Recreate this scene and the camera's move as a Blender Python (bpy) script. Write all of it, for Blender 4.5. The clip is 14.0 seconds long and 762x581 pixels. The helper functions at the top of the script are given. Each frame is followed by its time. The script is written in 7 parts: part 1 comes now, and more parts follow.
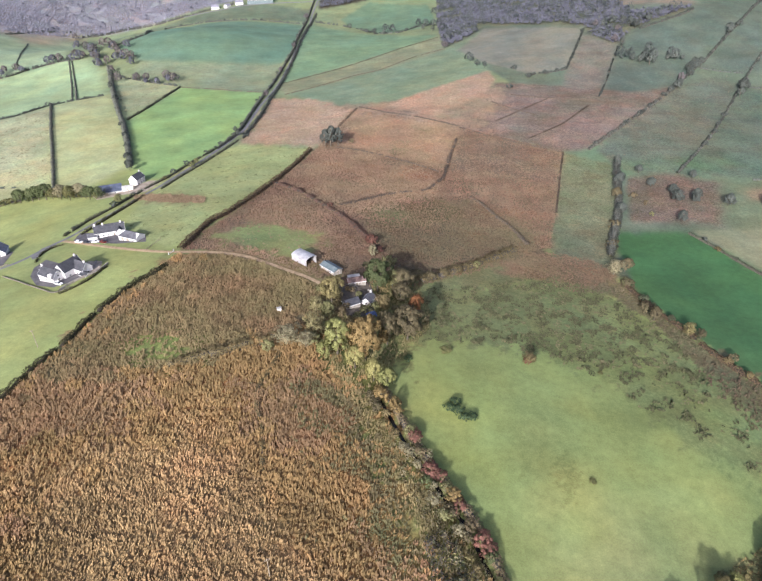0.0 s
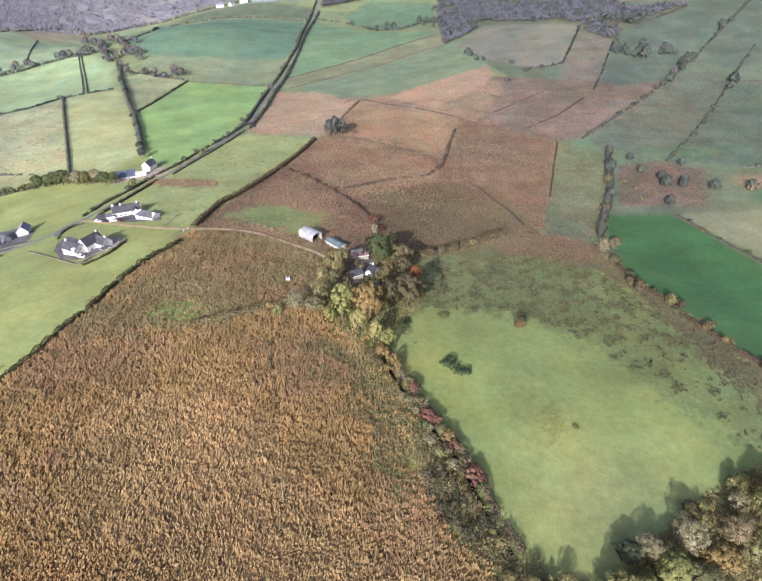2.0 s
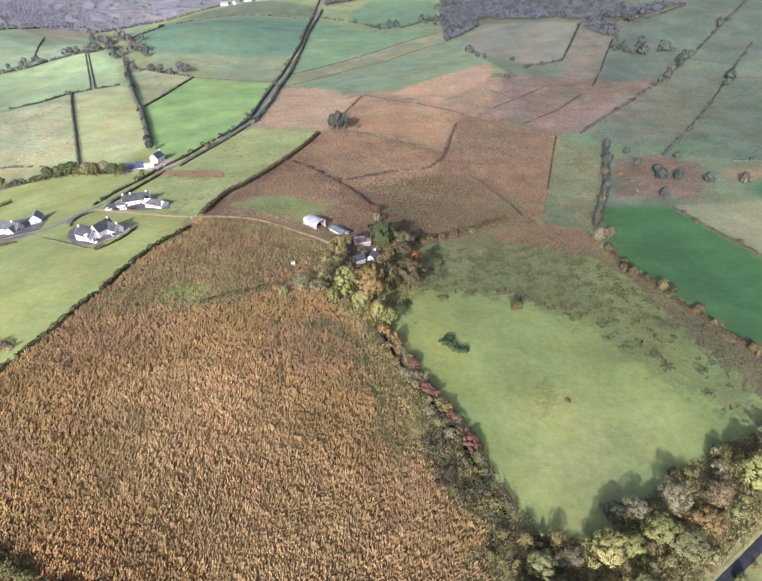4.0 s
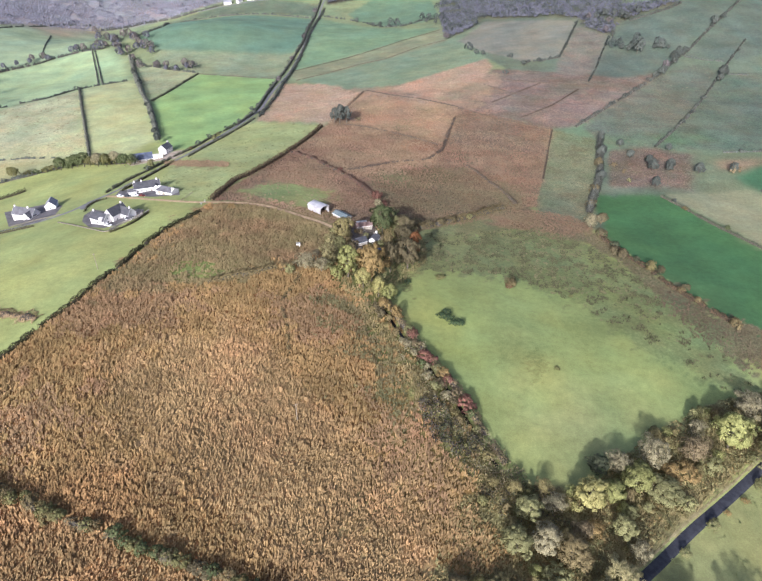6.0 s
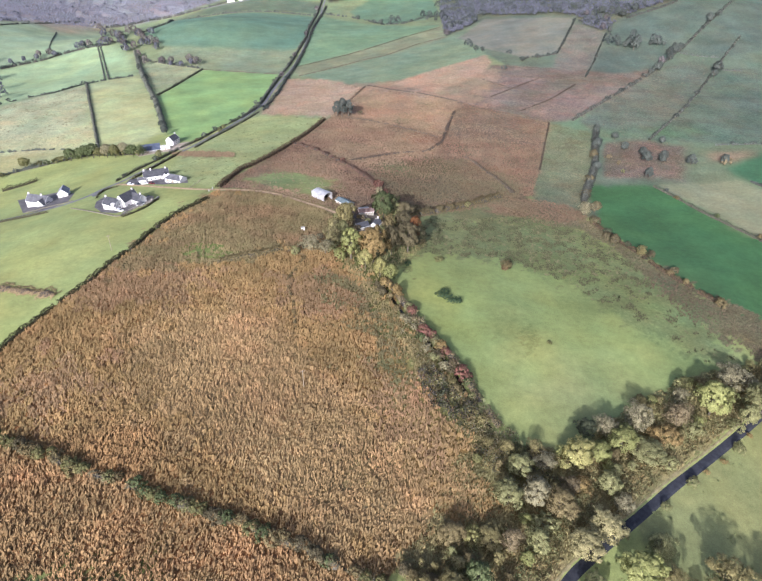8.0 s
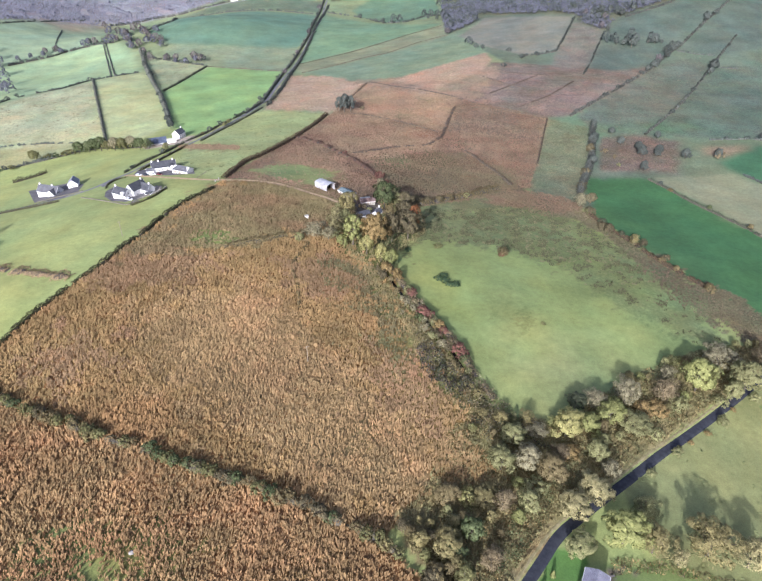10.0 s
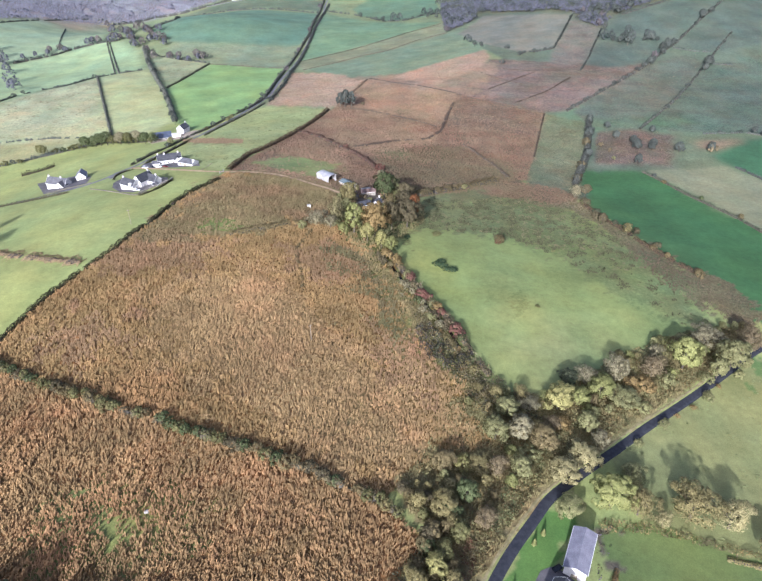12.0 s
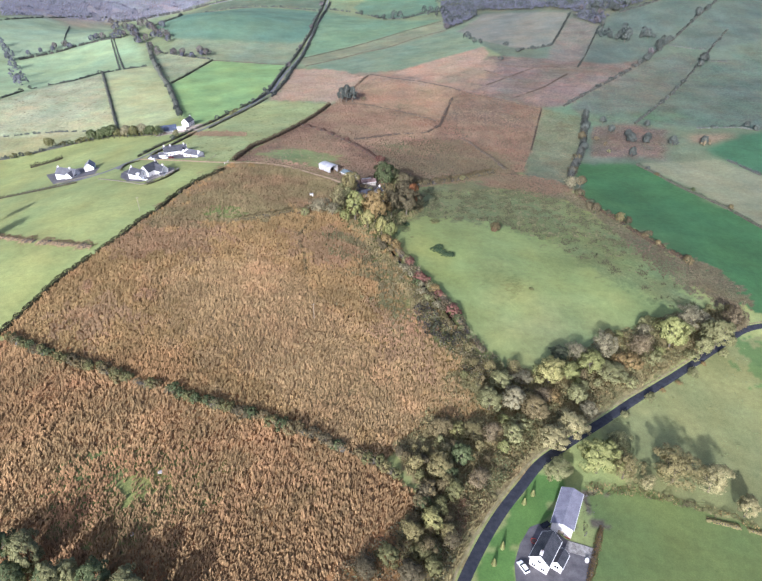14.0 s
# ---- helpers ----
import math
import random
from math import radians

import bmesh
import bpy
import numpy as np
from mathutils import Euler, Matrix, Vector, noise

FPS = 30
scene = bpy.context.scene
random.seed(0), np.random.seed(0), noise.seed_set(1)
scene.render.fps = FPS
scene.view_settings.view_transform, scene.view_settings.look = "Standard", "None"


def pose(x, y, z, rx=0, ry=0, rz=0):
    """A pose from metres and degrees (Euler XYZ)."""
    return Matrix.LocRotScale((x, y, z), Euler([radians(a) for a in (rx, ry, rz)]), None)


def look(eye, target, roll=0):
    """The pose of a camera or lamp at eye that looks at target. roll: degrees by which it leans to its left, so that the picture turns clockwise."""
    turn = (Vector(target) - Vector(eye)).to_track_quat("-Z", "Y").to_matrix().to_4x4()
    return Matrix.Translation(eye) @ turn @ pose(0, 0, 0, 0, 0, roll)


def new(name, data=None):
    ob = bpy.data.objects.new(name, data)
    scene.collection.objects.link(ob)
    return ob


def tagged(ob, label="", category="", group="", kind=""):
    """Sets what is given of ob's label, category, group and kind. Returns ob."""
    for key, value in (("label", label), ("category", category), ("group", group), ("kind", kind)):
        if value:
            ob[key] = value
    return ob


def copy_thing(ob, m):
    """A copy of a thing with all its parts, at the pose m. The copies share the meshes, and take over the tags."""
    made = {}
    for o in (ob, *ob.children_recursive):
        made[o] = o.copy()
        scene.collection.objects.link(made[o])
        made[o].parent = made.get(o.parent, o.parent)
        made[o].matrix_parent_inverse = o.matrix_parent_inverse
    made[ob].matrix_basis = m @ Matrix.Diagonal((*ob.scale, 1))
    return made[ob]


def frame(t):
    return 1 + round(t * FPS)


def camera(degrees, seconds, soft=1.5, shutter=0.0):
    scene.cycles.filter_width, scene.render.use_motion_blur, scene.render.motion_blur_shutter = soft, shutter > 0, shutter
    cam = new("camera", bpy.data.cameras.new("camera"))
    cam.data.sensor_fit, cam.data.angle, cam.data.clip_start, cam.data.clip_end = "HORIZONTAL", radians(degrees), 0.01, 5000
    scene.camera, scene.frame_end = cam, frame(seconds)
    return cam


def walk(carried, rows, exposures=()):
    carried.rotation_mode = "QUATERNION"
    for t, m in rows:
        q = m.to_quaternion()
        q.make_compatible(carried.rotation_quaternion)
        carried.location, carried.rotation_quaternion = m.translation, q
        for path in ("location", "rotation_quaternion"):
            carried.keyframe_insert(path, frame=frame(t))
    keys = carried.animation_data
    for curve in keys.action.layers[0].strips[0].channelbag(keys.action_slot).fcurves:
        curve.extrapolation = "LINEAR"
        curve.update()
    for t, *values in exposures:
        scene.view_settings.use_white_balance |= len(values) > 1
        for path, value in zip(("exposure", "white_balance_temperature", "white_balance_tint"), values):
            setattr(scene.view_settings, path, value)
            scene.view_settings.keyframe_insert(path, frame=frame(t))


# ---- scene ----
cam = camera(62.0, 14.0, soft=1.5)
PATH = [
    (0, (-0.758, -0.369, 150.607), (-0.768, 1.3, 149.505), -0.2),
    (0.5, (-0.737, -5.343, 150.564), (-0.748, -3.674, 149.463), -0.2),
    (1, (-0.978, -11.631, 150.584), (-0.99, -9.962, 149.483), -0.2),
    (1.5, (-0.757, -18.304, 150.302), (-0.771, -16.634, 149.202), -0.2),
    (2, (-0.819, -24.103, 150.495), (-0.833, -22.433, 149.394), -0.2),
    (2.5, (-0.8, -27.186, 150.405), (-0.816, -25.516, 149.304), -0.2),
    (5, (-0.646, -45.742, 150.177), (-0.666, -44.072, 149.077), -0.1),
    (5.5, (-0.738, -50.444, 150.135), (-0.758, -48.773, 149.036), -0.1),
    (6, (-0.56, -55.383, 150.118), (-0.582, -53.712, 149.019), -0.1),
    (6.5, (-0.592, -60.324, 150.057), (-0.614, -58.654, 148.957), -0.1),
    (7, (-0.752, -64.541, 149.905), (-0.775, -62.87, 148.806), -0.0),
    (7.5, (-0.788, -67.934, 149.95), (-0.811, -66.264, 148.851), -0.0),
    (8, (-0.809, -71.317, 150.058), (-0.832, -69.647, 148.958), 0.0),
    (10.5, (-0.418, -87.741, 149.769), (-0.445, -86.07, 148.67), 0.1),
    (11, (-0.4, -90.841, 149.778), (-0.426, -89.171, 148.678), 0.1),
    (11.5, (-0.273, -93.911, 149.83), (-0.3, -92.241, 148.73), 0.1),
    (12, (-0.166, -97.237, 149.659), (-0.194, -95.566, 148.56), 0.0),
    (12.5, (-0.169, -100.354, 149.649), (-0.197, -98.683, 148.55), 0.1),
    (13, (-0.002, -103.741, 149.65), (-0.031, -102.071, 148.55), 0.0),
    (13.5, (0.148, -106.961, 149.666), (0.119, -105.29, 148.567), 0.0),
    (14, (0.258, -110.815, 149.63), (0.229, -109.145, 148.53), 0.1),
]
walk(cam, [(t, look(eye, target, roll)) for t, eye, target, roll in PATH], [(0.0, 0.86, 5600, 15), (5.0, 0.90, 5550, 15), (8.0, 0.91, 5420, 15), (14.0, 0.92, 5200, 15)])

# ---- light: low autumn sun behind the viewer, thin haze in the sky ----
SUN_TURN, SUN_UP = radians(18), radians(25)
SUN_WAY = Vector((math.sin(SUN_TURN) * math.cos(SUN_UP), math.cos(SUN_TURN) * math.cos(SUN_UP), -math.sin(SUN_UP)))
sun = new("sun", bpy.data.lights.new("sun", "SUN"))
sun.data.energy, sun.data.angle, sun.data.color = 4.2, radians(0.8), (1.0, 0.91, 0.78)
sun.matrix_world = look((0, 0, 300), Vector((0, 0, 300)) + SUN_WAY)
world = bpy.data.worlds.new("sky")
scene.world = world
world.use_nodes = True
wn = world.node_tree.nodes
sky = wn.new("ShaderNodeTexSky")
sky.sky_type, sky.sun_disc, sky.sun_elevation, sky.sun_rotation = "NISHITA", False, SUN_UP, SUN_TURN + math.pi
sky.air_density, sky.dust_density = 0.7, 6.0
wn["Background"].inputs[1].default_value = 0.115
world.node_tree.links.new(sky.outputs[0], wn["Background"].inputs[0])

# ---- the plan: lines and areas on the ground, metres ----
HEDGE_LONG = [(-57, 466), (-66, 421), (-73, 390), (-81, 355), (-90, 322), (-96, 310), (-99, 285), (-101, 269)]
HEDGE_WEST = [(-102, 253), (-105, 243), (-110, 236), (-115, 220), (-119, 205), (-121, 189), (-125, 178), (-128, 165), (-130, 155), (-134, 147), (-137, 138), (-140, 129), (-144, 119), (-146, 108), (-148, 96), (-151, 83), (-155, 70), (-159, 53)]
HEDGE_FRONT = [(-146, 79), (-134, 73), (-123, 68), (-112, 63), (-103, 60), (-95, 56), (-83, 52), (-76, 50), (-67, 47), (-58, 43), (-47, 40), (-40, 38), (-30, 33), (-22.9, 32), (-16.4, 27.6), (-8.6, 25.1), (-2.5, 21.8), (4.8, 16.6)]
HEDGE_LEFTCROSS = [(-229, 184), (-191, 167), (-177, 160), (-160, 154), (-144, 149), (-138, 147)]
HEDGE_LANE_N = [(-176, 304), (-172, 327), (-166, 344), (-161, 362), (-156, 382), (-149, 401), (-145, 420), (-140, 442), (-132, 469), (-125, 505), (-124, 531), (-125, 593), (-126, 671), (-124, 769), (-119, 849), (-125, 1011), (-125, 1132), (-123, 1223)]
HEDGE_LANE_S = [(-145, 376), (-140, 402), (-133, 429), (-126, 459), (-118, 494)]
HEDGE_A1 = [(-398, 825), (-318, 643)]
HEDGE_A2 = [(-394, 824), (-313, 642)]
HEDGE_B = [(-334, 631), (-272, 496), (-224, 391)]
HEDGE_C = [(-397, 477), (-388, 511), (-381, 545), (-365, 570), (-348, 585), (-334, 623), (-315, 641), (-290, 659)]
HEDGE_D = [(-484, 730), (-469, 755), (-447, 779), (-440, 794), (-422, 810), (-405, 819), (-386, 818), (-374, 818)]
HEDGE_E = [(-328, 772), (-309, 727), (-282, 661), (-250, 587), (-228, 540), (-207, 489), (-186, 435)]
HEDGE_F = [(-232, 559), (-228, 587), (-226, 622), (-225, 660), (-222, 698)]
HEDGE_G = [(-221, 694), (-179, 688), (-129, 671)]
HEDGE_H = [(-345, 846), (-318, 890), (-357, 1096), (-305, 1083), (-247, 1072), (-200, 1071), (-145, 1057), (-124, 1055)]
HEDGE_J = [(-307, 739), (-279, 723), (-253, 709), (-222, 698)]
HEDGE_N = [(-110, 1071), (-69, 1051), (-41, 1023), (-11.6, 969), (19.8, 961), (49, 999), (77, 994)]
HEDGE_O1 = [(-117, 707), (-84, 738), (-52, 764), (-18.7, 797), (23.7, 842), (72, 883)]
HEDGE_O2 = [(-103, 653), (-68, 686), (-33, 721), (-6.5, 732), (33, 779), (72, 803)]
HEDGE_P = [(231, 783), (206, 717), (182, 655), (163, 647), (149, 646), (139, 634)]
HEDGE_Q = [(250, 712), (231, 667), (214, 623), (194, 577)]
HEDGE_R = [(480, 874), (403, 765), (360, 710), (322, 661), (298, 636), (273, 603), (241, 564), (215, 532), (187, 499), (154, 461)]
HEDGE_S = [(391, 683), (352, 629), (320, 582), (287, 530), (253, 479), (229, 447), (204, 416)]
HEDGE_T = [(311, 646), (330, 634), (349, 628)]
HEDGE_T2 = [(336, 597), (357, 591)]
HEDGE_U = [(285, 755), (313, 770), (340, 785), (364, 805)]
HEDGE_W = [(181, 336), (188, 320), (197, 292), (205, 272), (212, 254), (216, 236), (219, 225), (229, 201)]
HEDGE_V = [(169, 439), (161, 412), (154, 383), (145, 356), (132, 324), (125, 305)]
HEDGE_X = [(135, 460), (124, 421), (116, 391), (108, 362)]
HEDGE_Y = [(61, 512), (81, 494), (102, 479), (119, 469), (135, 459)]
HEDGE_Z = [(57, 489), (49, 455), (41, 414), (28.3, 390), (11.7, 382), (1.6, 376), (-9.4, 366), (-20.0, 355), (-30, 347)]
HEDGE_RED = [(-75, 388), (-55, 371), (-39, 349), (-21.5, 325), (-9.6, 301), (-5.4, 287)]
HEDGE_BROWN = [(72, 306), (52, 286), (38, 273), (25.3, 262), (15.4, 254)]
HEDGE_K = [(-330, 354), (-303, 362), (-291, 369), (-278, 377), (-261, 385), (-248, 392), (-232, 395), (-212, 386), (-193, 379), (-182, 389)]
HEDGE_TOPL = [(-493, 1080), (-471, 1094), (-430, 1120), (-374, 1127), (-320, 1147), (-275, 1169), (-245, 1193)]
HEDGE_MID = [(-355, 399), (-335, 408), (-313, 416), (-289, 419), (-262, 416)]
HEDGE_GR = [(122, 270), (126, 252), (130, 238), (135, 224), (138, 209), (143, 197), (148, 187), (154, 175)]
DITCH1 = [(-40, 472), (-20.8, 466), (-1.7, 454), (20.1, 439), (39, 424)]
DITCH2 = [(54, 384), (61, 375), (69, 353), (76, 337), (82, 312)]
DITCH3 = [(-71, 181), (-64, 183), (-54, 187), (-44, 194), (-34, 203)]
LANE = [(-270, 255), (-252, 260), (-233, 261), (-213, 262), (-195, 266), (-184, 275), (-178, 291), (-171, 301), (-166, 319), (-161, 335), (-155, 360), (-149, 379), (-142, 410), (-134, 445), (-125, 489), (-119, 526), (-120, 602), (-118, 674), (-116, 779), (-113, 920), (-119, 1118), (-116, 1223)]
TRACK = [(-173.5, 297.5), (-155.9, 286.8), (-139.2, 277.7), (-120.4, 270.3), (-106.3, 267.5), (-93, 268), (-81, 268), (-69, 266), (-56, 259), (-46, 253), (-36, 248), (-27.9, 241), (-20.5, 237)]
ROAD = [(420, 205), (300, 165), (240, 145), (201, 130), (183, 125), (166, 120), (156, 116), (146, 108), (130, 95), (115, 83), (102, 73), (90, 64), (77, 53), (62, 41), (48, 28.9), (42, 20.3), (35, 11.3), (29.5, 2.9), (25.2, -4.6), (21.9, -10.9), (18.7, -17.4), (15.6, -26), (12.6, -35), (9, -52), (8, -90), (10, -160), (14, -300)]
F_RUSH = [(-101, 264), (-81, 266), (-56, 257), (-36, 246), (-26, 238), (-22, 208), (-8, 176), (1, 158), (8, 142), (16, 124), (25, 106), (29, 93), (30, 75), (22.2, 52), (11.5, 37), (-2.6, 22.4), (-16.4, 28), (-40, 38), (-76, 50), (-103, 60), (-134, 73), (-150, 82), (-146, 109), (-134, 147), (-120, 188), (-110, 236)]
F_RUSHB = [(-146, 79), (-103, 60), (-76, 50), (-40, 38), (-16.4, 27.6), (-2.5, 21.8), (7.7, 13.2), (11.4, -1.5), (7.8, -29), (-31, -42), (-83, -43), (-115, -20.2), (-169, 65)]
F_PAST = [(2.9, 178), (18.2, 215), (25.2, 242), (47, 255), (74, 272), (93, 271), (109, 256), (122, 236), (128, 193), (137, 161), (143, 139), (140, 120), (120, 107), (92, 99), (78, 91), (61, 77), (52, 76), (37, 81), (32, 103), (21.2, 124), (14.1, 139), (8.8, 157)]
F_RUSHY = [(10, 200), (17.8, 204), (42, 204), (65, 200), (84, 185), (97, 164), (112, 143), (126, 129), (141, 127), (143, 139), (137, 161), (128, 193), (122, 236), (109, 256), (93, 271), (74, 272), (47, 258), (20, 250), (13, 222)]
F_MARGIN = [(92, 260), (120, 278), (126, 247), (135, 224), (143, 205), (148, 188), (159, 165), (143, 137), (133, 160), (130, 170), (126, 187), (125, 211), (122, 231), (116, 244), (112, 261)]
F_ORANGE = [(60, 283), (77, 303), (96, 306), (116, 298), (119, 278), (92, 259), (77, 270), (62, 270)]
F_GREEN = [(139, 338), (182, 338), (201, 288), (220, 229), (236, 190), (190, 115), (166, 132), (157, 152), (149, 191), (143, 205), (138, 222), (132, 243), (125, 270), (132, 299), (132, 317)]
F_PALE = [(186, 339), (243, 341), (254, 325), (266, 299), (280, 265), (236, 190), (220, 229), (205, 272)]
F_SHRUB = [(170, 417), (206, 415), (227, 402), (204, 340), (193, 349), (152, 351)]
F_STRIP = [(135, 458), (166, 437), (128, 300), (124, 283), (108, 282), (93, 300), (95, 318), (116, 391)]
F_BROWN = [(-101, 270), (-84, 340), (-53, 469), (-31, 570), (61, 512), (135, 459), (116, 391), (93, 312), (77, 303), (60, 283), (15.1, 249), (-0.9, 250), (-20.8, 241), (-57, 262), (-81, 269)]
F_TAN1 = [(-30, 567), (61, 510), (43, 428), (20.7, 445), (-35, 478)]
F_TAN2 = [(-114, 484), (-113, 637), (-67, 618), (-31, 567), (-35, 480), (-58, 475)]
F_TAN3 = [(61, 508), (134, 457), (116, 398), (92, 421), (48, 428)]
F_TAN4 = [(-1, 579), (106, 669), (108, 632), (94, 595), (41, 539)]
F_MAUVE = [(41, 539), (94, 595), (107, 624), (168, 606), (228, 591), (273, 605), (217, 529), (154, 463), (135, 460), (61, 512)]
F_PATCH = [(-90, 287), (-78, 308), (-62, 306), (-46, 303), (-30, 300), (-34, 282), (-38, 268), (-50, 266), (-71, 277)]
F_OLIVE = [(-15.5, 345), (34, 382), (50, 353), (24.3, 324), (-9.1, 319)]
F_GREENPATCH = [(-96, 184), (-95, 192), (-88, 196), (-77, 192), (-72, 183), (-76, 179), (-87, 177)]
F_SPOT2 = [(-90, 16), (-79, 17.9), (-70, 11.6), (-63, 12.7), (-62, 3.3), (-74, 4.7)]
F_SPOT3 = [(-13.8, 203), (-0.6, 179), (2.1, 156), (-6.2, 162), (-21.1, 192)]
F_L1 = [(-232, 559), (-221, 694), (-129, 671), (-122, 531), (-132, 469), (-149, 401), (-169, 409), (-186, 435)]
F_L2 = [(-329, 623), (-293, 679), (-207, 489), (-187, 435), (-204, 401), (-226, 395)]
F_L3 = [(-396, 474), (-386, 508), (-362, 564), (-329, 615), (-246, 437), (-239, 408), (-261, 415), (-334, 407), (-354, 397)]
F_L4 = [(-397, 477), (-388, 511), (-366, 573), (-315, 641), (-291, 663), (-332, 758), (-376, 817), (-405, 819), (-447, 779), (-482, 728), (-525, 695)]
F_L5 = [(-157, 385), (-140, 442), (-114, 481), (-57, 469), (-97, 312), (-106, 273), (-140, 290)]
F_H = [(-339, 838), (-302, 1073), (-222, 1061), (-123, 1047), (-119, 849), (-125, 798), (-228, 786), (-293, 788)]
F_HB = [(-292, 783), (-228, 782), (-125, 794), (-126, 671), (-222, 698), (-290, 724)]
F_N1 = [(-116, 711), (-115, 1057), (-11.5, 959), (73, 898), (23.7, 842)]
F_N2 = [(-103, 653), (72, 795), (133, 884), (106, 669), (-1, 579), (-31, 567), (-67, 618)]
F_P = [(85, 779), (133, 890), (231, 788), (182, 655), (142, 647), (108, 700)]
F_PB = [(229, 773), (249, 712), (197, 584), (168, 606), (181, 652)]
F_R1 = [(161, 461), (272, 600), (334, 632), (320, 582), (204, 416), (175, 422), (166, 437)]
F_R2 = [(204, 416), (326, 581), (400, 624), (480, 640), (430, 400), (283, 402)]
F_HEATH = [(-621, 960), (-586, 1021), (-498, 1084), (-377, 1138), (-248, 1209), (-290, 1339), (-837, 1343)]
F_WOOD = [(77, 994), (71, 810), (96, 831), (136, 911), (233, 796), (231, 752), (251, 712), (277, 758), (366, 810), (296, 820), (299, 955), (96, 1272)]
F_WOODB = [(-111, 1147), (-75, 1170), (-26.6, 1204), (-64, 1282), (-117, 1283)]
F_TOPF = [(-71, 1092), (-26.3, 1189), (72, 1152), (79, 1016), (41, 973), (-8.1, 977), (-53, 1044)]
F_TOPR = [(281, 868), (369, 819), (386, 880), (303, 948)]
F_SE = [(73, 48), (102, 72), (145, 105), (200, 128), (156, 34), (115, 15), (97, 17.9), (77, 24.3)]
F_SE2 = [(62, 6.9), (60, 16.9), (60, 21.3), (76, 23.1), (86, 21.4), (95, 20.0), (104, 16.2), (115, 13.9), (260, -5), (260, -120), (75, -120), (50, -45), (54, -10.8), (57, -5.8)]
F_LAWN = [(46, 25.6), (56, 23.2), (47, 7.6), (35, -3.4), (33, -20.5), (20.2, -21.8), (26.9, -7.4), (37, 9.8)]
WOODS = [(37, 77), (59, 73), (91, 102), (123, 121), (155, 131), (158, 121), (129, 98), (78, 57), (51, 35), (39, 19.5), (25, 0), (18.3, -14.9), (12, -26), (6, -24), (3, -6), (4, 2), (9.5, 7.5), (9.9, 15.5), (5, 22), (2.7, 30), (10.1, 38.3), (14.8, 53), (21, 67)]
STREAMSCRUB = [(3.9, 125), (12.5, 124), (20.3, 110), (29.2, 95), (38, 76), (30, 66), (22, 79), (13, 95)]
HILLS = [
    [2.9, 0.5, 1.8, 3.3, 4.2, -12.3, -17.4, -5.6, -46.0],
    [11.3, -5.1, 4.5, -18.2, -5.7, 6.2, -8.8, 22.2, -6.4],
    [13.9, 6.5, 19.6, 14.9, 2.1, -5.0, -11.7, -2.1, -10.0],
    [16.5, 13.5, 5.4, 7.6, -4.4, 5.2, -5.1, -1.7, -13.3],
    [5.4, -7.9, 14.0, -11.1, 1.1, 6.8, 5.0, 1.5, 0.7],
    [3.4, -2.5, -0.6, 5.7, 6.7, -7.2, 18.2, 12.1, 16.8],
    [0.4, -0.3, -3.4, -9.5, -1.2, 9.7, 14.1, 26.2, 38.7],
]
F_CORNER = [(128, 425), (182, 415), (205, 440), (185, 478), (128, 475)]
F_BANK = [(-26, 200), (-14, 178), (-5, 160), (2, 145), (10, 126), (18, 110), (12, 106), (6, 122), (-2, 138), (-10, 156), (-22, 182)]
F_EAST = [(241, 362), (278, 387), (316, 402), (322, 340), (284, 273), (261, 312), (247, 337)]
HEDGE_EAST = [(248, 339), (254, 325), (260, 310), (271, 283)]
F_PINK = [(235, 381), (244, 390), (272, 393), (275, 380), (245, 372)]
HEDGE_T3 = [(250, 403), (269, 403), (285, 404), (299, 396)]
F_BANKWIDE = [(-26, 170), (-14, 176), (-3, 170), (5, 147), (13, 122), (20, 100), (12, 92), (3, 104), (-6, 122), (-14, 142), (-22, 156)]
FOOTSCRUB = [(-5, -8), (1, -1.5), (6, 5), (10, 7), (12, -1), (18, -5), (19, -16), (14, -27), (-12, -30), (-13, -14)]
RUSTSCRUB = [(22.5, 12), (25.5, 11.5), (23, 3), (20.5, -3), (17.2, -3), (18.5, 4)]
BRAMBLESCRUB = [(28, 14), (33, 15), (46, 34), (52, 45), (46, 45), (35, 33)]
SHELTERBELT = [(61, 18), (62, 24), (78, 23.5), (97, 20.5), (114, 15.5), (114, 12.5), (96, 17), (78, 20)]
STOREEARTH = [(56.5, 3), (60.5, 4), (62, 13), (65.5, 17), (62, 20), (59, 16)]
F_GAP = [(8, 245), (18, 262), (42, 282), (75, 294), (82, 268), (45, 248), (18, 232)]
RUSHSTRAW = [(-34, 34), (-16, 29), (-2, 24), (11, 38), (22, 54), (30, 75), (22, 84), (12, 92), (2, 86), (-10, 70), (-26, 52)]
OPENRUSH = [(20, 64), (26, 63), (32, 57), (33, 49), (27, 44), (20, 43), (14, 47), (14, 56)]
F_BRA = [(-60, 363), (-52, 467), (-29.5, 463), (-2.8, 443), (40, 410), (39, 394), (20.6, 367), (-23.2, 332), (-42, 355)]
F_BRB = [(-96, 251), (-79, 293), (-70, 367), (-41, 337), (-21.9, 306), (-8, 283), (-20.3, 272), (-44, 263)]
HEDGE_LANE_W = [(-272, 258), (-251, 258), (-231, 257), (-210, 256), (-197, 257)]
HEDGE_GARDEN = [(-273, 335), (-266, 339), (-258, 344), (-252, 351)]
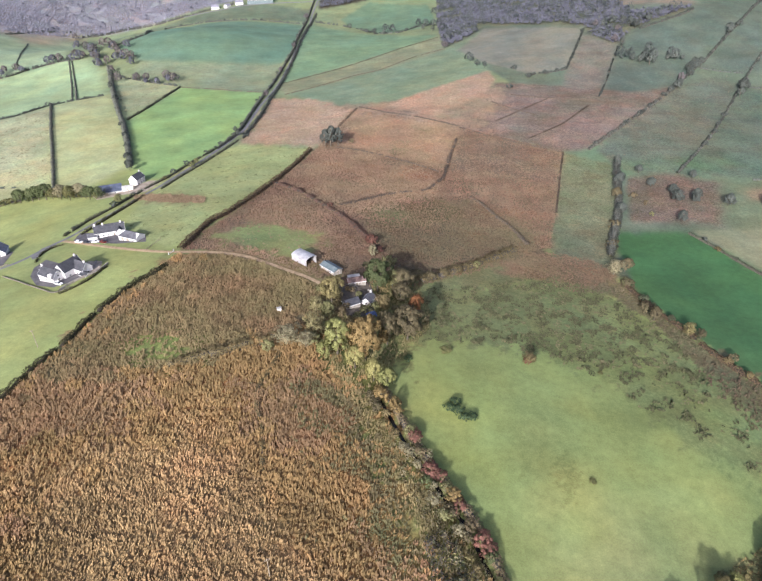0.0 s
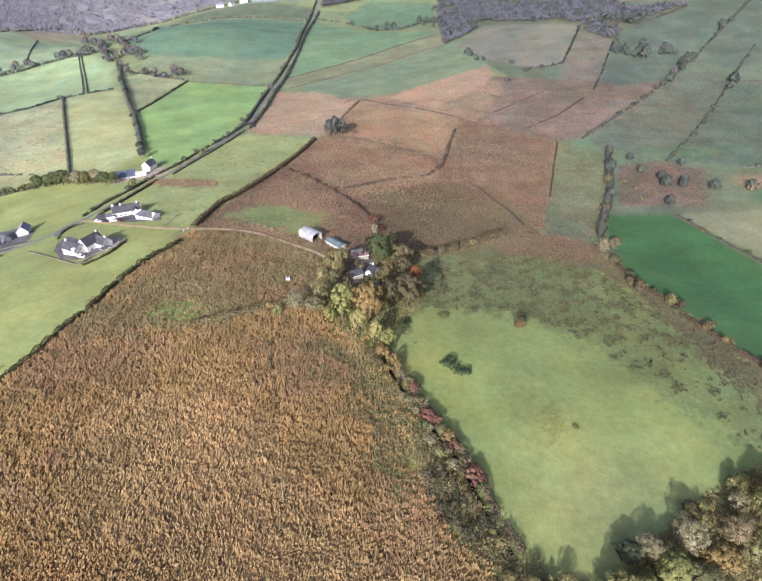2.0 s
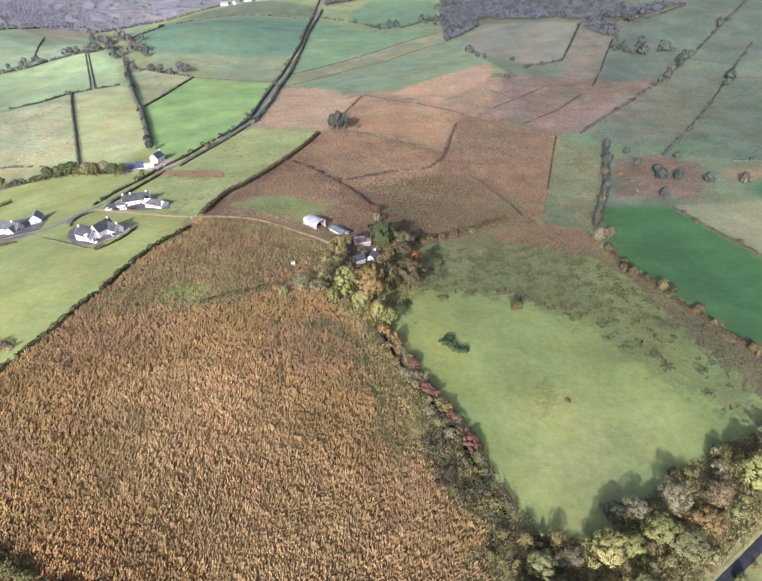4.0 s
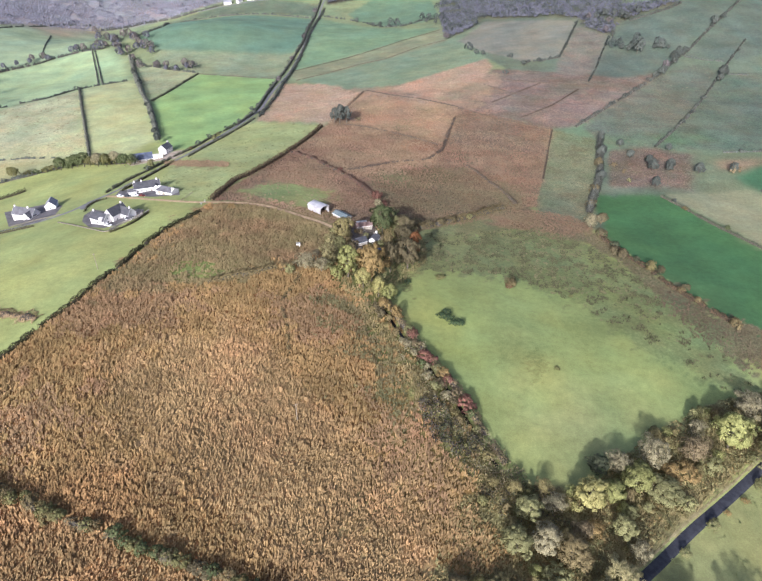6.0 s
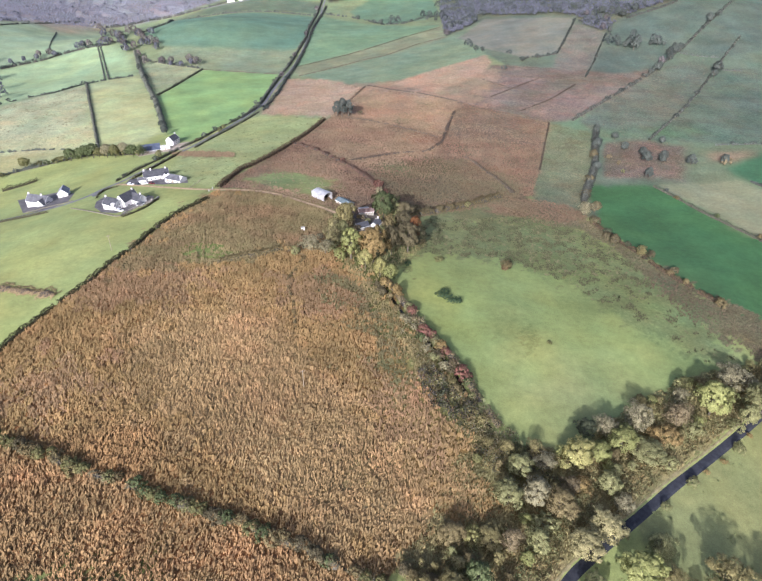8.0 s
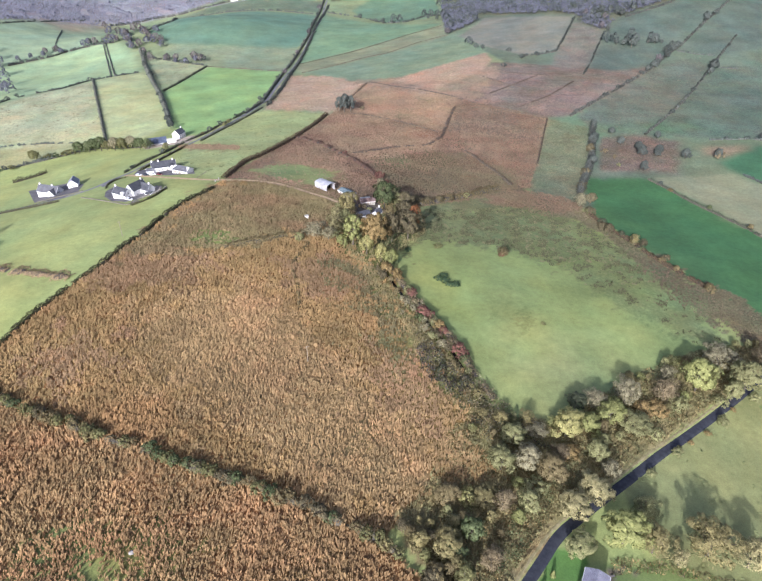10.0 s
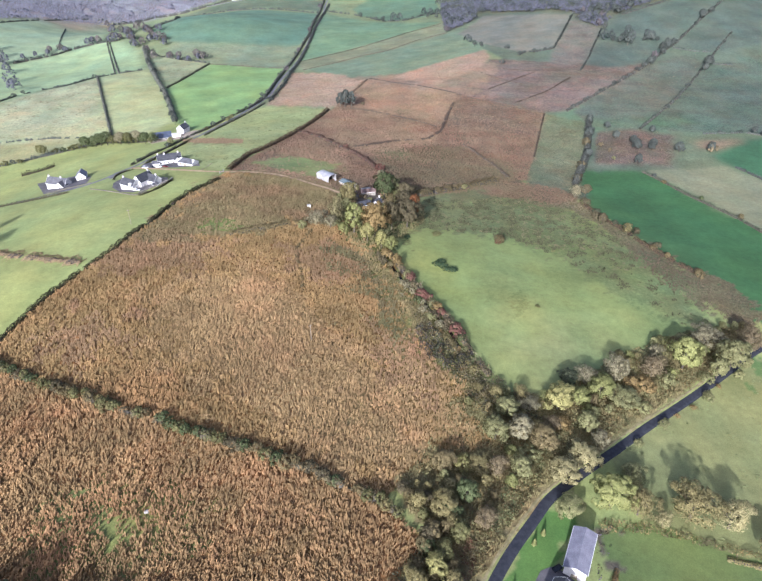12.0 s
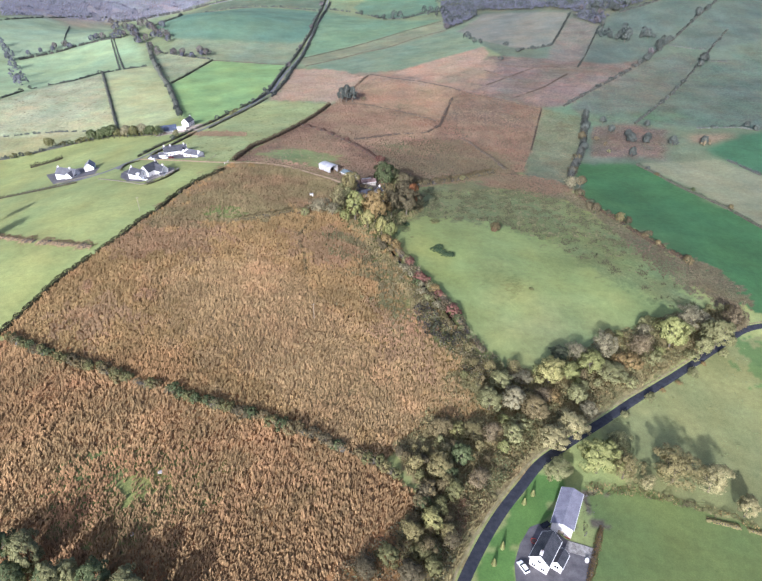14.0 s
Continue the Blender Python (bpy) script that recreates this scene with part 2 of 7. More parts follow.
HEDGE_SE = [(75, 22.1), (81, 17.9), (90, 15.8), (97, 14.7), (104, 13.6), (114, 11.8), (124, 9.3)]
HEDGE_YARD = [(63, 7.3), (60, 1.2), (57, -5.3), (54, -11.4), (51, -19.9)]
F_FARR = [(251, 712), (282, 756), (364, 805), (695, 1285), (769, 1285), (411, 646), (352, 629), (311, 646), (273, 603), (214, 590), (199, 584)]
F_N3 = [(-117, 707), (72, 883), (72, 795), (-103, 653)]
DITCH4 = [(115, 586), (140, 577), (165, 573), (194, 567)]
DITCH5 = [(114, 486), (147, 514), (181, 558)]
DITCH6 = [(91, 575), (113, 548), (135, 530)]
DITCH7 = [(92, 522), (117, 545), (148, 575)]
F_M2 = [(123, 472), (188, 559), (227, 547), (154, 463)]
F_M3 = [(68, 519), (118, 579), (156, 571), (97, 501)]
F_HEATHB = [(-490, 1064), (-371, 1116), (-257, 1165), (-245, 1193), (-123, 1146), (-125, 1072), (-203, 1086), (-309, 1099), (-391, 1097), (-349, 856)]
F_FARM = [(-32, 240), (-10, 258), (16, 256), (20, 215), (6, 190), (-2, 170), (-20, 185), (-34, 205)]
F_WORN = [(52, 138), (60, 140), (63, 131), (58, 126), (53, 130)]
HEDGE_L6 = [(-460, 810), (-484, 873), (-533, 992)]
HEDGE_L7 = [(-627, 884), (-605, 923), (-592, 970), (-578, 1012)]
HEDGE_L8 = [(-575, 1013), (-549, 1064), (-503, 1099)]
HEDGE_LANE_S2 = [(-114, 496), (-111, 570), (-113, 645), (-113, 740), (-111, 842), (-115, 1022), (-111, 1122)]
F_L3B = [(-354, 397), (-334, 407), (-261, 415), (-239, 405), (-248, 392), (-278, 377), (-312, 363), (-330, 353)]
F_L9 = [(-525, 695), (-485, 735), (-449, 784), (-407, 825), (-502, 1097), (-577, 1009), (-625, 880)]
F_L9B = [(-571, 1021), (-503, 1097), (-495, 1067), (-535, 974)]
F_EASTB = [(204, 416), (283, 402), (430, 400), (430, 300), (273, 338), (182, 338), (204, 340), (227, 402)]
F_EASTBASE = [(100, 285), (700, 150), (800, 1400), (90, 1400), (100, 700), (160, 470), (135, 330)]
HEDGE_LANE_A = [(-173, 268), (-176, 277), (-176, 285), (-172, 290), (-167, 290)]
HEDGE_GARDEN_A = [(-142, 227), (-137, 233), (-133, 241), (-132, 248), (-130, 254)]
HEDGE_LANE_S0 = [(-165, 302), (-162, 317), (-158, 336), (-154, 354), (-151, 366)]
FENCE_B = [(-118, 270), (-116, 279), (-115, 288)]
DITCH8 = [(-83, 174), (-77, 176), (-73, 179), (-68, 182), (-62, 185), (-56, 189), (-50, 193), (-44, 196), (-39, 204)]
RUSH_PATH = [(-40, 187), (-43, 173), (-45, 165), (-44, 156), (-41, 150), (-39, 139), (-37, 127)]
F_RUSHTOP = [(-108, 258), (-77, 268), (-30, 262), (-14, 236), (-30, 204), (-46, 196), (-60, 184), (-74, 175), (-88, 171), (-102, 167), (-116, 164), (-127, 165), (-123, 181), (-116, 204), (-110, 225)]
STREAMLINE = [(-4.2, 169), (1.4, 155), (6.4, 143), (10.6, 135), (14.2, 130), (16.4, 123), (20.2, 118), (23.5, 111), (26.3, 102), (28.8, 93), (31, 88), (35, 80)]
DARKPOLY = [(10.1, 107), (14.5, 111), (19.0, 106), (20.9, 100), (25.0, 95), (30, 92), (31, 87), (26.0, 84), (21.5, 82), (18.7, 87), (14.4, 89), (11.4, 96)]
F_DULL = [(-12, 335), (13.9, 356), (33, 370), (53, 378), (68, 368), (83, 347), (94, 320), (90, 300), (72, 290), (41, 268), (8.0, 250), (-3, 283), (-9, 305)]
F_RUSHPALE = [(-107, 124), (-55, 145), (-7.6, 84), (13.4, 44), (0.3, 33), (-25.3, 40), (-40, 53), (-77, 77)]
F_RUSHPINK = [(-134, 163), (-101, 173), (-75, 163), (-90, 137), (-126, 137), (-142, 147)]
F_RUSHPINK_B = [(-48, 166), (-25, 177), (-11, 145), (-29, 136), (-49, 149)]
F_RUSHPINK_C = [(-129, 101), (-116, 108), (-98, 90), (-112, 76), (-132, 86)]
F_RUSHPINK_D = [(-10, 98), (7.6, 121), (15, 95), (19, 70), (3, 66)]
F_MARGIN2 = [(156, 183), (167, 170), (171, 148), (157, 115), (151, 124), (148, 147)]
WOODLOW = [(3, 26), (10, 31), (18.7, 16.3), (21.0, 1.1), (13.9, -15.3), (3, -16), (5, 0), (10, 8), (10, 15.5)]
F_SE3 = [(161, 109), (155, 111), (148, 101), (144, 86), (146, 78), (260, 60), (300, 120)]
F_TAN5 = [(-56, 588), (-30, 587), (16.3, 588), (61, 608), (92, 630), (114, 601), (79, 504), (54, 511), (15.4, 537), (-36, 562)]
F_EASTFAR = [(120, 520), (420, 520), (560, 700), (560, 1000), (380, 900), (250, 700)]
F_BRACKEN = [(-160, 369), (-135, 363), (-109, 353), (-108, 342), (-130, 346), (-155, 358)]
F_L10 = [(-319, 754), (-270, 728), (-222, 698), (-226, 637), (-233, 562), (-274, 649)]
LANE_SPLAY = [(-182, 280), (-181, 290), (-177, 295), (-174, 293), (-176, 284), (-176, 276), (-178, 274)]
DARKPOLY_B = [(22.0, 85), (31, 79), (42, 80), (51, 72), (53, 60), (41, 59), (31, 63), (26.4, 72)]
DITCH9 = [(-39, 524), (-32, 550), (-25.4, 575)]
DITCH10 = [(-24.6, 578), (2.5, 555), (28.1, 540), (48, 525), (63, 513)]
STREAMBAND = [(0.6, 140), (9.0, 152), (18.4, 125), (27.5, 106), (36, 89), (43, 81), (36, 71), (29, 69), (24, 77), (18.5, 90), (13, 105)]
F_SPOTBASE = [(-98, 0), (-98, 22), (-76, 27), (-52, 22), (-48, 2), (-72, -8)]

# ---- where trees, shrubs and yards stand ----
SHADE_TREES = [('bush', 'red', -7.5, 293.6, 5.4, 5.9), ('bush', 'grey', -6.4, 279.5, 5.6, 5.7), ('bush', 'red', -3.5, 283.5, 3.4), ('bush', 'red', -33.0, 345.0, 2.8), ('bush', 'olive', 1.5, 268.4, 5.5), ('bush', 'dun', 8.5, 258.3, 5.0), ('bush', 'dun', 15.1, 258.8, 4.6), ('bush', 'dun', 21.5, 258.8, 4.4), ('bush', 'dun', 29.0, 264.4, 4.2), ('bush', 'dun', 37.0, 270.7, 3.5), ('bush', 'olive', 46.6, 278.8, 3.3), ('tall', 'dark', -46.8, 473.7, 14.0), ('tall', 'dark', -42.1, 473.4, 16.5), ('tall', 'green', -36.8, 476.1, 14.5), ('bush', 'dun', -27.0, 480.3, 3.9), ('twiggy', 'umber', 56.5, 193.4, 5.4, 5.4), ('bush', 'rust', 55.6, 193.3, 2.6, 3.6)]
RIGHT_TREES = [('twiggy', 'grey', 119.9, 283.3, 9.2), ('round', 'dun', 127.2, 287.4, 8.6), ('bush', 'dun', 122.7, 270.3, 4.6), ('round', 'dun', 123.2, 235.9, 7.5), ('bush', 'dun', 122.0, 245.0, 4.6), ('twiggy', 'khaki', 133.9, 224.1, 6.5), ('twiggy', 'dun', 138.1, 221.2, 5.5), ('bush', 'dun', 143.7, 204.0, 4.0), ('bush', 'umber', 153.2, 172.5, 4.6), ('tall', 'dark', 166.8, 431.3, 10.3), ('round', 'dark', 160.4, 404.9, 9.2), ('round', 'dun', 152.2, 383.8, 8.6), ('round', 'dark', 148.8, 363.3, 8.0), ('bush', 'dun', 138.8, 343.4, 5.8), ('bush', 'dun', 129.7, 317.5, 5.2), ]
RIGHT_TREES += [('bush', 'olive', 167.4, 359.3, 3)]
FAR_TREES_EAST = [('round', 'dark', 329.4, 589.5, 11), ('round', 'dark', 321.0, 576.4, 9), ('round', 'dark', 295.9, 630.9, 9), ('round', 'dark', 271.8, 597.2, 9), ('round', 'dark', 262.6, 589.0, 7), ('round', 'dark', 313.8, 651.7, 8), ('round', 'dark', 370.2, 722.6, 9), ('round', 'dark', 388.8, 742.4, 8), ('round', 'dark', 215.9, 532.2, 5), ('bush', 'dark', 287.1, 530.1, 4), ('bush', 'dark', 261.6, 489.9, 4), ('bush', 'dark', 243.5, 464.7, 4), ('round', 'dark', -52.9, 1024.7, 8), ('round', 'dark', -15.0, 961.1, 9), ('round', 'dark', -25.8, 974.6, 7), ('round', 'dark', -1.1, 954.8, 7), ('round', 'dark', 54.5, 961.5, 7), ('round', 'dark', 66.6, 935.3, 8)]
FAR_TREES_EAST += [('round', 'mauve', 72.7, 803.7, 9)]
LANE_TREES = [('round', 'green', -121.0, 505.2, 6), ('round', 'green', -125.8, 516.8, 5), ('round', 'olive', -136.3, 432.4, 4.5), ('bush', 'olive', -137.7, 424.4, 4), ('round', 'mauve', -120.7, 646.3, 7), ('round', 'mauve', -121.7, 759.6, 7), ('round', 'mauve', -118.0, 861.3, 8), ('round', 'mauve', -125.9, 1088.8, 9)]
# the dark evergreen at (66.1, 82.8) also stands in for shade there
WOOD_TREES = [('round', 'gold', 59.4, 68.5, 11.0, 12.0), ('round', 'lime', 67.5, 71.5, 8.2, 8.0), ('round', 'lime', 76.9, 77.2, 10.2, 10.8), ('twiggy', 'grey', 85.4, 88.0, 11.1, 11.5), ('twiggy', 'grey', 73.0, 84.1, 8.2, 8.4), ('round', 'dark', 66.1, 82.8, 6.6, 7.0), ('twiggy', 'brown', 101.2, 91.5, 9.6, 10.4), ('round', 'lime', 115.9, 98.0, 14.6, 13.4), ('twiggy', 'grey', 131.4, 114.5, 9.5, 14.7), ('round', 'olive', 135.7, 99.8, 14.6, 13.4), ('round', 'olive', 128.4, 94.6, 9.6, 8.2), ('twiggy', 'brown', 149.0, 113.2, 12.3, 12.0), ('bush', 'olive', 123.4, 92.6, 3.0, 6.6), ('round', 'pale', 54.8, 36.8, 8.0, 11.0), ('round', 'pale', 62.3, 43.2, 8.6, 10.8), ('twiggy', 'grey', 69.9, 52.6, 7.2, 6.2)]
WOOD_TREES_B = [('round', 'lime', 66.9, 28.0, 12.8, 13.0), ('round', 'olive', 53.4, 24.4, 6.0, 9.6), ('twiggy', 'khaki', 75.0, 26.6, 11.0, 10.0), ('twiggy', 'olive', 77.0, 39.4, 6.5, 8.5), ('twiggy', 'khaki', 91.5, 27.6, 13.5, 16.0), ('twiggy', 'pale', 103.0, 25.4, 12.2, 11.0), ('round', 'pale', 111.1, 17.3, 8.7, 6.8), ('round', 'grey', 43.1, 52.8, 9.4, 9.2), ('round', 'olive', 35.0, 51.5, 8.8, 9.6), ('round', 'olive', 40.6, 63.7, 6.4, 9.4), ('round', 'olive', 67.4, 58.9, 8.4, 7.2), ('round', 'umber', 50.1, 50.1, 8.2, 10.2), ('round', 'green', 22.8, 24.6, 9.2, 6.6), ('round', 'khaki', 15.8, 19.6, 8.4, 9.4), ('round', 'umber', 16.8, 36.8, 6.6, 7.6), ('round', 'khaki', 28.2, 37.6, 5.6, 9.0), ('bush', 'gold', 22.9, 38.0, 4.2, 6.0), ('twiggy', 'brown', 33.3, 35.9, 8.6, 6.6), ('round', 'gold', 12.6, 0.1, 7.6, 6.6), ('twiggy', 'grey', 49.4, 67.6, 4.4, 7.2)]
WOOD_TREES_C = [('bush', 'olive', 91.8, 72.0, 4.0, 5.5), ('round', 'olive', 84.5, 75.5, 5.8, 12.0), ('bush', 'tan', 95.6, 84.2, 4.6, 9.5), ('bush', 'tan', 88.6, 81.2, 4.0, 8.0), ('bush', 'olive', 105.4, 87.8, 5.0, 8.5), ('round', 'hedge_green', 19.6, 11.5, 7.5, 6.4), ('twiggy', 'brown', 27.4, 17.2, 7.1, 6.6), ('round', 'olive', 40.7, 36.7, 7.6, 7.4), ('round', 'umber', 11.8, 10.8, 6.9, 6.4), ('bush', 'olive', 44.5, 44.0, 4.6, 8.0), ('bush', 'tan', 58.5, 59.5, 4.2, 7.5), ('twiggy', 'brown', 55.0, 58.0, 6.4, 6.6), ('round', 'hedge_green', 0.5, -11.0, 5.5, 7.0), ('twiggy', 'dun', -5.5, -14.5, 5.0, 7.0), ('round', 'dun', 6.5, -16.0, 6.0, 7.5), ('twiggy', 'hedge_green', 9.5, -9.0, 5.5, 6.5)]
NEAR_TREES = [('round', 'olive', -90.6, -15.9, 10.8), ('round', 'green', -98.4, -13.7, 9.4), ('round', 'olive', -78.2, -21.2, 8.6), ('round', 'green', -70.4, -22.4, 9.4), ('round', 'olive', -61.5, -25.4, 10.1), ('round', 'green', -52.0, -27.6, 9.4), ('bush', 'lime', -90.7, -20.6, 5.0), ('round', 'green', -91.9, -21.9, 8.6), ('tall', 'green', -83.0, -22.5, 9.4), ('tall', 'olive', -217.3, 197.8, 12.6), ('tall', 'olive', -206, 174, 12.0), ('twiggy', 'olive', -205, 170, 10.8), ('tall', 'olive', -81, -23, 10.8), ('tall', 'olive', -67.6, -28, 10.8), ('tall', 'olive', -61.7, -33, 10.8)]
POLES = [(-30.0, 94.5), (-130.9, 186.2)]
CYPRESSES = [(44.0, 15.9), (40.7, 12.3), (31.9, -3.6), (28.8, -9.0)]
YARD_E = [(44.1, 5.9), (41.0, 4.3), (37.1, -1.7), (34.5, -8.0), (34.0, -13.8), (32.8, -25.6), (51.3, -23.7), (55.8, -7.0), (59.0, -0.5), (51.0, 1.4), (47.0, 5.0)]
DRIVE_A = [(-166.5, 250.2), (-170.4, 261.2), (-168.9, 270.6), (-155.2, 260.4), (-144.3, 254.9), (-139.0, 262.1), (-134.5, 254.2), (-136.5, 245.2), (-140.6, 239.0), (-147.6, 234.6), (-157.5, 238.7)]
DRIVE_B = [(-165.7, 293.7), (-167.4, 306.4), (-159.1, 303.3), (-144.2, 299.9), (-124.8, 290.1), (-121.9, 281.7), (-137.0, 281.7), (-155.1, 287.9)]
DRIVE_C = [(-198.7, 387.7), (-184.8, 399.4), (-169.1, 389.1), (-159.3, 399.3), (-150.1, 396.8), (-154.0, 374.2), (-169.6, 372.8), (-184.4, 369.4)]
DRIVE_D = [(-245.9, 307.6), (-217.8, 306.9), (-199.2, 293.6), (-194.2, 274.8), (-200.7, 263.6), (-219.8, 268.1)]
FARMYARD = [(-29.8, 243.6), (-21.4, 251.3), (-7.7, 249.4), (-4.1, 231.6), (-5.0, 217.0), (-16.1, 215.0), (-20.3, 232.8)]
BRAMBLES = [(22.1, 162.2), (24.9, 161.0), (26.8, 157.8), (29.7, 158.1), (24.1, 165.0), (23.9, 197.5)]
FENCE_A = [(-183.8, 256.2), (-161.5, 239.7), (-144.5, 228.2), (-138.4, 234.0), (-134.3, 245.3), (-131.3, 260.8)]
REDBUSHES = [(8.7, 146.0), (9.7, 139.7), (12.7, 131.9), (14.8, 130.2), (17.4, 125.8), (19.0, 122.3), (20.4, 118.9), (22.6, 112.5), (25.5, 108.0), (27.1, 105.1), (7.2, 149.2), (2.5, 158.1)]
HEDGEBUSH = [(15.0, 144.4), (20.5, 119.8), (29.6, 113.0), (32.1, 106.9), (33.0, 99.7), (16.4, 131.3), (6.4, 178.5), (3.8, 187.1)]

WEST_TREES = [('round', 'hedge_green', -277.7, 379.8, 9.2, 8.0), ('bush', 'hedge_green', -268.3, 381.9, 4.5), ('bush', 'hedge_green', -255.0, 384.6, 5), ('round', 'green', -244.8, 386.8, 9.8, 8.5), ('round', 'green', -236.6, 387.2, 9.2, 8.0), ('tall', 'green', -226.9, 386.8, 11.5, 10.0), ('round', 'green', -232.8, 388.1, 10.3, 9.0), ('round', 'grey', -213.9, 382.0, 10.3, 9.0), ('round', 'hedge_green', -205.8, 377.8, 9.8, 8.5), ('round', 'grey', -199.3, 380.0, 10.3, 9.0), ('round', 'green', -190.1, 372.2, 9.2, 8.0), ('twiggy', 'green', -182.5, 371.0, 8.6, 7.5), ('bush', 'hedge_green', -180.1, 382.0, 5), ('bush', 'hedge_green', -288.9, 365.2, 4), ('bush', 'hedge_green', -299.6, 362.7, 4.5), ('round', 'hedge_green', -222.0, 386.0, 7.5, 8.5), ('bush', 'hedge_green', -217.5, 384.6, 4.5, 6.0), ('bush', 'green', -209.5, 381.0, 4.8, 6.0), ('bush', 'hedge_green', -202.0, 379.0, 4.8, 6.0), ('round', 'green', -194.5, 376.0, 6.6, 7.0), ('bush', 'hedge_green', -186.0, 372.0, 4.6, 6.0), ('bush', 'green', -240.0, 387.0, 4.4, 6.0), ('bush', 'hedge_green', -250.0, 386.0, 4.6, 6.5), ('bush', 'green', -262.0, 383.0, 4.2, 6.0)]
WEST_TREES_B = [('tall', 'dark', -311.8, 736.7, 10), ('tall', 'dark', -294.4, 685.8, 9), ('round', 'dark', -266.4, 627.2, 7.5), ('round', 'dark', -183.6, 427.3, 8.5), ('round', 'dark', -195.0, 453.4, 6), ('round', 'dark', -202.1, 476.8, 5.5), ('round', 'dark', -215.6, 507.7, 6), ('round', 'dark', -229.6, 538.2, 5), ('round', 'olive', -163.9, 354.0, 6.5)]


ROAD_TREES = [('bush', 'olive', 119.8, 81.6, 3.5), ('bush', 'olive', 96.9, 65.5, 3.2), ('bush', 'tan', 112.0, 76.0, 1.8), ('twiggy', 'tan', 90.5, 83.5, 6), ('twiggy', 'grey', 105.8, 101.7, 8), ('bush', 'olive', 138.0, 96.0, 3.2), ('bush', 'tan', 104.0, 70.8, 1.6), ('bush', 'tan', 127.0, 89.0, 1.7), ('twiggy', 'pale', 81.6, 23.6, 6), ('bush', 'olive', 84.5, 55.2, 2.6)]

FAR_TREES = [('round', 'mauve', -413.5, 888.8, 9), ('round', 'mauve', -379.3, 817.0, 9), ('round', 'mauve', -387.5, 812.3, 8), ('round', 'mauve', -371.1, 834.4, 10), ('round', 'mauve', -354.8, 806.8, 10), ('round', 'mauve', -340.9, 776.2, 9), ('round', 'mauve', -316.0, 791.7, 9), ('round', 'mauve', -326.1, 794.0, 8), ('round', 'mauve', -300.5, 774.7, 8), ('round', 'mauve', -342.1, 833.2, 8), ('round', 'mauve', -325.0, 834.9, 8), ('round', 'mauve', -415.6, 819.4, 8), ('round', 'mauve', -420.7, 814.4, 8), ('bush', 'brown', -241.5, 718.0, 6), ('bush', 'brown', -280.5, 724.5, 5), ('bush', 'brown', -263.7, 709.3, 5), ('bush', 'brown', -251.6, 709.7, 5)]
FAR_BELT = [('twiggy', 'mauve', -528.7, 778.4, 10), ('twiggy', 'mauve', -508.6, 750.5, 11), ('twiggy', 'mauve', -489.7, 723.5, 11), ('twiggy', 'mauve', -467.0, 685.5, 11), ('twiggy', 'mauve', -433.9, 629.4, 12), ('twiggy', 'mauve', -393.6, 564.6, 12), ('round', 'mauve', -493.9, 724.4, 9), ('round', 'mauve', -406.0, 581.7, 9), ('round', 'mauve', -481.5, 753.1, 6), ('round', 'mauve', -471.7, 766.9, 6), ('round', 'mauve', -459.9, 777.3, 6), ('round', 'mauve', -441.9, 790.1, 6)]
FAR_EAST_B = [('round', 'dark', 265.7, 658.0, 13), ('round', 'dark', 258.1, 664.8, 8), ('round', 'dark', 252.3, 670.1, 7), ('round', 'dark', 293.9, 666.3, 9), ('round', 'dark', 286.5, 667.3, 6), ('round', 'dark', 300.8, 665.4, 6), ('round', 'dark', 277.0, 604.1, 8), ('round', 'dark', 294.5, 626.5, 8), ('round', 'dark', 306.2, 643.8, 8), ('round', 'dark', 315.7, 655.2, 7), ('round', 'dark', 374.2, 733.8, 8), ('round', 'dark', 329.4, 591.7, 11), ('round', 'dark', 97.3, 690.0, 7), ('round', 'dark', 103.8, 681.1, 7), ('bush', 'dark', 140.2, 633.6, 5), ('bush', 'dark', 157.8, 641.5, 5), ('bush', 'dark', 131.0, 663.7, 5), ('bush', 'dark', 117.1, 602.8, 5)]
SHRUB_TREES = [('round', 'dark', 188.9, 375.1, 9.5), ('round', 'dark', 200.2, 374.0, 8), ('bush', 'brown', 164.0, 384.9, 4), ('bush', 'brown', 243.6, 367.6, 5.5), ('bush', 'dark', 221.3, 369.8, 4.5), ('round', 'dark', 290.8, 402.6, 6), ('bush', 'dark', 295.8, 396.3, 5), ('bush', 'brown', 169.0, 374.6, 3)]

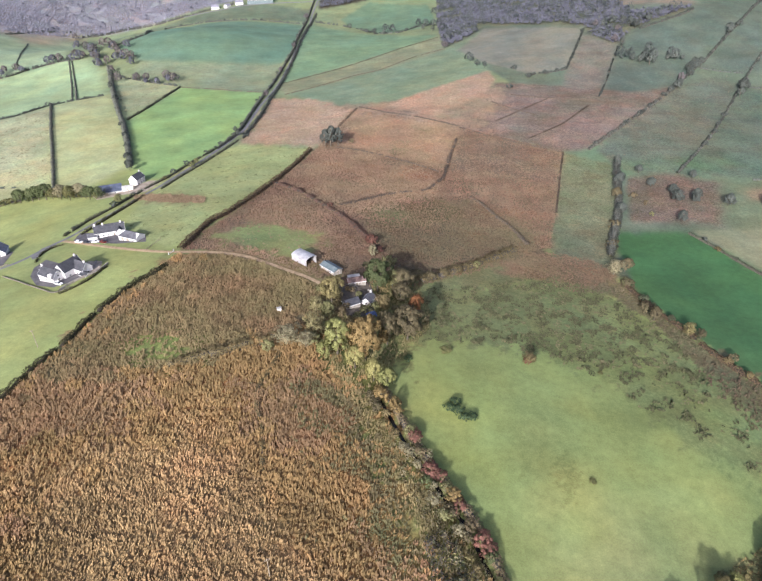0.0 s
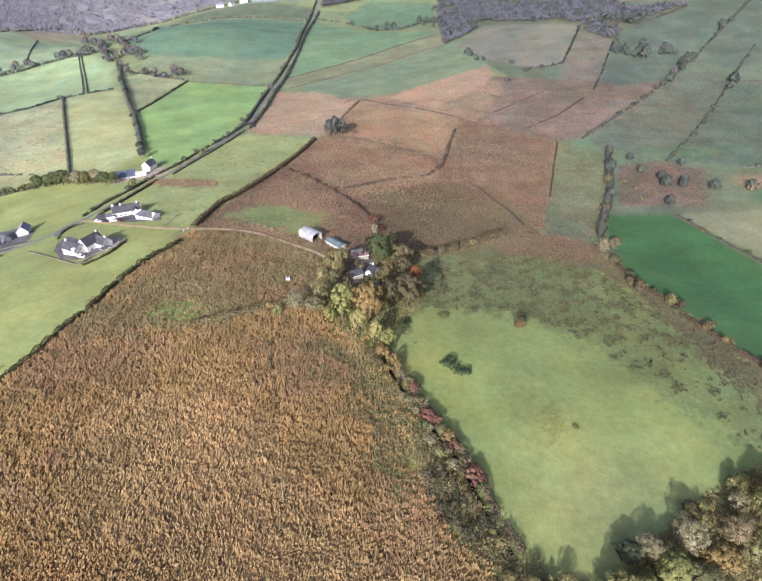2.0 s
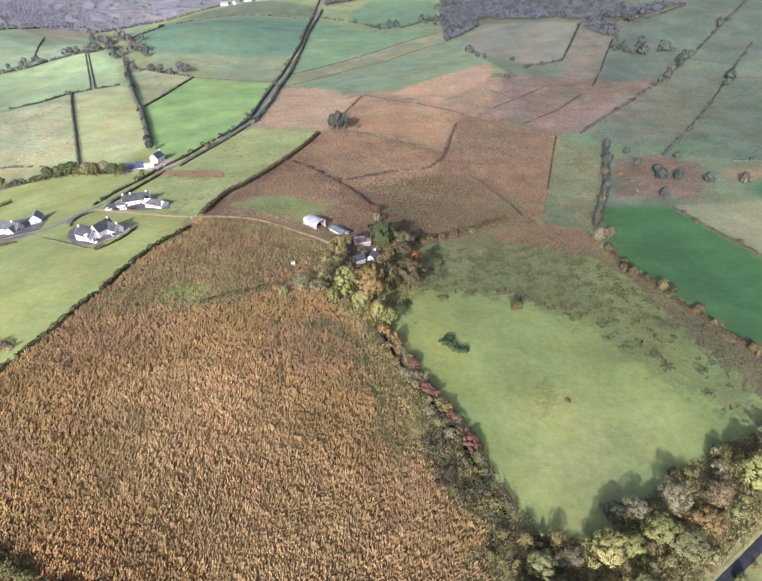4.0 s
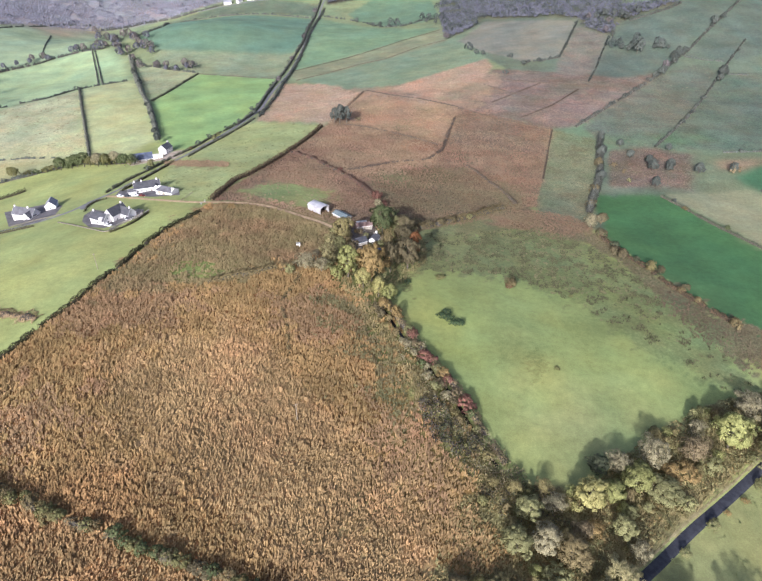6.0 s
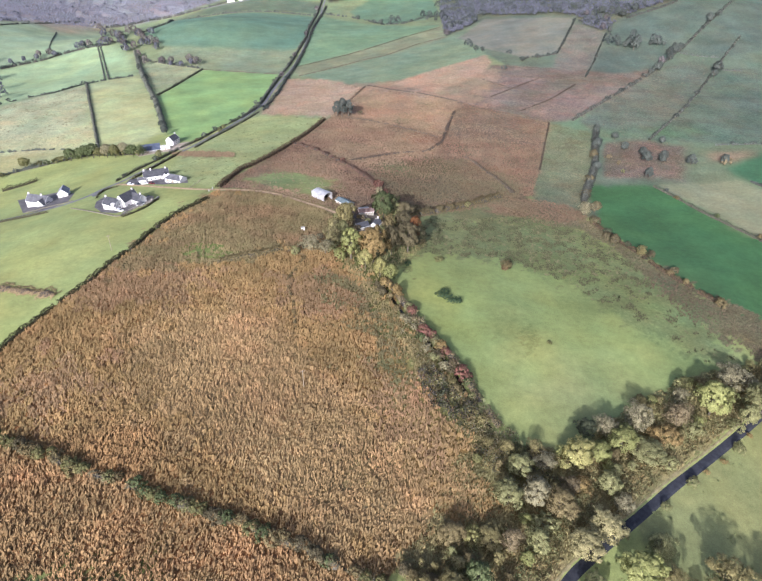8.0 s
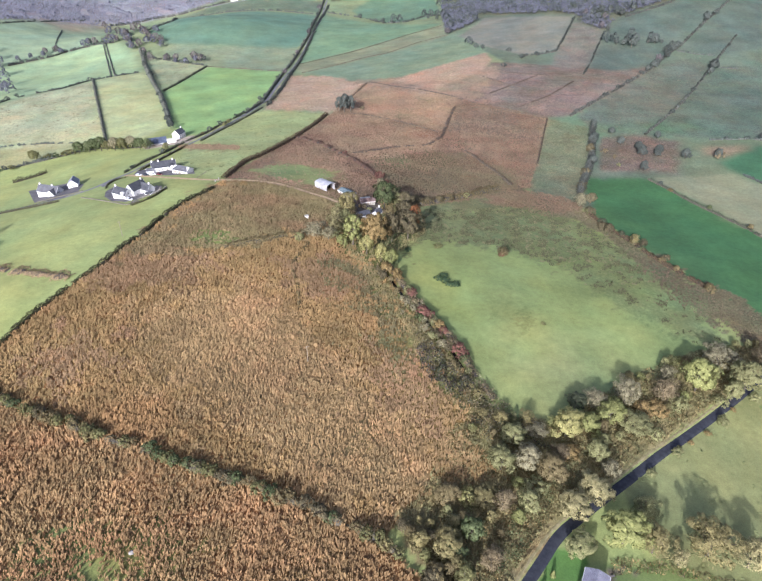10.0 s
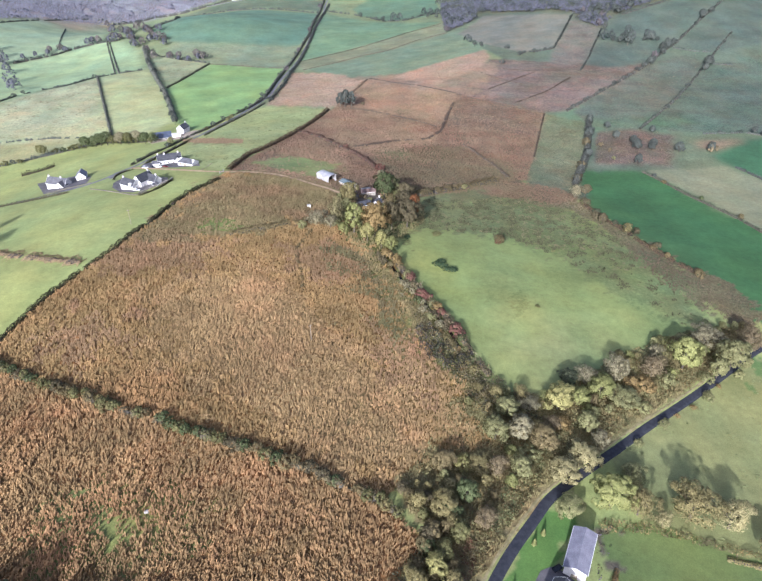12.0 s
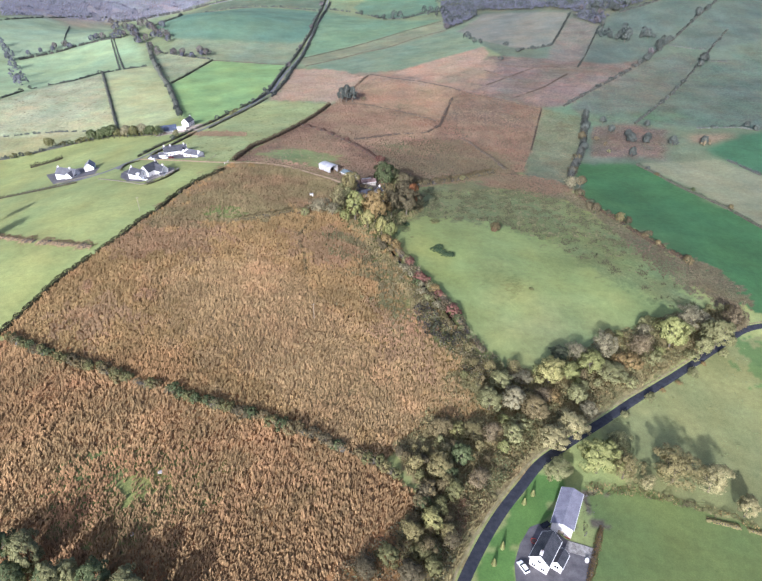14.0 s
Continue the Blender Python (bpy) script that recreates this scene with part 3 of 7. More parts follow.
FARM_TREES = [('round', 'green', -3.8, 240.3, 17.0, 12.8), ('round', 'khaki', -23.4, 226.1, 13.5, 9.6), ('tall', 'lime', -18.7, 188.0, 17.5, 9.6), ('round', 'tan', -7.9, 187.5, 18.5, 15.0), ('round', 'gold', -11.6, 181.0, 10.2, 7.4), ('round', 'gold', -4.7, 174.5, 10.3, 7.0), ('round', 'lime', 0.0, 171.0, 9.4, 7.2), ('round', 'dun', 0.4, 198.0, 16.0, 8.5), ('round', 'dun', 8.6, 202.7, 16.5, 14.2), ('round', 'orange', 12.0, 214.5, 15.0, 7.5)]
FARM_TREES_B = [('round', 'dun', 8.0, 246.5, 10.5, 11.8), ('round', 'dun', 6.8, 234.0, 9.0, 10.5), ('round', 'umber', -0.8, 221.0, 10.0, 5.6), ('twiggy', 'grey', -37.9, 193.2, 8.6, 11.1), ('bush', 'olive', -44.8, 187.9, 4.6, 5.5), ('twiggy', 'pale', -28.6, 200.5, 11.0, 8.1), ('round', 'olive', -24.1, 212.0, 9.4, 6.2), ('twiggy', 'grey', -31.0, 192.2, 7.5, 7.1), ('twiggy', 'pale', -29.5, 219.2, 7.0, 6.5), ('bush', 'tan', 2.6, 159.9, 5.5, 4.6), ('bush', 'olive', -28.3, 194.3, 5.0), ('bush', 'lime', -23.7, 188.4, 5.5), ('round', 'olive', 3.1, 246.2, 9.0), ('bush', 'olive', -24.0, 203.0, 5.0), ('bush', 'umber', -14.5, 206.5, 6.0), ('bush', 'tan', -2.0, 165.0, 5.0)]
YARD_SHRUBS = [('bush', 'olive', -12.1, 233.5, 3), ('bush', 'brown', -15.1, 238.3, 2.6), ('bush', 'olive', -9.6, 221.4, 3), ('bush', 'brown', -18.7, 217.3, 4), ('bush', 'olive', -6.5, 211.8, 4.5), ('bush', 'olive', -12.1, 214.6, 3.5), ('bush', 'brown', -17.1, 222.4, 3), ('bush', 'olive', -22.7, 236.7, 3.5), ('bush', 'brown', -20.2, 231.9, 3), ('bush', 'olive', -5.1, 223.0, 4), ('bush', 'tan', -17.3, 238.7, 2), ('bush', 'olive', -15.0, 251.7, 2.2), ('bush', 'olive', -29.1, 235.5, 3), ('bush', 'brown', -3.0, 229.7, 4)]
YARD_GRAVEL = [(48.4, -0.6), (57.9, -4.0), (54.7, -10.9), (49.3, -23.9), (39.9, -24.9), (44.5, -12.0)]
YARD_PALE = [(51.3, 1.0), (58.7, -0.6), (57.2, -4.1), (49.4, -2.4)]
FAR_CLUSTER = [('twiggy', 'mauve', -495, 1067, 9), ('round', 'mauve', -476, 1027, 8), ('round', 'brown', -392, 833, 7), ('twiggy', 'mauve', -382, 848, 10), ('twiggy', 'mauve', -366, 830, 9), ('round', 'mauve', -353, 803, 8), ('round', 'brown', -342, 780, 7), ('twiggy', 'mauve', -363, 853, 10), ('twiggy', 'mauve', -355, 854, 9), ('round', 'mauve', -339, 831, 8), ('round', 'brown', -324, 806, 7), ('twiggy', 'mauve', -313, 796, 10), ('twiggy', 'mauve', -305, 791, 9), ('round', 'mauve', -333, 785, 8), ('round', 'brown', -317, 754, 7), ('twiggy', 'mauve', -297, 715, 10), ('twiggy', 'mauve', -244, 722, 9), ('round', 'mauve', -235, 717, 8)]
FAR_CLUSTER += [('round', 'mauve', -417, 824, 7), ('twiggy', 'mauve', -407, 820, 8), ('round', 'mauve', -463, 789, 7), ('twiggy', 'mauve', -449, 793, 8), ('round', 'mauve', -278, 722, 7), ('twiggy', 'mauve', -265, 716, 8), ('round', 'mauve', -375, 818, 7), ('twiggy', 'mauve', -360, 815, 8), ('round', 'mauve', -347, 845, 7), ('twiggy', 'mauve', -331, 818, 8), ('round', 'mauve', -370, 845, 7)]
FAR_CLUSTER_B = [('round', 'dark', 79, 1073, 9), ('round', 'mauve', 80, 983, 8), ('tall', 'dark', 80, 911, 10), ('round', 'dark', 79, 844, 9), ('round', 'mauve', 92, 860, 8), ('tall', 'dark', 60, 980, 10), ('round', 'dark', 50, 1002, 9), ('round', 'mauve', 71, 981, 8), ('tall', 'dark', 2.0, 976, 10), ('round', 'dark', 11.1, 971, 9), ('round', 'mauve', 92, 716, 8), ('tall', 'dark', 242, 677, 10), ('round', 'dark', 251, 676, 9), ('round', 'mauve', 264, 670, 8), ('tall', 'dark', 272, 685, 10), ('round', 'dark', 274, 672, 9), ('round', 'mauve', 296, 672, 8), ('tall', 'dark', 290, 670, 10)]
FAR_CLUSTER_C = [('round', 'dark', 262, 781, 11), ('round', 'mauve', 260, 753, 9), ('tall', 'dark', 272, 776, 11), ('round', 'dark', 278, 768, 11), ('round', 'mauve', 249, 723, 9), ('tall', 'dark', 253, 710, 11), ('round', 'dark', 281, 758, 11), ('round', 'mauve', 243, 782, 9), ('tall', 'dark', 249, 773, 11), ('round', 'dark', 299, 773, 11), ('round', 'mauve', 333, 597, 9), ('tall', 'dark', 305, 647, 11), ('round', 'dark', 297, 636, 11), ('round', 'mauve', 282, 616, 9)]
ROCKERY = [(-145, 256), (-143, 261), (-136, 260), (-134, 256), (-133, 247), (-137, 245)]
WALL_A = [(-143, 230), (-142, 234), (-139, 240), (-135, 245), (-132, 250), (-131, 258)]
WALL_D = [(-219, 268), (-212, 268), (-204, 270), (-196, 271), (-189, 274)]
GATES = [(-104, 266, 70)]
SHRUB_TREES_B = [('round', 'dark', 179, 421, 6.5), ('round', 'dark', 180, 399, 7.5), ('round', 'dark', 190, 386, 8.5), ('round', 'dark', 212, 409, 6.5), ('round', 'dark', 203, 380, 7.5), ('round', 'dark', 182, 349, 8.5), ('round', 'dark', 149, 364, 6.5), ('round', 'dark', 243, 369, 7.5), ('round', 'dark', 219, 369, 8.5), ('round', 'dark', 159, 406, 6.5)]

def height(x, y):
    """The lie of the land: low swells, 150 m apart, over a base level."""
    x, y = np.asarray(x, float), np.asarray(y, float)
    gx = np.exp(-((x[..., None] - np.arange(-450, 451, 150.0)) / 150) ** 2)
    gy = np.exp(-((y[..., None] - np.arange(-150, 1051, 150.0)) / 150) ** 2)
    return -30 + np.einsum("...i,ij,...j->...", gx, np.array(HILLS), gy)


def ground_at(x, y):
    return float(height(np.array(x), np.array(y)))


def inside(poly, x, y):
    """Which of the points lie in the polygon."""
    res = np.zeros(x.shape, bool)
    px, py = zip(*poly)
    j = len(poly) - 1
    for i in range(len(poly)):
        if py[i] != py[j]:
            cut = (py[i] > y) != (py[j] > y)
            res ^= cut & (x < (px[j] - px[i]) * (y - py[i]) / (py[j] - py[i]) + px[i])
        j = i
    return res


def wave(x, y, size, seed):
    """A cheap smooth random field, about -1 to 1."""
    r = np.random.default_rng(seed)
    out = np.zeros(np.shape(x))
    for k in range(7):
        a, p, f = r.uniform(0, 6.28), r.uniform(0, 6.28), r.uniform(0.6, 1.7) * 6.28 / size
        out += np.sin((x * math.cos(a) + y * math.sin(a)) * f + p)
    return out / 3.2


def scatter(poly, gap, seed, jitter=0.45):
    """Points about gap apart inside a polygon, on a shaken grid."""
    r = np.random.default_rng(seed)
    a = np.array(poly)
    xs, ys = np.arange(a[:, 0].min(), a[:, 0].max(), gap), np.arange(a[:, 1].min(), a[:, 1].max(), gap)
    x, y = [g.ravel() for g in np.meshgrid(xs, ys)]
    x, y = x + r.uniform(-jitter, jitter, x.size) * gap, y + r.uniform(-jitter, jitter, x.size) * gap
    k = inside(poly, x, y)
    return x[k], y[k]


def along(path, step):
    """Points every step metres along a line, and the way at each."""
    p = np.array(path, float)
    seg = np.hypot(*np.diff(p, axis=0).T)
    far = np.r_[0, np.cumsum(seg)]
    d = np.arange(0, far[-1], step)
    x, y = np.interp(d, far, p[:, 0]), np.interp(d, far, p[:, 1])
    wx, wy = np.gradient(x), np.gradient(y)
    n = np.hypot(wx, wy) + 1e-9
    return x, y, wx / n, wy / n


def smooth_line(path, step=3.0):
    """The line with its corners rounded."""
    x, y, _, _ = along(path, step)
    k = np.ones(5) / 5
    xs, ys = np.convolve(np.pad(x, 2, "edge"), k, "valid"), np.convolve(np.pad(y, 2, "edge"), k, "valid")
    return np.c_[xs, ys]


# ---- materials ----
def material(name, rough=0.8, metal=0.0):
    m = bpy.data.materials.new(name)
    m.use_nodes = True
    b = m.node_tree.nodes["Principled BSDF"]
    b.inputs["Roughness"].default_value, b.inputs["Metallic"].default_value = rough, metal
    b.inputs["Specular IOR Level"].default_value = 0.25
    return m, m.node_tree, b


def ramp_between(tree, fac, a, b):
    mix = tree.nodes.new("ShaderNodeMix")
    mix.data_type = "RGBA"
    tree.links.new(fac, mix.inputs[0])
    for slot, v in ((6, a), (7, b)):
        if isinstance(v, tuple):
            mix.inputs[slot].default_value = (*v, 1)
        else:
            tree.links.new(v, mix.inputs[slot])
    return mix.outputs[2]


def noise_node(tree, scale, detail=3.0, rough=0.6):
    g = tree.nodes.new("ShaderNodeNewGeometry")
    n = tree.nodes.new("ShaderNodeTexNoise")
    n.inputs["Scale"].default_value, n.inputs["Detail"].default_value, n.inputs["Roughness"].default_value = scale, detail, rough
    tree.links.new(g.outputs["Position"], n.inputs["Vector"])
    return n.outputs["Fac"]


def stretch(tree, value, lo, hi, to_lo=0.0, to_hi=1.0):
    r = tree.nodes.new("ShaderNodeMapRange")
    tree.links.new(value, r.inputs[0])
    for i, v in enumerate((lo, hi, to_lo, to_hi)):
        r.inputs[i + 1].default_value = v
    return r.outputs[0]


def bump_on(tree, bsdf, value, strength, distance):
    b = tree.nodes.new("ShaderNodeBump")
    b.inputs["Strength"].default_value, b.inputs["Distance"].default_value = strength, distance
    tree.links.new(value, b.inputs["Height"])
    tree.links.new(b.outputs[0], bsdf.inputs["Normal"])


def scaled(tree, colour, factor):
    m = tree.nodes.new("ShaderNodeVectorMath")
    m.operation = "SCALE"
    tree.links.new(colour, m.inputs[0])
    tree.links.new(factor, m.inputs["Scale"])
    return m.outputs[0]


def leafy(name, dark, light, rough=0.75, patch=0.0, patch_colour=(0.1, 0.1, 0.04)):
    """Leaves, blades or twigs: each island has a tone of its own, each plant too, and patches of the land differ."""
    m, t, b = material(name, rough)
    geo = t.nodes.new("ShaderNodeNewGeometry")
    col = ramp_between(t, stretch(t, geo.outputs["Random Per Island"], 0, 1, 0.2, 0.85), dark, light)
    info = t.nodes.new("ShaderNodeObjectInfo")
    col = scaled(t, col, stretch(t, info.outputs["Random"], 0, 1, 0.85, 1.15))
    col = scaled(t, col, stretch(t, noise_node(t, 0.8, 2), 0.3, 0.7, 0.78, 1.2))
    if patch:
        col = ramp_between(t, stretch(t, noise_node(t, 0.035, 4), 0.42, 0.58, 0, patch), col, patch_colour)
        rosy = t.nodes.new("ShaderNodeMix")
        rosy.data_type, rosy.blend_type = "RGBA", "MULTIPLY"
        t.links.new(stretch(t, noise_node(t, 0.028, 5, 0.7), 0.5, 0.64), rosy.inputs[0])
        t.links.new(col, rosy.inputs[6])
        rosy.inputs[7].default_value = (1.11, 1.0, 1.03, 1)
        col = rosy.outputs[2]
        col = scaled(t, col, stretch(t, noise_node(t, 0.02, 2), 0.35, 0.65, 0.85, 1.13))
        col = scaled(t, col, stretch(t, noise_node(t, 0.11, 4, 0.7), 0.38, 0.62, 0.85, 1.14))
    t.links.new(col, b.inputs["Base Color"])
    thin, mix = t.nodes.new("ShaderNodeBsdfTranslucent"), t.nodes.new("ShaderNodeMixShader")
    mix.inputs[0].default_value = 0.3
    t.links.new(col, thin.inputs[0])
    t.links.new(b.outputs[0], mix.inputs[1])
    t.links.new(thin.outputs[0], mix.inputs[2])
    t.links.new(mix.outputs[0], t.nodes["Material Output"].inputs[0])
    return m


def plain(name, a, b_col, scale, rough=0.8, metal=0.0, bump=0.3, fine=6.0, spread=(0.35, 0.65)):
    """A surface of two tones at two scales, with fine relief."""
    m, t, b = material(name, rough, metal)
    col = ramp_between(t, stretch(t, noise_node(t, scale, 4), *spread), a, b_col)
    fac = noise_node(t, fine, 4)
    col = scaled(t, col, stretch(t, fac, 0.3, 0.7, 0.82, 1.15))
    t.links.new(col, b.inputs["Base Color"])
    if bump:
        bump_on(t, b, fac, bump, 0.05)
    return m


def ridged(name, a, b_col, pitch, rough, metal=0.0):
    """Corrugated or slated roofing: ribs or courses across the slope, streaks of age."""
    m, t, b = material(name, rough, metal)
    tc = t.nodes.new("ShaderNodeTexCoord")
    w = t.nodes.new("ShaderNodeTexWave")
    w.inputs["Scale"].default_value = pitch
    w.inputs["Distortion"].default_value = 0.4
    t.links.new(tc.outputs["Object"], w.inputs["Vector"])
    col = ramp_between(t, stretch(t, noise_node(t, 0.5, 5), 0.35, 0.68), a, b_col)
    col = scaled(t, col, stretch(t, noise_node(t, 4, 3), 0.3, 0.7, 0.85, 1.12))
    t.links.new(col, b.inputs["Base Color"])
    bump_on(t, b, w.outputs["Fac"], 0.5, 0.04)
    return m


M_LEAF = {
    "olive": leafy("olive_leaves", (0.14, 0.142, 0.06), (0.32, 0.31, 0.145)),
    "green": leafy("green_leaves", (0.055, 0.08, 0.032), (0.16, 0.18, 0.08)),
    "dark": leafy("dark_leaves", (0.045, 0.055, 0.034), (0.11, 0.12, 0.068)),
    "lime": leafy("lime_leaves", (0.165, 0.175, 0.058), (0.32, 0.325, 0.125)),
    "gold": leafy("golden_green_leaves", (0.212, 0.2, 0.07), (0.39, 0.362, 0.15)),
    "tan": leafy("tan_leaves", (0.165, 0.118, 0.048), (0.36, 0.262, 0.112)),
    "brown": leafy("brown_leaves", (0.14, 0.111, 0.062), (0.275, 0.22, 0.128)),
    "orange": leafy("orange_leaves", (0.18, 0.075, 0.03), (0.34, 0.16, 0.07)),
    "umber": leafy("umber_leaves", (0.115, 0.095, 0.045), (0.25, 0.2, 0.098)),
    "sloe": leafy("dark_thorn_twigs", (0.052, 0.047, 0.038), (0.128, 0.112, 0.088)),
    "red": leafy("red_leaves", (0.13, 0.06, 0.045), (0.26, 0.135, 0.10)),
    "grey": leafy("grey_twigs", (0.19, 0.172, 0.1), (0.36, 0.325, 0.2)),
    "pale": leafy("pale_leaves", (0.2, 0.178, 0.086), (0.385, 0.345, 0.172)),
    "mauve": leafy("mauve_twigs", (0.105, 0.092, 0.095), (0.2, 0.175, 0.178)),
    "bramble": leafy("bramble_leaves", (0.032, 0.058, 0.028), (0.085, 0.125, 0.06)),
    "rust": leafy("rust_leaves", (0.115, 0.058, 0.036), (0.235, 0.125, 0.075)),
    # haze over far hedges and trees is put into these three leaf colours
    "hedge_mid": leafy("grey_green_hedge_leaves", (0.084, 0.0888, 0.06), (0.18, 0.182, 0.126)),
    "blue_dark": leafy("hazed_dark_leaves", (0.0633, 0.0736, 0.0644), (0.132, 0.147, 0.129)),
    "hedge_far": leafy("hazed_hedge_leaves", (0.109, 0.116, 0.0952), (0.224, 0.231, 0.193)),
    "khaki": leafy("khaki_leaves", (0.14, 0.122, 0.052), (0.3, 0.258, 0.115)),
    "dun": leafy("dun_leaves", (0.084, 0.071, 0.04), (0.18, 0.152, 0.085)),
    "hedge_green": leafy("olive_green_hedge_leaves", (0.101, 0.103, 0.0405), (0.23, 0.219, 0.092)),
    "hedge": leafy("hedge_leaves", (0.035, 0.038, 0.018), (0.11, 0.105, 0.048)),
    "hedge_brown": leafy("brown_hedge_leaves", (0.075, 0.053, 0.033), (0.18, 0.125, 0.073)),
}
M_STEM = plain("hedge_stems", (0.03, 0.025, 0.018), (0.07, 0.058, 0.042), 1.5)
M_TWIGS = plain("grey_twigs_and_stems", (0.07, 0.062, 0.052), (0.12, 0.108, 0.09), 1.5)
M_BARK = plain("bark", (0.06, 0.05, 0.04), (0.14, 0.12, 0.09), 3.0)
M_RUSH = leafy("dry_rushes", (0.266, 0.172, 0.07), (0.345, 0.236, 0.106), 0.8, 0.6, (0.25, 0.178, 0.077))
M_RUSH_RUSSET = leafy("russet_rushes", (0.252, 0.156, 0.069), (0.33, 0.216, 0.104), 0.8, 0.6, (0.235, 0.168, 0.078))
M_RUSH_FAR = leafy("withered_rushes", (0.144, 0.0946, 0.0627), (0.212, 0.139, 0.0921), 0.8, 0.55, (0.2, 0.165, 0.105))
M_RUSH_TAWNY = leafy("tawny_rushes", (0.199, 0.134, 0.088), (0.288, 0.194, 0.129), 0.8, 0.5, (0.26, 0.205, 0.125))
M_RUSH_OLIVE = leafy("olive_rushes", (0.192, 0.138, 0.07), (0.27, 0.196, 0.104), 0.8, 0.5, (0.19, 0.178, 0.08))
M_RUSH_DULL = leafy("dull_rushes", (0.139, 0.101, 0.0621), (0.206, 0.15, 0.0931), 0.8, 0.5, (0.13, 0.128, 0.068))
M_RUSH_PALE = leafy("straw_rushes", (0.33, 0.219, 0.1), (0.425, 0.296, 0.144), 0.8, 0.4, (0.31, 0.23, 0.112))
M_RUSH_PINK = leafy("rosy_rushes", (0.262, 0.166, 0.086), (0.34, 0.227, 0.123), 0.8, 0.35, (0.25, 0.178, 0.09))
M_RUSH_GREEN = leafy("green_rushes", (0.075, 0.08, 0.048), (0.155, 0.158, 0.095), 0.75)
M_ASPHALT = plain("asphalt", (0.024, 0.026, 0.034), (0.045, 0.047, 0.057), 0.6, 0.75)
M_LANE = plain("lane_tarmac", (0.115, 0.112, 0.12), (0.19, 0.186, 0.195), 0.3, 0.85)
M_EARTHYARD = plain("yard_earth", (0.07, 0.058, 0.045), (0.15, 0.125, 0.10), 0.5, 0.9)
M_YARD = plain("yard_tarmac", (0.075, 0.07, 0.076), (0.14, 0.13, 0.135), 0.25, 0.85)
M_TRACK = plain("track_gravel", (0.27, 0.19, 0.11), (0.42, 0.31, 0.19), 0.5, 0.9)
M_DRIVE = plain("drive_gravel", (0.25, 0.20, 0.15), (0.42, 0.36, 0.29), 0.3, 0.9)
M_VERGE = plain("dry_verge", (0.17, 0.15, 0.07), (0.30, 0.255, 0.14), 0.4, 0.9)
M_WHITE = plain("white_render", (0.58, 0.56, 0.55), (0.70, 0.68, 0.67), 0.4, 0.8, bump=0.1)
M_SLATE = ridged("slate_roof", (0.035, 0.037, 0.045), (0.075, 0.075, 0.085), 3.2, 0.5)
M_BLUESLATE = ridged("blue_slate_roof", (0.045, 0.055, 0.085), (0.09, 0.105, 0.15), 3.2, 0.5)
M_GREYROOF = ridged("grey_tile_roof", (0.065, 0.065, 0.075), (0.12, 0.12, 0.135), 3.0, 0.55)
M_LEADROOF = ridged("pale_sheet_roof", (0.17, 0.165, 0.205), (0.25, 0.245, 0.29), 4.0, 0.45)
M_TIN = ridged("galvanised_sheet", (0.34, 0.33, 0.345), (0.56, 0.55, 0.56), 5.0, 0.4, 0.3)
M_BLUETIN = ridged("weathered_sheet", (0.10, 0.13, 0.14), (0.18, 0.215, 0.225), 5.0, 0.5, 0.2)
M_RUST = ridged("rusty_sheet", (0.13, 0.085, 0.075), (0.25, 0.18, 0.16), 5.0, 0.7)
M_STONE = plain("field_stone", (0.20, 0.18, 0.15), (0.38, 0.35, 0.31), 1.2, 0.9)
M_DARKSTONE = plain("mossy_stone", (0.085, 0.08, 0.062), (0.17, 0.155, 0.12), 1.2, 0.9)
M_CONCRETE = plain("concrete", (0.34, 0.33, 0.31), (0.50, 0.49, 0.46), 0.7, 0.85)
M_APRON = plain("stained_concrete", (0.17, 0.155, 0.14), (0.40, 0.38, 0.35), 0.9, 0.85)
M_YARDGREY = plain("worn_tarmac", (0.085, 0.08, 0.085), (0.15, 0.14, 0.145), 0.35, 0.85)
# near-black colour standing in for the shade inside the barn
M_DARK = plain("barn_shade", (0.015, 0.014, 0.013), (0.03, 0.028, 0.026), 1.0, 0.9)
M_TIMBER = plain("weathered_timber", (0.17, 0.14, 0.10), (0.33, 0.28, 0.22), 2.0, 0.8)
M_TRIM = plain("white_trim", (0.75, 0.75, 0.74), (0.83, 0.83, 0.82), 2.0, 0.5, bump=0.05)
M_BLUE = plain("blue_tarpaulin", (0.05, 0.08, 0.19), (0.10, 0.14, 0.28), 1.0, 0.5)
M_REDPAINT = plain("red_paint", (0.25, 0.03, 0.025), (0.36, 0.06, 0.045), 2.0, 0.4, bump=0.0)
M_CARWHITE = plain("white_car_paint", (0.74, 0.74, 0.75), (0.80, 0.80, 0.81), 2.0, 0.25, bump=0.0)
M_CARDARK = plain("dark_car_paint", (0.03, 0.032, 0.04), (0.05, 0.052, 0.06), 2.0, 0.25, bump=0.0)
M_CARRED = plain("dark_red_car_paint", (0.10, 0.02, 0.018), (0.14, 0.03, 0.025), 2.0, 0.25, bump=0.0)
M_TYRE = plain("tyre_rubber", (0.015, 0.015, 0.015), (0.03, 0.03, 0.03), 8.0, 0.85)
M_WATER, _t, _b = material("dark_water", 0.15)
_b.inputs["Base Color"].default_value = (0.012, 0.012, 0.010, 1)
M_GLASS, _t, _b = material("window_glass", 0.08)
_b.inputs["Base Color"].default_value = (0.02, 0.024, 0.03, 1)
_b.inputs["Specular IOR Level"].default_value = 0.6

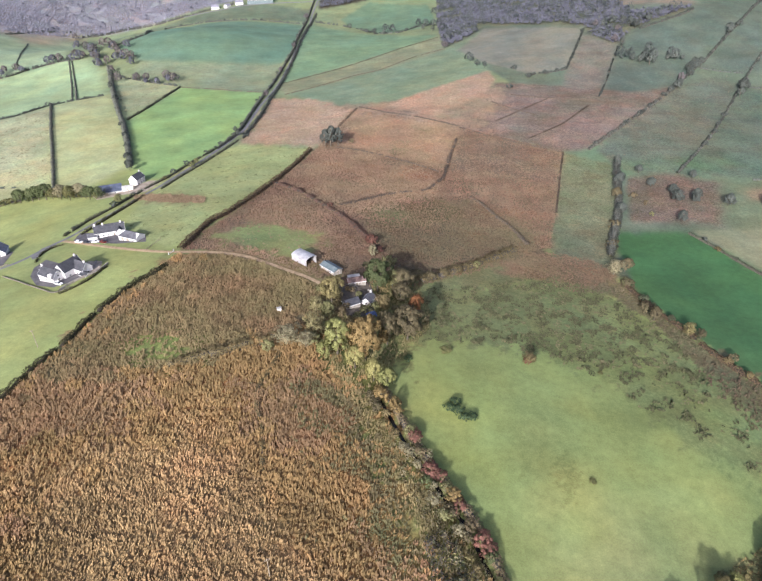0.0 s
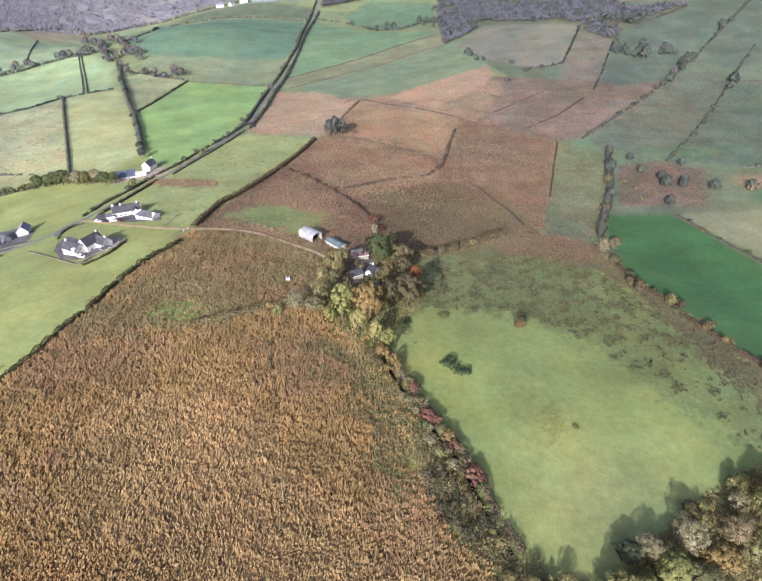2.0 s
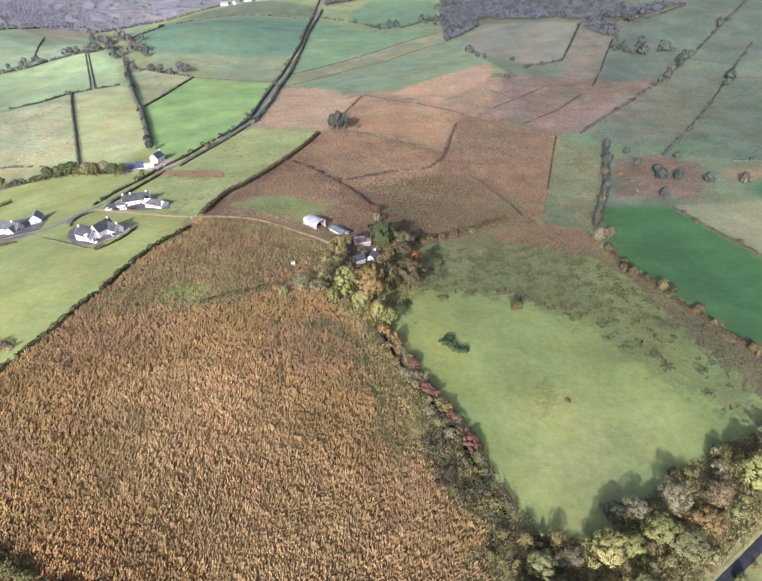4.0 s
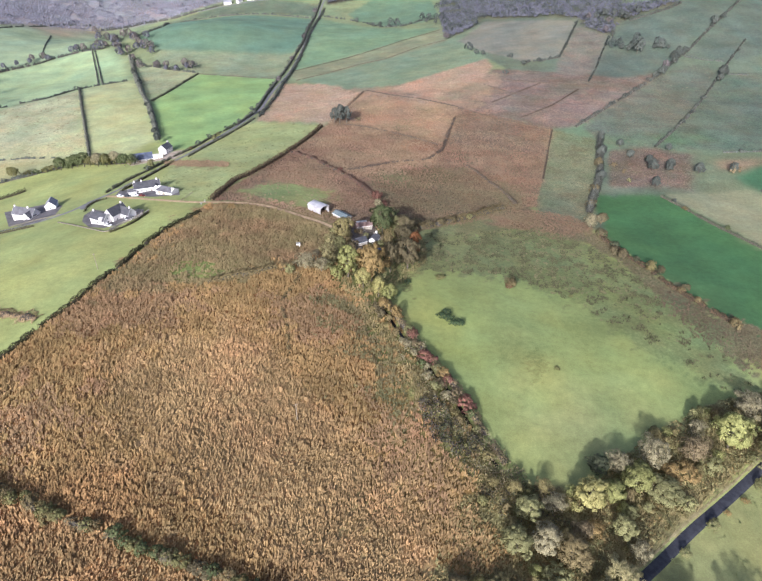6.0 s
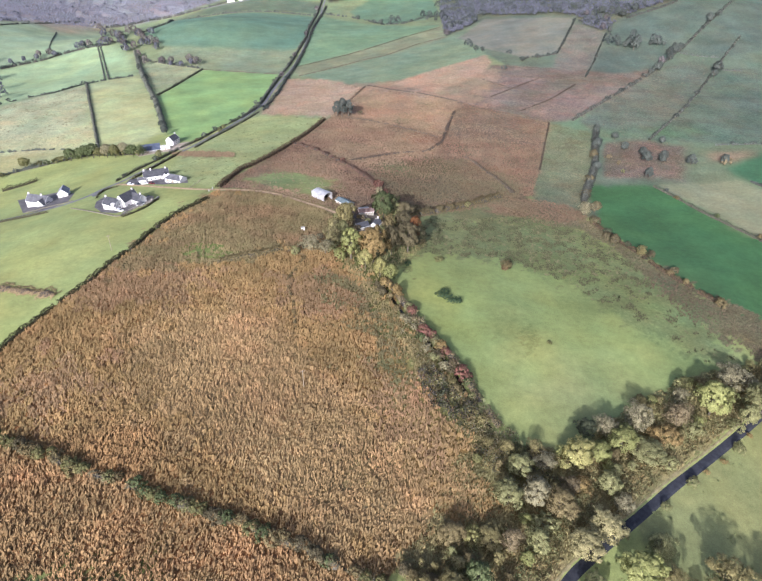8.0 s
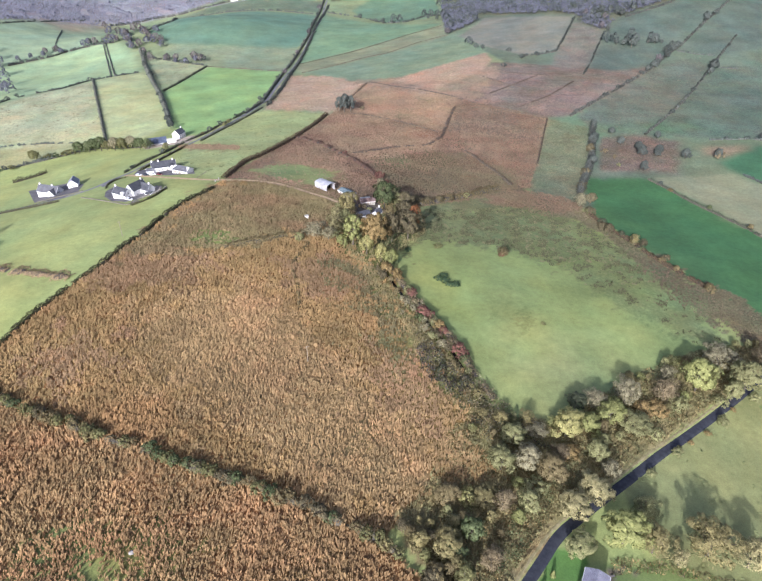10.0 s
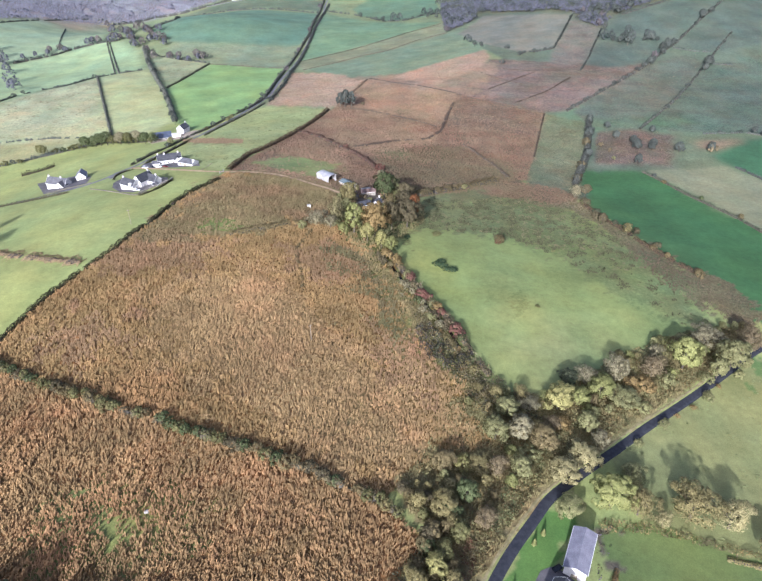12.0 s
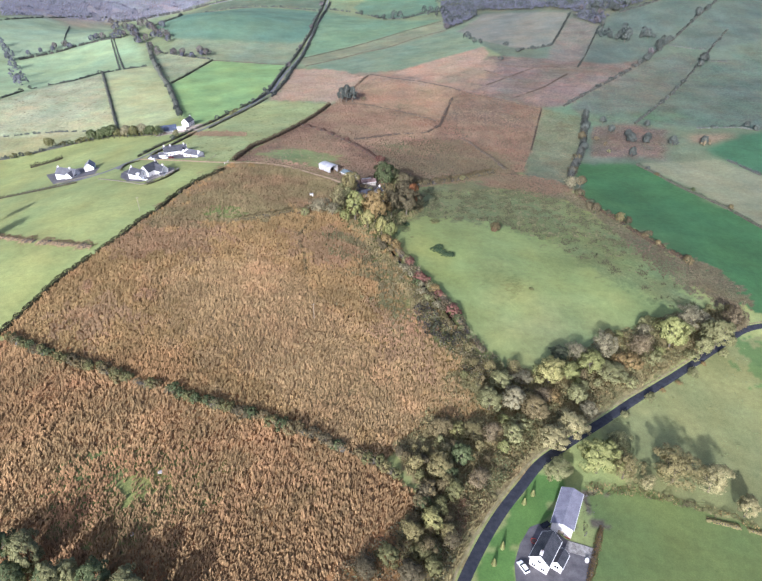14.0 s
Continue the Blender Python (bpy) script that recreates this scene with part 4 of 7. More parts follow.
# the land: one sheet; the colour of each field's sward (haze mixed into far ones) lies on it, the grain is made here
M_LAND, t, b = material("land", 0.9)
at = t.nodes.new("ShaderNodeAttribute")
at.attribute_name = "sward"
rough_at = t.nodes.new("ShaderNodeAttribute")
rough_at.attribute_name = "rough"
big, mid, fine = noise_node(t, 0.035, 4), noise_node(t, 0.35, 4), noise_node(t, 2.2, 3)
col = scaled(t, at.outputs["Color"], stretch(t, big, 0.3, 0.7, 0.80, 1.20))
tint = t.nodes.new("ShaderNodeMix")
tint.data_type, tint.blend_type = "RGBA", "MULTIPLY"
t.links.new(stretch(t, noise_node(t, 0.016, 4, 0.65), 0.4, 0.62), tint.inputs[0])
t.links.new(col, tint.inputs[6])
tint.inputs[7].default_value = (1.09, 1.03, 0.93, 1)
col = tint.outputs[2]
col = scaled(t, col, stretch(t, mid, 0.3, 0.7, 0.88, 1.10))
col = scaled(t, col, stretch(t, fine, 0.3, 0.7, 0.86, 1.14))
wild = scaled(t, col, stretch(t, noise_node(t, 0.75, 5, 0.75), 0.36, 0.64, 0.45, 1.5))
wild = ramp_between(t, stretch(t, noise_node(t, 0.12, 5, 0.7), 0.45, 0.62, 0, 0.5), wild, scaled(t, wild, stretch(t, mid, 0, 1, 0.75, 0.6)))
# rank growth in rough ground: olive hollows, russet swathes, and darker lines where water lies
def swathe(base, scale, lo, hi, colour, seed_shift, squeeze=1.0):
    geo = t.nodes.new("ShaderNodeNewGeometry")
    mp = t.nodes.new("ShaderNodeMapping")
    mp.inputs["Location"].default_value = (seed_shift, -seed_shift, 0)
    mp.inputs["Rotation"].default_value = (0, 0, 0.6)
    mp.inputs["Scale"].default_value = (squeeze, 1, 1)
    n = t.nodes.new("ShaderNodeTexNoise")
    n.inputs["Scale"].default_value, n.inputs["Detail"].default_value, n.inputs["Roughness"].default_value = scale, 6, 0.7
    t.links.new(geo.outputs["Position"], mp.inputs["Vector"])
    t.links.new(mp.outputs[0], n.inputs["Vector"])
    m = t.nodes.new("ShaderNodeMix")
    m.data_type, m.blend_type = "RGBA", "MULTIPLY"
    t.links.new(stretch(t, n.outputs["Fac"], lo, hi), m.inputs[0])
    t.links.new(base, m.inputs[6])
    m.inputs[7].default_value = (*colour, 1)
    return m.outputs[2]


wild = swathe(wild, 0.03, 0.45, 0.62, (0.78, 0.94, 0.82), 300.0)
wild = swathe(wild, 0.045, 0.48, 0.62, (1.15, 0.93, 0.86), 700.0)
wild = swathe(wild, 0.06, 0.52, 0.66, (0.76, 0.73, 0.70), 1100.0, 0.25)
col = ramp_between(t, rough_at.outputs["Fac"], col, wild)
t.links.new(col, b.inputs["Base Color"])
bump_on(t, b, mid, 0.16, 0.25)


# ---- mesh helpers ----
def mesh_from(name, verts, faces, mat=None, parent=None, label="", smooth=False):
    me = bpy.data.meshes.new(name)
    me.from_pydata([tuple(v) for v in verts], [], faces)
    if mat:
        me.materials.append(mat)
    if smooth:
        me.polygons.foreach_set("use_smooth", [True] * len(me.polygons))
    me.update()
    ob = new(name, me)
    if parent:
        ob.parent = parent
    if label:
        ob["label"] = label
    return ob


def mesh_fast(name, verts, quads=None, tris=None, mat=None, parent=None, normals=None):
    """A mesh from arrays of corners."""
    me = bpy.data.meshes.new(name)
    nq, nt = (0 if quads is None else len(quads)), (0 if tris is None else len(tris))
    me.vertices.add(len(verts))
    me.vertices.foreach_set("co", np.ascontiguousarray(verts, np.float32).ravel())
    loops = np.concatenate(([quads.ravel()] if nq else []) + ([tris.ravel()] if nt else [])).astype(np.int32)
    me.loops.add(len(loops))
    me.loops.foreach_set("vertex_index", loops)
    me.polygons.add(nq + nt)
    me.polygons.foreach_set("loop_start", np.r_[np.arange(nq) * 4, nq * 4 + np.arange(nt) * 3].astype(np.int32))
    me.update(calc_edges=True)
    me.validate()
    if normals is not None:
        me.polygons.foreach_set("use_smooth", np.ones(nq + nt, bool))
        me.normals_split_custom_set_from_vertices(np.ascontiguousarray(normals, np.float32))
    if mat:
        me.materials.append(mat)
    ob = new(name, me)
    if parent:
        ob.parent = parent
    return ob


class Geo:
    """Collects boxes and prisms into one mesh."""

    def __init__(self):
        self.v, self.f = [], []

    def add(self, verts, faces):
        n = len(self.v)
        self.v += verts
        self.f += [tuple(i + n for i in f) for f in faces]
        return self

    def box(self, x0, y0, z0, x1, y1, z1, bevel=0.0):
        b = bevel
        v = [(x, y, z) for z in (z0, z1 - b) for x, y in ((x0, y0), (x1, y0), (x1, y1), (x0, y1))]
        f = [(3, 2, 1, 0), (0, 1, 5, 4), (1, 2, 6, 5), (2, 3, 7, 6), (3, 0, 4, 7)]
        if b:
            v += [(x0 + b, y0 + b, z1), (x1 - b, y0 + b, z1), (x1 - b, y1 - b, z1), (x0 + b, y1 - b, z1)]
            f += [(4, 5, 9, 8), (5, 6, 10, 9), (6, 7, 11, 10), (7, 4, 8, 11), (8, 9, 10, 11)]
        else:
            f.append((4, 5, 6, 7))
        return self.add(v, f)

    def extrude(self, outline, x0, x1):
        """A prism along x whose section (y, z) is the outline, counter-clockwise seen from +x."""
        n = len(outline)
        v = [(x0, y, z) for y, z in outline] + [(x1, y, z) for y, z in outline]
        f = [tuple(range(n))[::-1], tuple(range(n, 2 * n))]
        f += [(i, (i + 1) % n, n + (i + 1) % n, n + i) for i in range(n)]
        return self.add(v, f)

    def tube(self, a, b, ra, rb, sides=7):
        a, b = Vector(a), Vector(b)
        z = (b - a).normalized()
        x = z.orthogonal().normalized()
        y = z.cross(x)
        v = [tuple(p + (x * math.cos(6.2832 * i / sides) + y * math.sin(6.2832 * i / sides)) * r) for p, r in ((a, ra), (b, rb)) for i in range(sides)]
        f = [(i, (i + 1) % sides, sides + (i + 1) % sides, sides + i) for i in range(sides)]
        f += [tuple(range(sides))[::-1], tuple(range(sides, 2 * sides))]
        return self.add(v, f)

    def part(self, name, mat, parent=None, label="", smooth=False):
        return mesh_from(name, self.v, self.f, mat, parent, label, smooth)


def empty(name, x, y, turn=0.0, z=None, drop=0.0):
    ob = new(name)
    ob.matrix_basis = pose(x, y, (ground_at(x, y) if z is None else z) - drop, 0, 0, turn)
    return ob


def cards(centres, normals, size, r, slim=1.0, upright=0.0):
    """Four-cornered leaf sprays at the centres, facing about the normals, and the soft normals of the mass of leaves."""
    n = len(centres)
    nm = normals + r.normal(0, 0.45, (n, 3))
    nm *= np.where((nm * normals).sum(1) < 0, -1.0, 1.0)[:, None]
    nm /= np.linalg.norm(nm, axis=1)[:, None] + 1e-9
    a = np.cross(nm, r.normal(0, 1, (n, 3)))
    a /= np.linalg.norm(a, axis=1)[:, None] + 1e-9
    if upright:
        rise = np.array([0, 0, 1.0]) - nm * nm[:, 2:]
        a = a * (1 - upright) + (rise + r.normal(0, 0.25, (n, 3))) * upright
        a -= nm * (a * nm).sum(1)[:, None]
        a /= np.linalg.norm(a, axis=1)[:, None] + 1e-9
    b = np.cross(nm, a)
    s = (size * r.uniform(0.6, 1.35, n))[:, None]
    v = np.stack([centres - a * s * 0.5, centres - b * s * 0.42 * slim + nm * s * 0.1, centres + a * s * 0.55, centres + b * s * 0.36 * slim - nm * s * 0.08], 1).reshape(-1, 3)
    soft = normals * 0.75 + nm * 0.25
    soft /= np.linalg.norm(soft, axis=1)[:, None] + 1e-9
    # corners run so that each spray's front looks along its normal
    q = np.arange(4 * n).reshape(-1, 4)
    front = (np.cross(v[1::4] - v[0::4], v[2::4] - v[0::4]) * nm).sum(1) > 0
    q = np.where(front[:, None], q, q[:, ::-1])
    return v, q, np.repeat(soft, 4, axis=0)


# ---- land ----
def land():
    xs = np.unique(np.r_[-4500, -3000, -2000, -1500, -1200, np.arange(-1000, -480, 20), np.arange(-480, -172, 4), np.arange(-172, 192, 1.5), np.arange(192, 480, 4), np.arange(480, 1000, 20), 1200, 1500, 2000, 3000, 4500])
    ys = np.unique(np.r_[-4500, -3000, -2000, -1200, -800, -500, np.arange(-300, -60, 12), np.arange(-60, 310, 1.5), np.arange(310, 720, 3), np.arange(720, 1400, 6), 1450, 1550, 1700, 2000, 2500, 3200, 4500])
    X, Y = np.meshgrid(xs, ys)
    Z = height(X, Y)
    x, y = X.ravel(), Y.ravel()
    col = np.tile(np.array(PASTURE), (x.size, 1))
    rough = np.full(x.size, 0.12)
    wx, wy = x + wave(x, y, 9, 5) * 0.9 + wave(x, y, 30, 6) * 0.8, y + wave(x, y, 9, 7) * 0.9 + wave(x, y, 30, 8) * 0.8
    sx, sy = x + wave(x, y, 14, 15) * 5 + wave(x, y, 5, 16) * 3, y + wave(x, y, 14, 17) * 5 + wave(x, y, 5, 18) * 3
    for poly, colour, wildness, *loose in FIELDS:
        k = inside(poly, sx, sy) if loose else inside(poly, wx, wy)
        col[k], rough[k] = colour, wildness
    grid = col.reshape(len(ys), len(xs), 3)
    for _ in range(2):
        soft = grid.copy()
        soft[1:-1, 1:-1] = (grid[1:-1, 1:-1] * 2 + grid[:-2, 1:-1] + grid[2:, 1:-1] + grid[1:-1, :-2] + grid[1:-1, 2:]) / 6
        grid = np.where((Y > 255)[..., None], soft, grid)
    col = grid.reshape(-1, 3)
    for cx, cy, rx, ry, shade, part in SWARD_PATCHES:
        f = part * np.exp(-((x - cx) / rx) ** 2 - ((y - cy) / ry) ** 2) * (1 + 0.35 * wave(x, y, 30, int(cx) + 500))
        col += (np.array(shade) - col) * np.clip(f, 0, 1)[:, None]
    tone = 0.55 * wave(x, y, 75, 91) + 0.45 * wave(x, y, 26, 92)
    hue = 0.6 * wave(x, y, 60, 93) + 0.4 * wave(x, y, 21, 94)
    col = col * (1 + 0.07 * tone)[:, None] * (1 + hue[:, None] * np.array([0.06, 0.0, -0.03]))
    verts = np.c_[x, y, Z.ravel()]
    nx, ny = len(xs), len(ys)
    i = (np.arange(ny - 1)[:, None] * nx + np.arange(nx - 1)).ravel()
    ob = mesh_fast("ground", verts, np.c_[i, i + 1, i + nx + 1, i + nx], None, M_LAND)
    ob.data.polygons.foreach_set("use_smooth", np.ones(len(i), bool))
    ob.data.attributes.new("sward", "FLOAT_COLOR", "POINT").data.foreach_set("color", np.c_[col, np.ones(len(col))].astype(np.float32).ravel())
    ob.data.attributes.new("rough", "FLOAT", "POINT").data.foreach_set("value", rough.astype(np.float32))
    return tagged(ob, "rolling farmland with green pastures and brown rushy fields", "ground", kind="structure")


PASTURE = (0.238, 0.271, 0.102)
EARTH = (0.25, 0.148, 0.066)
# Distance haze is put into these colours as extra blue; eastern fields set darker.
FAR_FIELDS = [
    ([(-900, 440), (900, 440), (900, 1400), (-900, 1400)], (0.16, 0.195, 0.105), 0.25),
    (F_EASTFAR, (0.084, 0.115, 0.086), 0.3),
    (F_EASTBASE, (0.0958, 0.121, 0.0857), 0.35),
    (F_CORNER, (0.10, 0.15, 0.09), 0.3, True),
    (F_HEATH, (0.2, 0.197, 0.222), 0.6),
    (F_H, (0.104, 0.171, 0.115), 0.1),
    (F_HB, (0.181, 0.216, 0.135), 0.4),
    (F_N1, (0.13, 0.2, 0.117), 0.15),
    (F_N2, (0.149, 0.195, 0.123), 0.3),
    (F_TOPF, (0.102, 0.16, 0.0994), 0.15),
    (F_N3, (0.175, 0.19, 0.116), 0.4),
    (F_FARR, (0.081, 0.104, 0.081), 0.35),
    (F_HEATHB, (0.101, 0.13, 0.09), 0.5),
    (F_P, (0.15, 0.152, 0.122), 0.2),
    (F_PB, (0.135, 0.124, 0.101), 0.6),
    (F_TOPR, (0.158, 0.13, 0.105), 0.5),
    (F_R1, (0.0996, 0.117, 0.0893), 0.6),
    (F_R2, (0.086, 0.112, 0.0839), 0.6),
    (F_L1, (0.191, 0.29, 0.11), 0.05),
]
# far western pastures here also carry distance haze as extra blue
NORTH_FIELDS = [
    (F_L2, (0.298, 0.325, 0.168), 0.25),
    (F_L3, (0.308, 0.324, 0.198), 0.55),
    (F_L9, (0.227, 0.292, 0.182), 0.15),
    (F_L9B, (0.24, 0.198, 0.145), 0.4),
    (F_L3B, (0.255, 0.257, 0.138), 0.4),
    (F_L4, (0.25, 0.328, 0.182), 0.1),
    (F_L10, (0.244, 0.275, 0.163), 0.5),
    (F_L5, (0.261, 0.296, 0.128), 0.3),
    (F_MAUVE, (0.142, 0.112, 0.0893), 0.75),
    (F_M2, (0.172, 0.13, 0.11), 0.7, True),
    (F_M3, (0.164, 0.126, 0.104), 0.7, True),
    (F_BROWN, (0.177, 0.126, 0.0845), 0.85),
    (F_BRACKEN, (0.22, 0.145, 0.085), 0.7, True),
    (F_BRB, (0.232, 0.162, 0.099), 0.8, True),
    (F_BRA, (0.221, 0.153, 0.0952), 0.8, True),
    (F_DULL, (0.148, 0.112, 0.073), 0.85, True),
    (F_TAN1, (0.262, 0.183, 0.117), 0.7, True),
    (F_TAN5, (0.215, 0.163, 0.119), 0.7, True),
    (F_TAN2, (0.328, 0.245, 0.178), 0.75, True),
    (F_TAN3, (0.143, 0.103, 0.0723), 0.75, True),
]
BROWN_FIELDS = [
    (F_TAN4, (0.297, 0.211, 0.153), 0.7),
    (F_OLIVE, (0.112, 0.102, 0.0496), 0.8, True),
    (F_PATCH, (0.184, 0.215, 0.0854), 0.35, True),
    (F_STRIP, (0.139, 0.146, 0.0862), 0.7),
    (F_SHRUB, (0.134, 0.103, 0.0825), 0.8),
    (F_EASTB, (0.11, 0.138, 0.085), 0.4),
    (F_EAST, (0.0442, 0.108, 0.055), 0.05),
    (F_PINK, (0.19, 0.15, 0.10), 0.6),
    (F_PALE, (0.18, 0.192, 0.122), 0.2),
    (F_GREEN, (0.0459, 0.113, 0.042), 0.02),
    (F_GAP, (0.14, 0.15, 0.072), 0.5, True),
    (F_MARGIN, (0.13, 0.117, 0.0673), 0.7, True),
    (F_MARGIN2, (0.122, 0.108, 0.0653), 0.8, True),
    (F_ORANGE, (0.19, 0.13, 0.08), 0.8, True),
    (F_PAST, (0.196, 0.24, 0.087), 0.1),
    (F_RUSHY, (0.145, 0.168, 0.072), 0.4, True),
    (F_WORN, (0.155, 0.185, 0.066), 0.4, True),
    (F_WOOD, (0.115, 0.125, 0.085), 0.7),
    (F_WOODB, (0.06, 0.055, 0.04), 0.8),
]
NEAR_FIELDS = [
    (F_FARM, (0.14, 0.15, 0.062), 0.6, True),
    (F_RUSH, EARTH, 0.8),
    (F_RUSHB, EARTH, 0.8),
    (F_SPOT3, (0.13, 0.13, 0.04), 0.8, True),
    (F_BANK, (0.135, 0.15, 0.052), 0.8, True),
    (F_RUSHTOP, (0.2, 0.155, 0.083), 0.7, True),
    (F_RUSHPALE, (0.33, 0.23, 0.115), 0.7, True),
    ([(-84 + (x + 84) * 1.3, 187 + (y - 187) * 1.3) for x, y in F_GREENPATCH], (0.165, 0.20, 0.065), 0.4, True),
    (F_SPOTBASE, (0.16, 0.18, 0.062), 0.5, True),
    (WOODS, (0.235, 0.195, 0.098), 0.6),
    (STREAMSCRUB, (0.17, 0.14, 0.07), 0.8),
    (OPENRUSH, EARTH, 0.8, True),
    (F_SE, (0.18, 0.195, 0.083), 0.1),
    (F_SE3, (0.10, 0.16, 0.055), 0.1, True),
    (F_SE2, (0.118, 0.158, 0.053), 0.1),
    (STOREEARTH, (0.13, 0.11, 0.085), 0.6, True),
    (F_LAWN, (0.095, 0.18, 0.045), 0.05),
]
SWARD_PATCHES = [
    # colour raised here to offset the tree shade along the wood's edge
    (66, 102, 36, 28, (0.25, 0.276, 0.114), 0.85),
    (24, 122, 20, 52, (0.2, 0.232, 0.074), 0.8),
    (4, 338, 10, 9, (0.15, 0.19, 0.08), 0.7),
    (105, 175, 40, 60, (0.135, 0.18, 0.068), 0.6),
    (250, 520, 50, 45, (0.145, 0.135, 0.095), 0.5),
    (205, 432, 60, 14, (0.10, 0.15, 0.08), 0.6),
]
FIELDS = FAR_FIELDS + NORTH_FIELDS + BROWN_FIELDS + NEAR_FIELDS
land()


def ribbon(name, path, width, lift, mat, label, kind="structure", category="road", crown=0.0, step=2.5, fray=0.0, seed=1):
    """A strip laid along a line, following the land."""
    p = smooth_line(path, step)
    d = np.gradient(p, axis=0)
    d /= np.hypot(*d.T)[:, None] + 1e-9
    side = np.c_[d[:, 1], -d[:, 0]]
    offs = np.linspace(-0.5, 0.5, 7) * width
    r = np.random.default_rng(seed)
    rows = []
    for k, o in enumerate(offs):
        wob = r.normal(0, fray, len(p)) if k in (0, 6) and fray else 0
        q = p + side * (o + wob)[:, None] if fray and k in (0, 6) else p + side * o
        z = height(p[:, 0], p[:, 1]) * 0.75 + height(q[:, 0], q[:, 1]) * 0.25 + lift + crown * (1 - (2 * o / width) ** 2)
        if k in (0, 6):
            z = height(q[:, 0], q[:, 1]) - 0.15
        rows.append(np.c_[q, z])
    v = np.stack(rows, 1).reshape(-1, 3)
    n = len(p)
    i = (np.arange(n - 1)[:, None] * 7 + np.arange(6)).ravel()
    ob = mesh_fast(name, v, np.c_[i, i + 1, i + 8, i + 7], None, mat)
    ob.data.polygons.foreach_set("use_smooth", np.ones(len(i), bool))
    return tagged(ob, label, category, kind=kind)


def patch(name, poly, lift, mat, label, category, step=1.2):
    """A paved or mown area: a sheet over the land with its outline as edge."""
    bm = bmesh.new()
    vs = [bm.verts.new((x, y, 0)) for x, y in poly]
    bm.faces.new(vs)
    for axis in (0, 1):
        lo, hi = min(p[axis] for p in poly), max(p[axis] for p in poly)
        for c in np.arange(lo + step, hi, step * 2):
            no = (1, 0, 0) if axis == 0 else (0, 1, 0)
            bmesh.ops.bisect_plane(bm, geom=bm.verts[:] + bm.edges[:] + bm.faces[:], plane_co=(c if axis == 0 else 0, c if axis else 0, 0), plane_no=no)
    for v in bm.verts:
        v.co.z = ground_at(v.co.x, v.co.y) + lift
    bmesh.ops.recalc_face_normals(bm, faces=bm.faces[:])
    if sum(f.normal.z for f in bm.faces) < 0:
        bmesh.ops.reverse_faces(bm, faces=bm.faces[:])
    me = bpy.data.meshes.new(name)
    bm.to_mesh(me)
    bm.free()
    me.materials.append(mat)
    return tagged(new(name, me), label, category, kind="structure")


ribbon("road", ROAD, 3.9, 0.12, M_ASPHALT, "narrow dark asphalt country road between verges", crown=0.06)
ribbon("lane", LANE, 3.0, 0.12, M_LANE, "grey tarmac lane between hedges and houses", crown=0.05)
patch("lane_splay", LANE_SPLAY, 0.09, M_LANE, "widened tarmac mouth of the lane by the drives", "lane")
ribbon("farm_track", TRACK, 3.2, 0.10, M_TRACK, "pale gravel farm track leading to the barn", crown=0.02, fray=0.25)
_p = smooth_line(ROAD, 2.5)
_d = np.gradient(_p, axis=0)
_n = np.c_[_d[:, 1], -_d[:, 0]] / (np.hypot(*_d.T)[:, None] + 1e-9)
ribbon("verge", (_p + _n * 2.5)[8:].tolist(), 1.0, 0.06, M_VERGE, "strip of dry pale grass along the road", category="verge", fray=0.5)
ribbon("verge", (_p - _n * 2.4)[:30].tolist(), 0.9, 0.06, M_VERGE, "strip of dry pale grass along the road", category="verge", fray=0.5, seed=2)
ribbon("stream", STREAMLINE, 1.7, 0.02, M_WATER, "narrow dark stream below the hedge", category="stream", crown=0.1, fray=0.3)

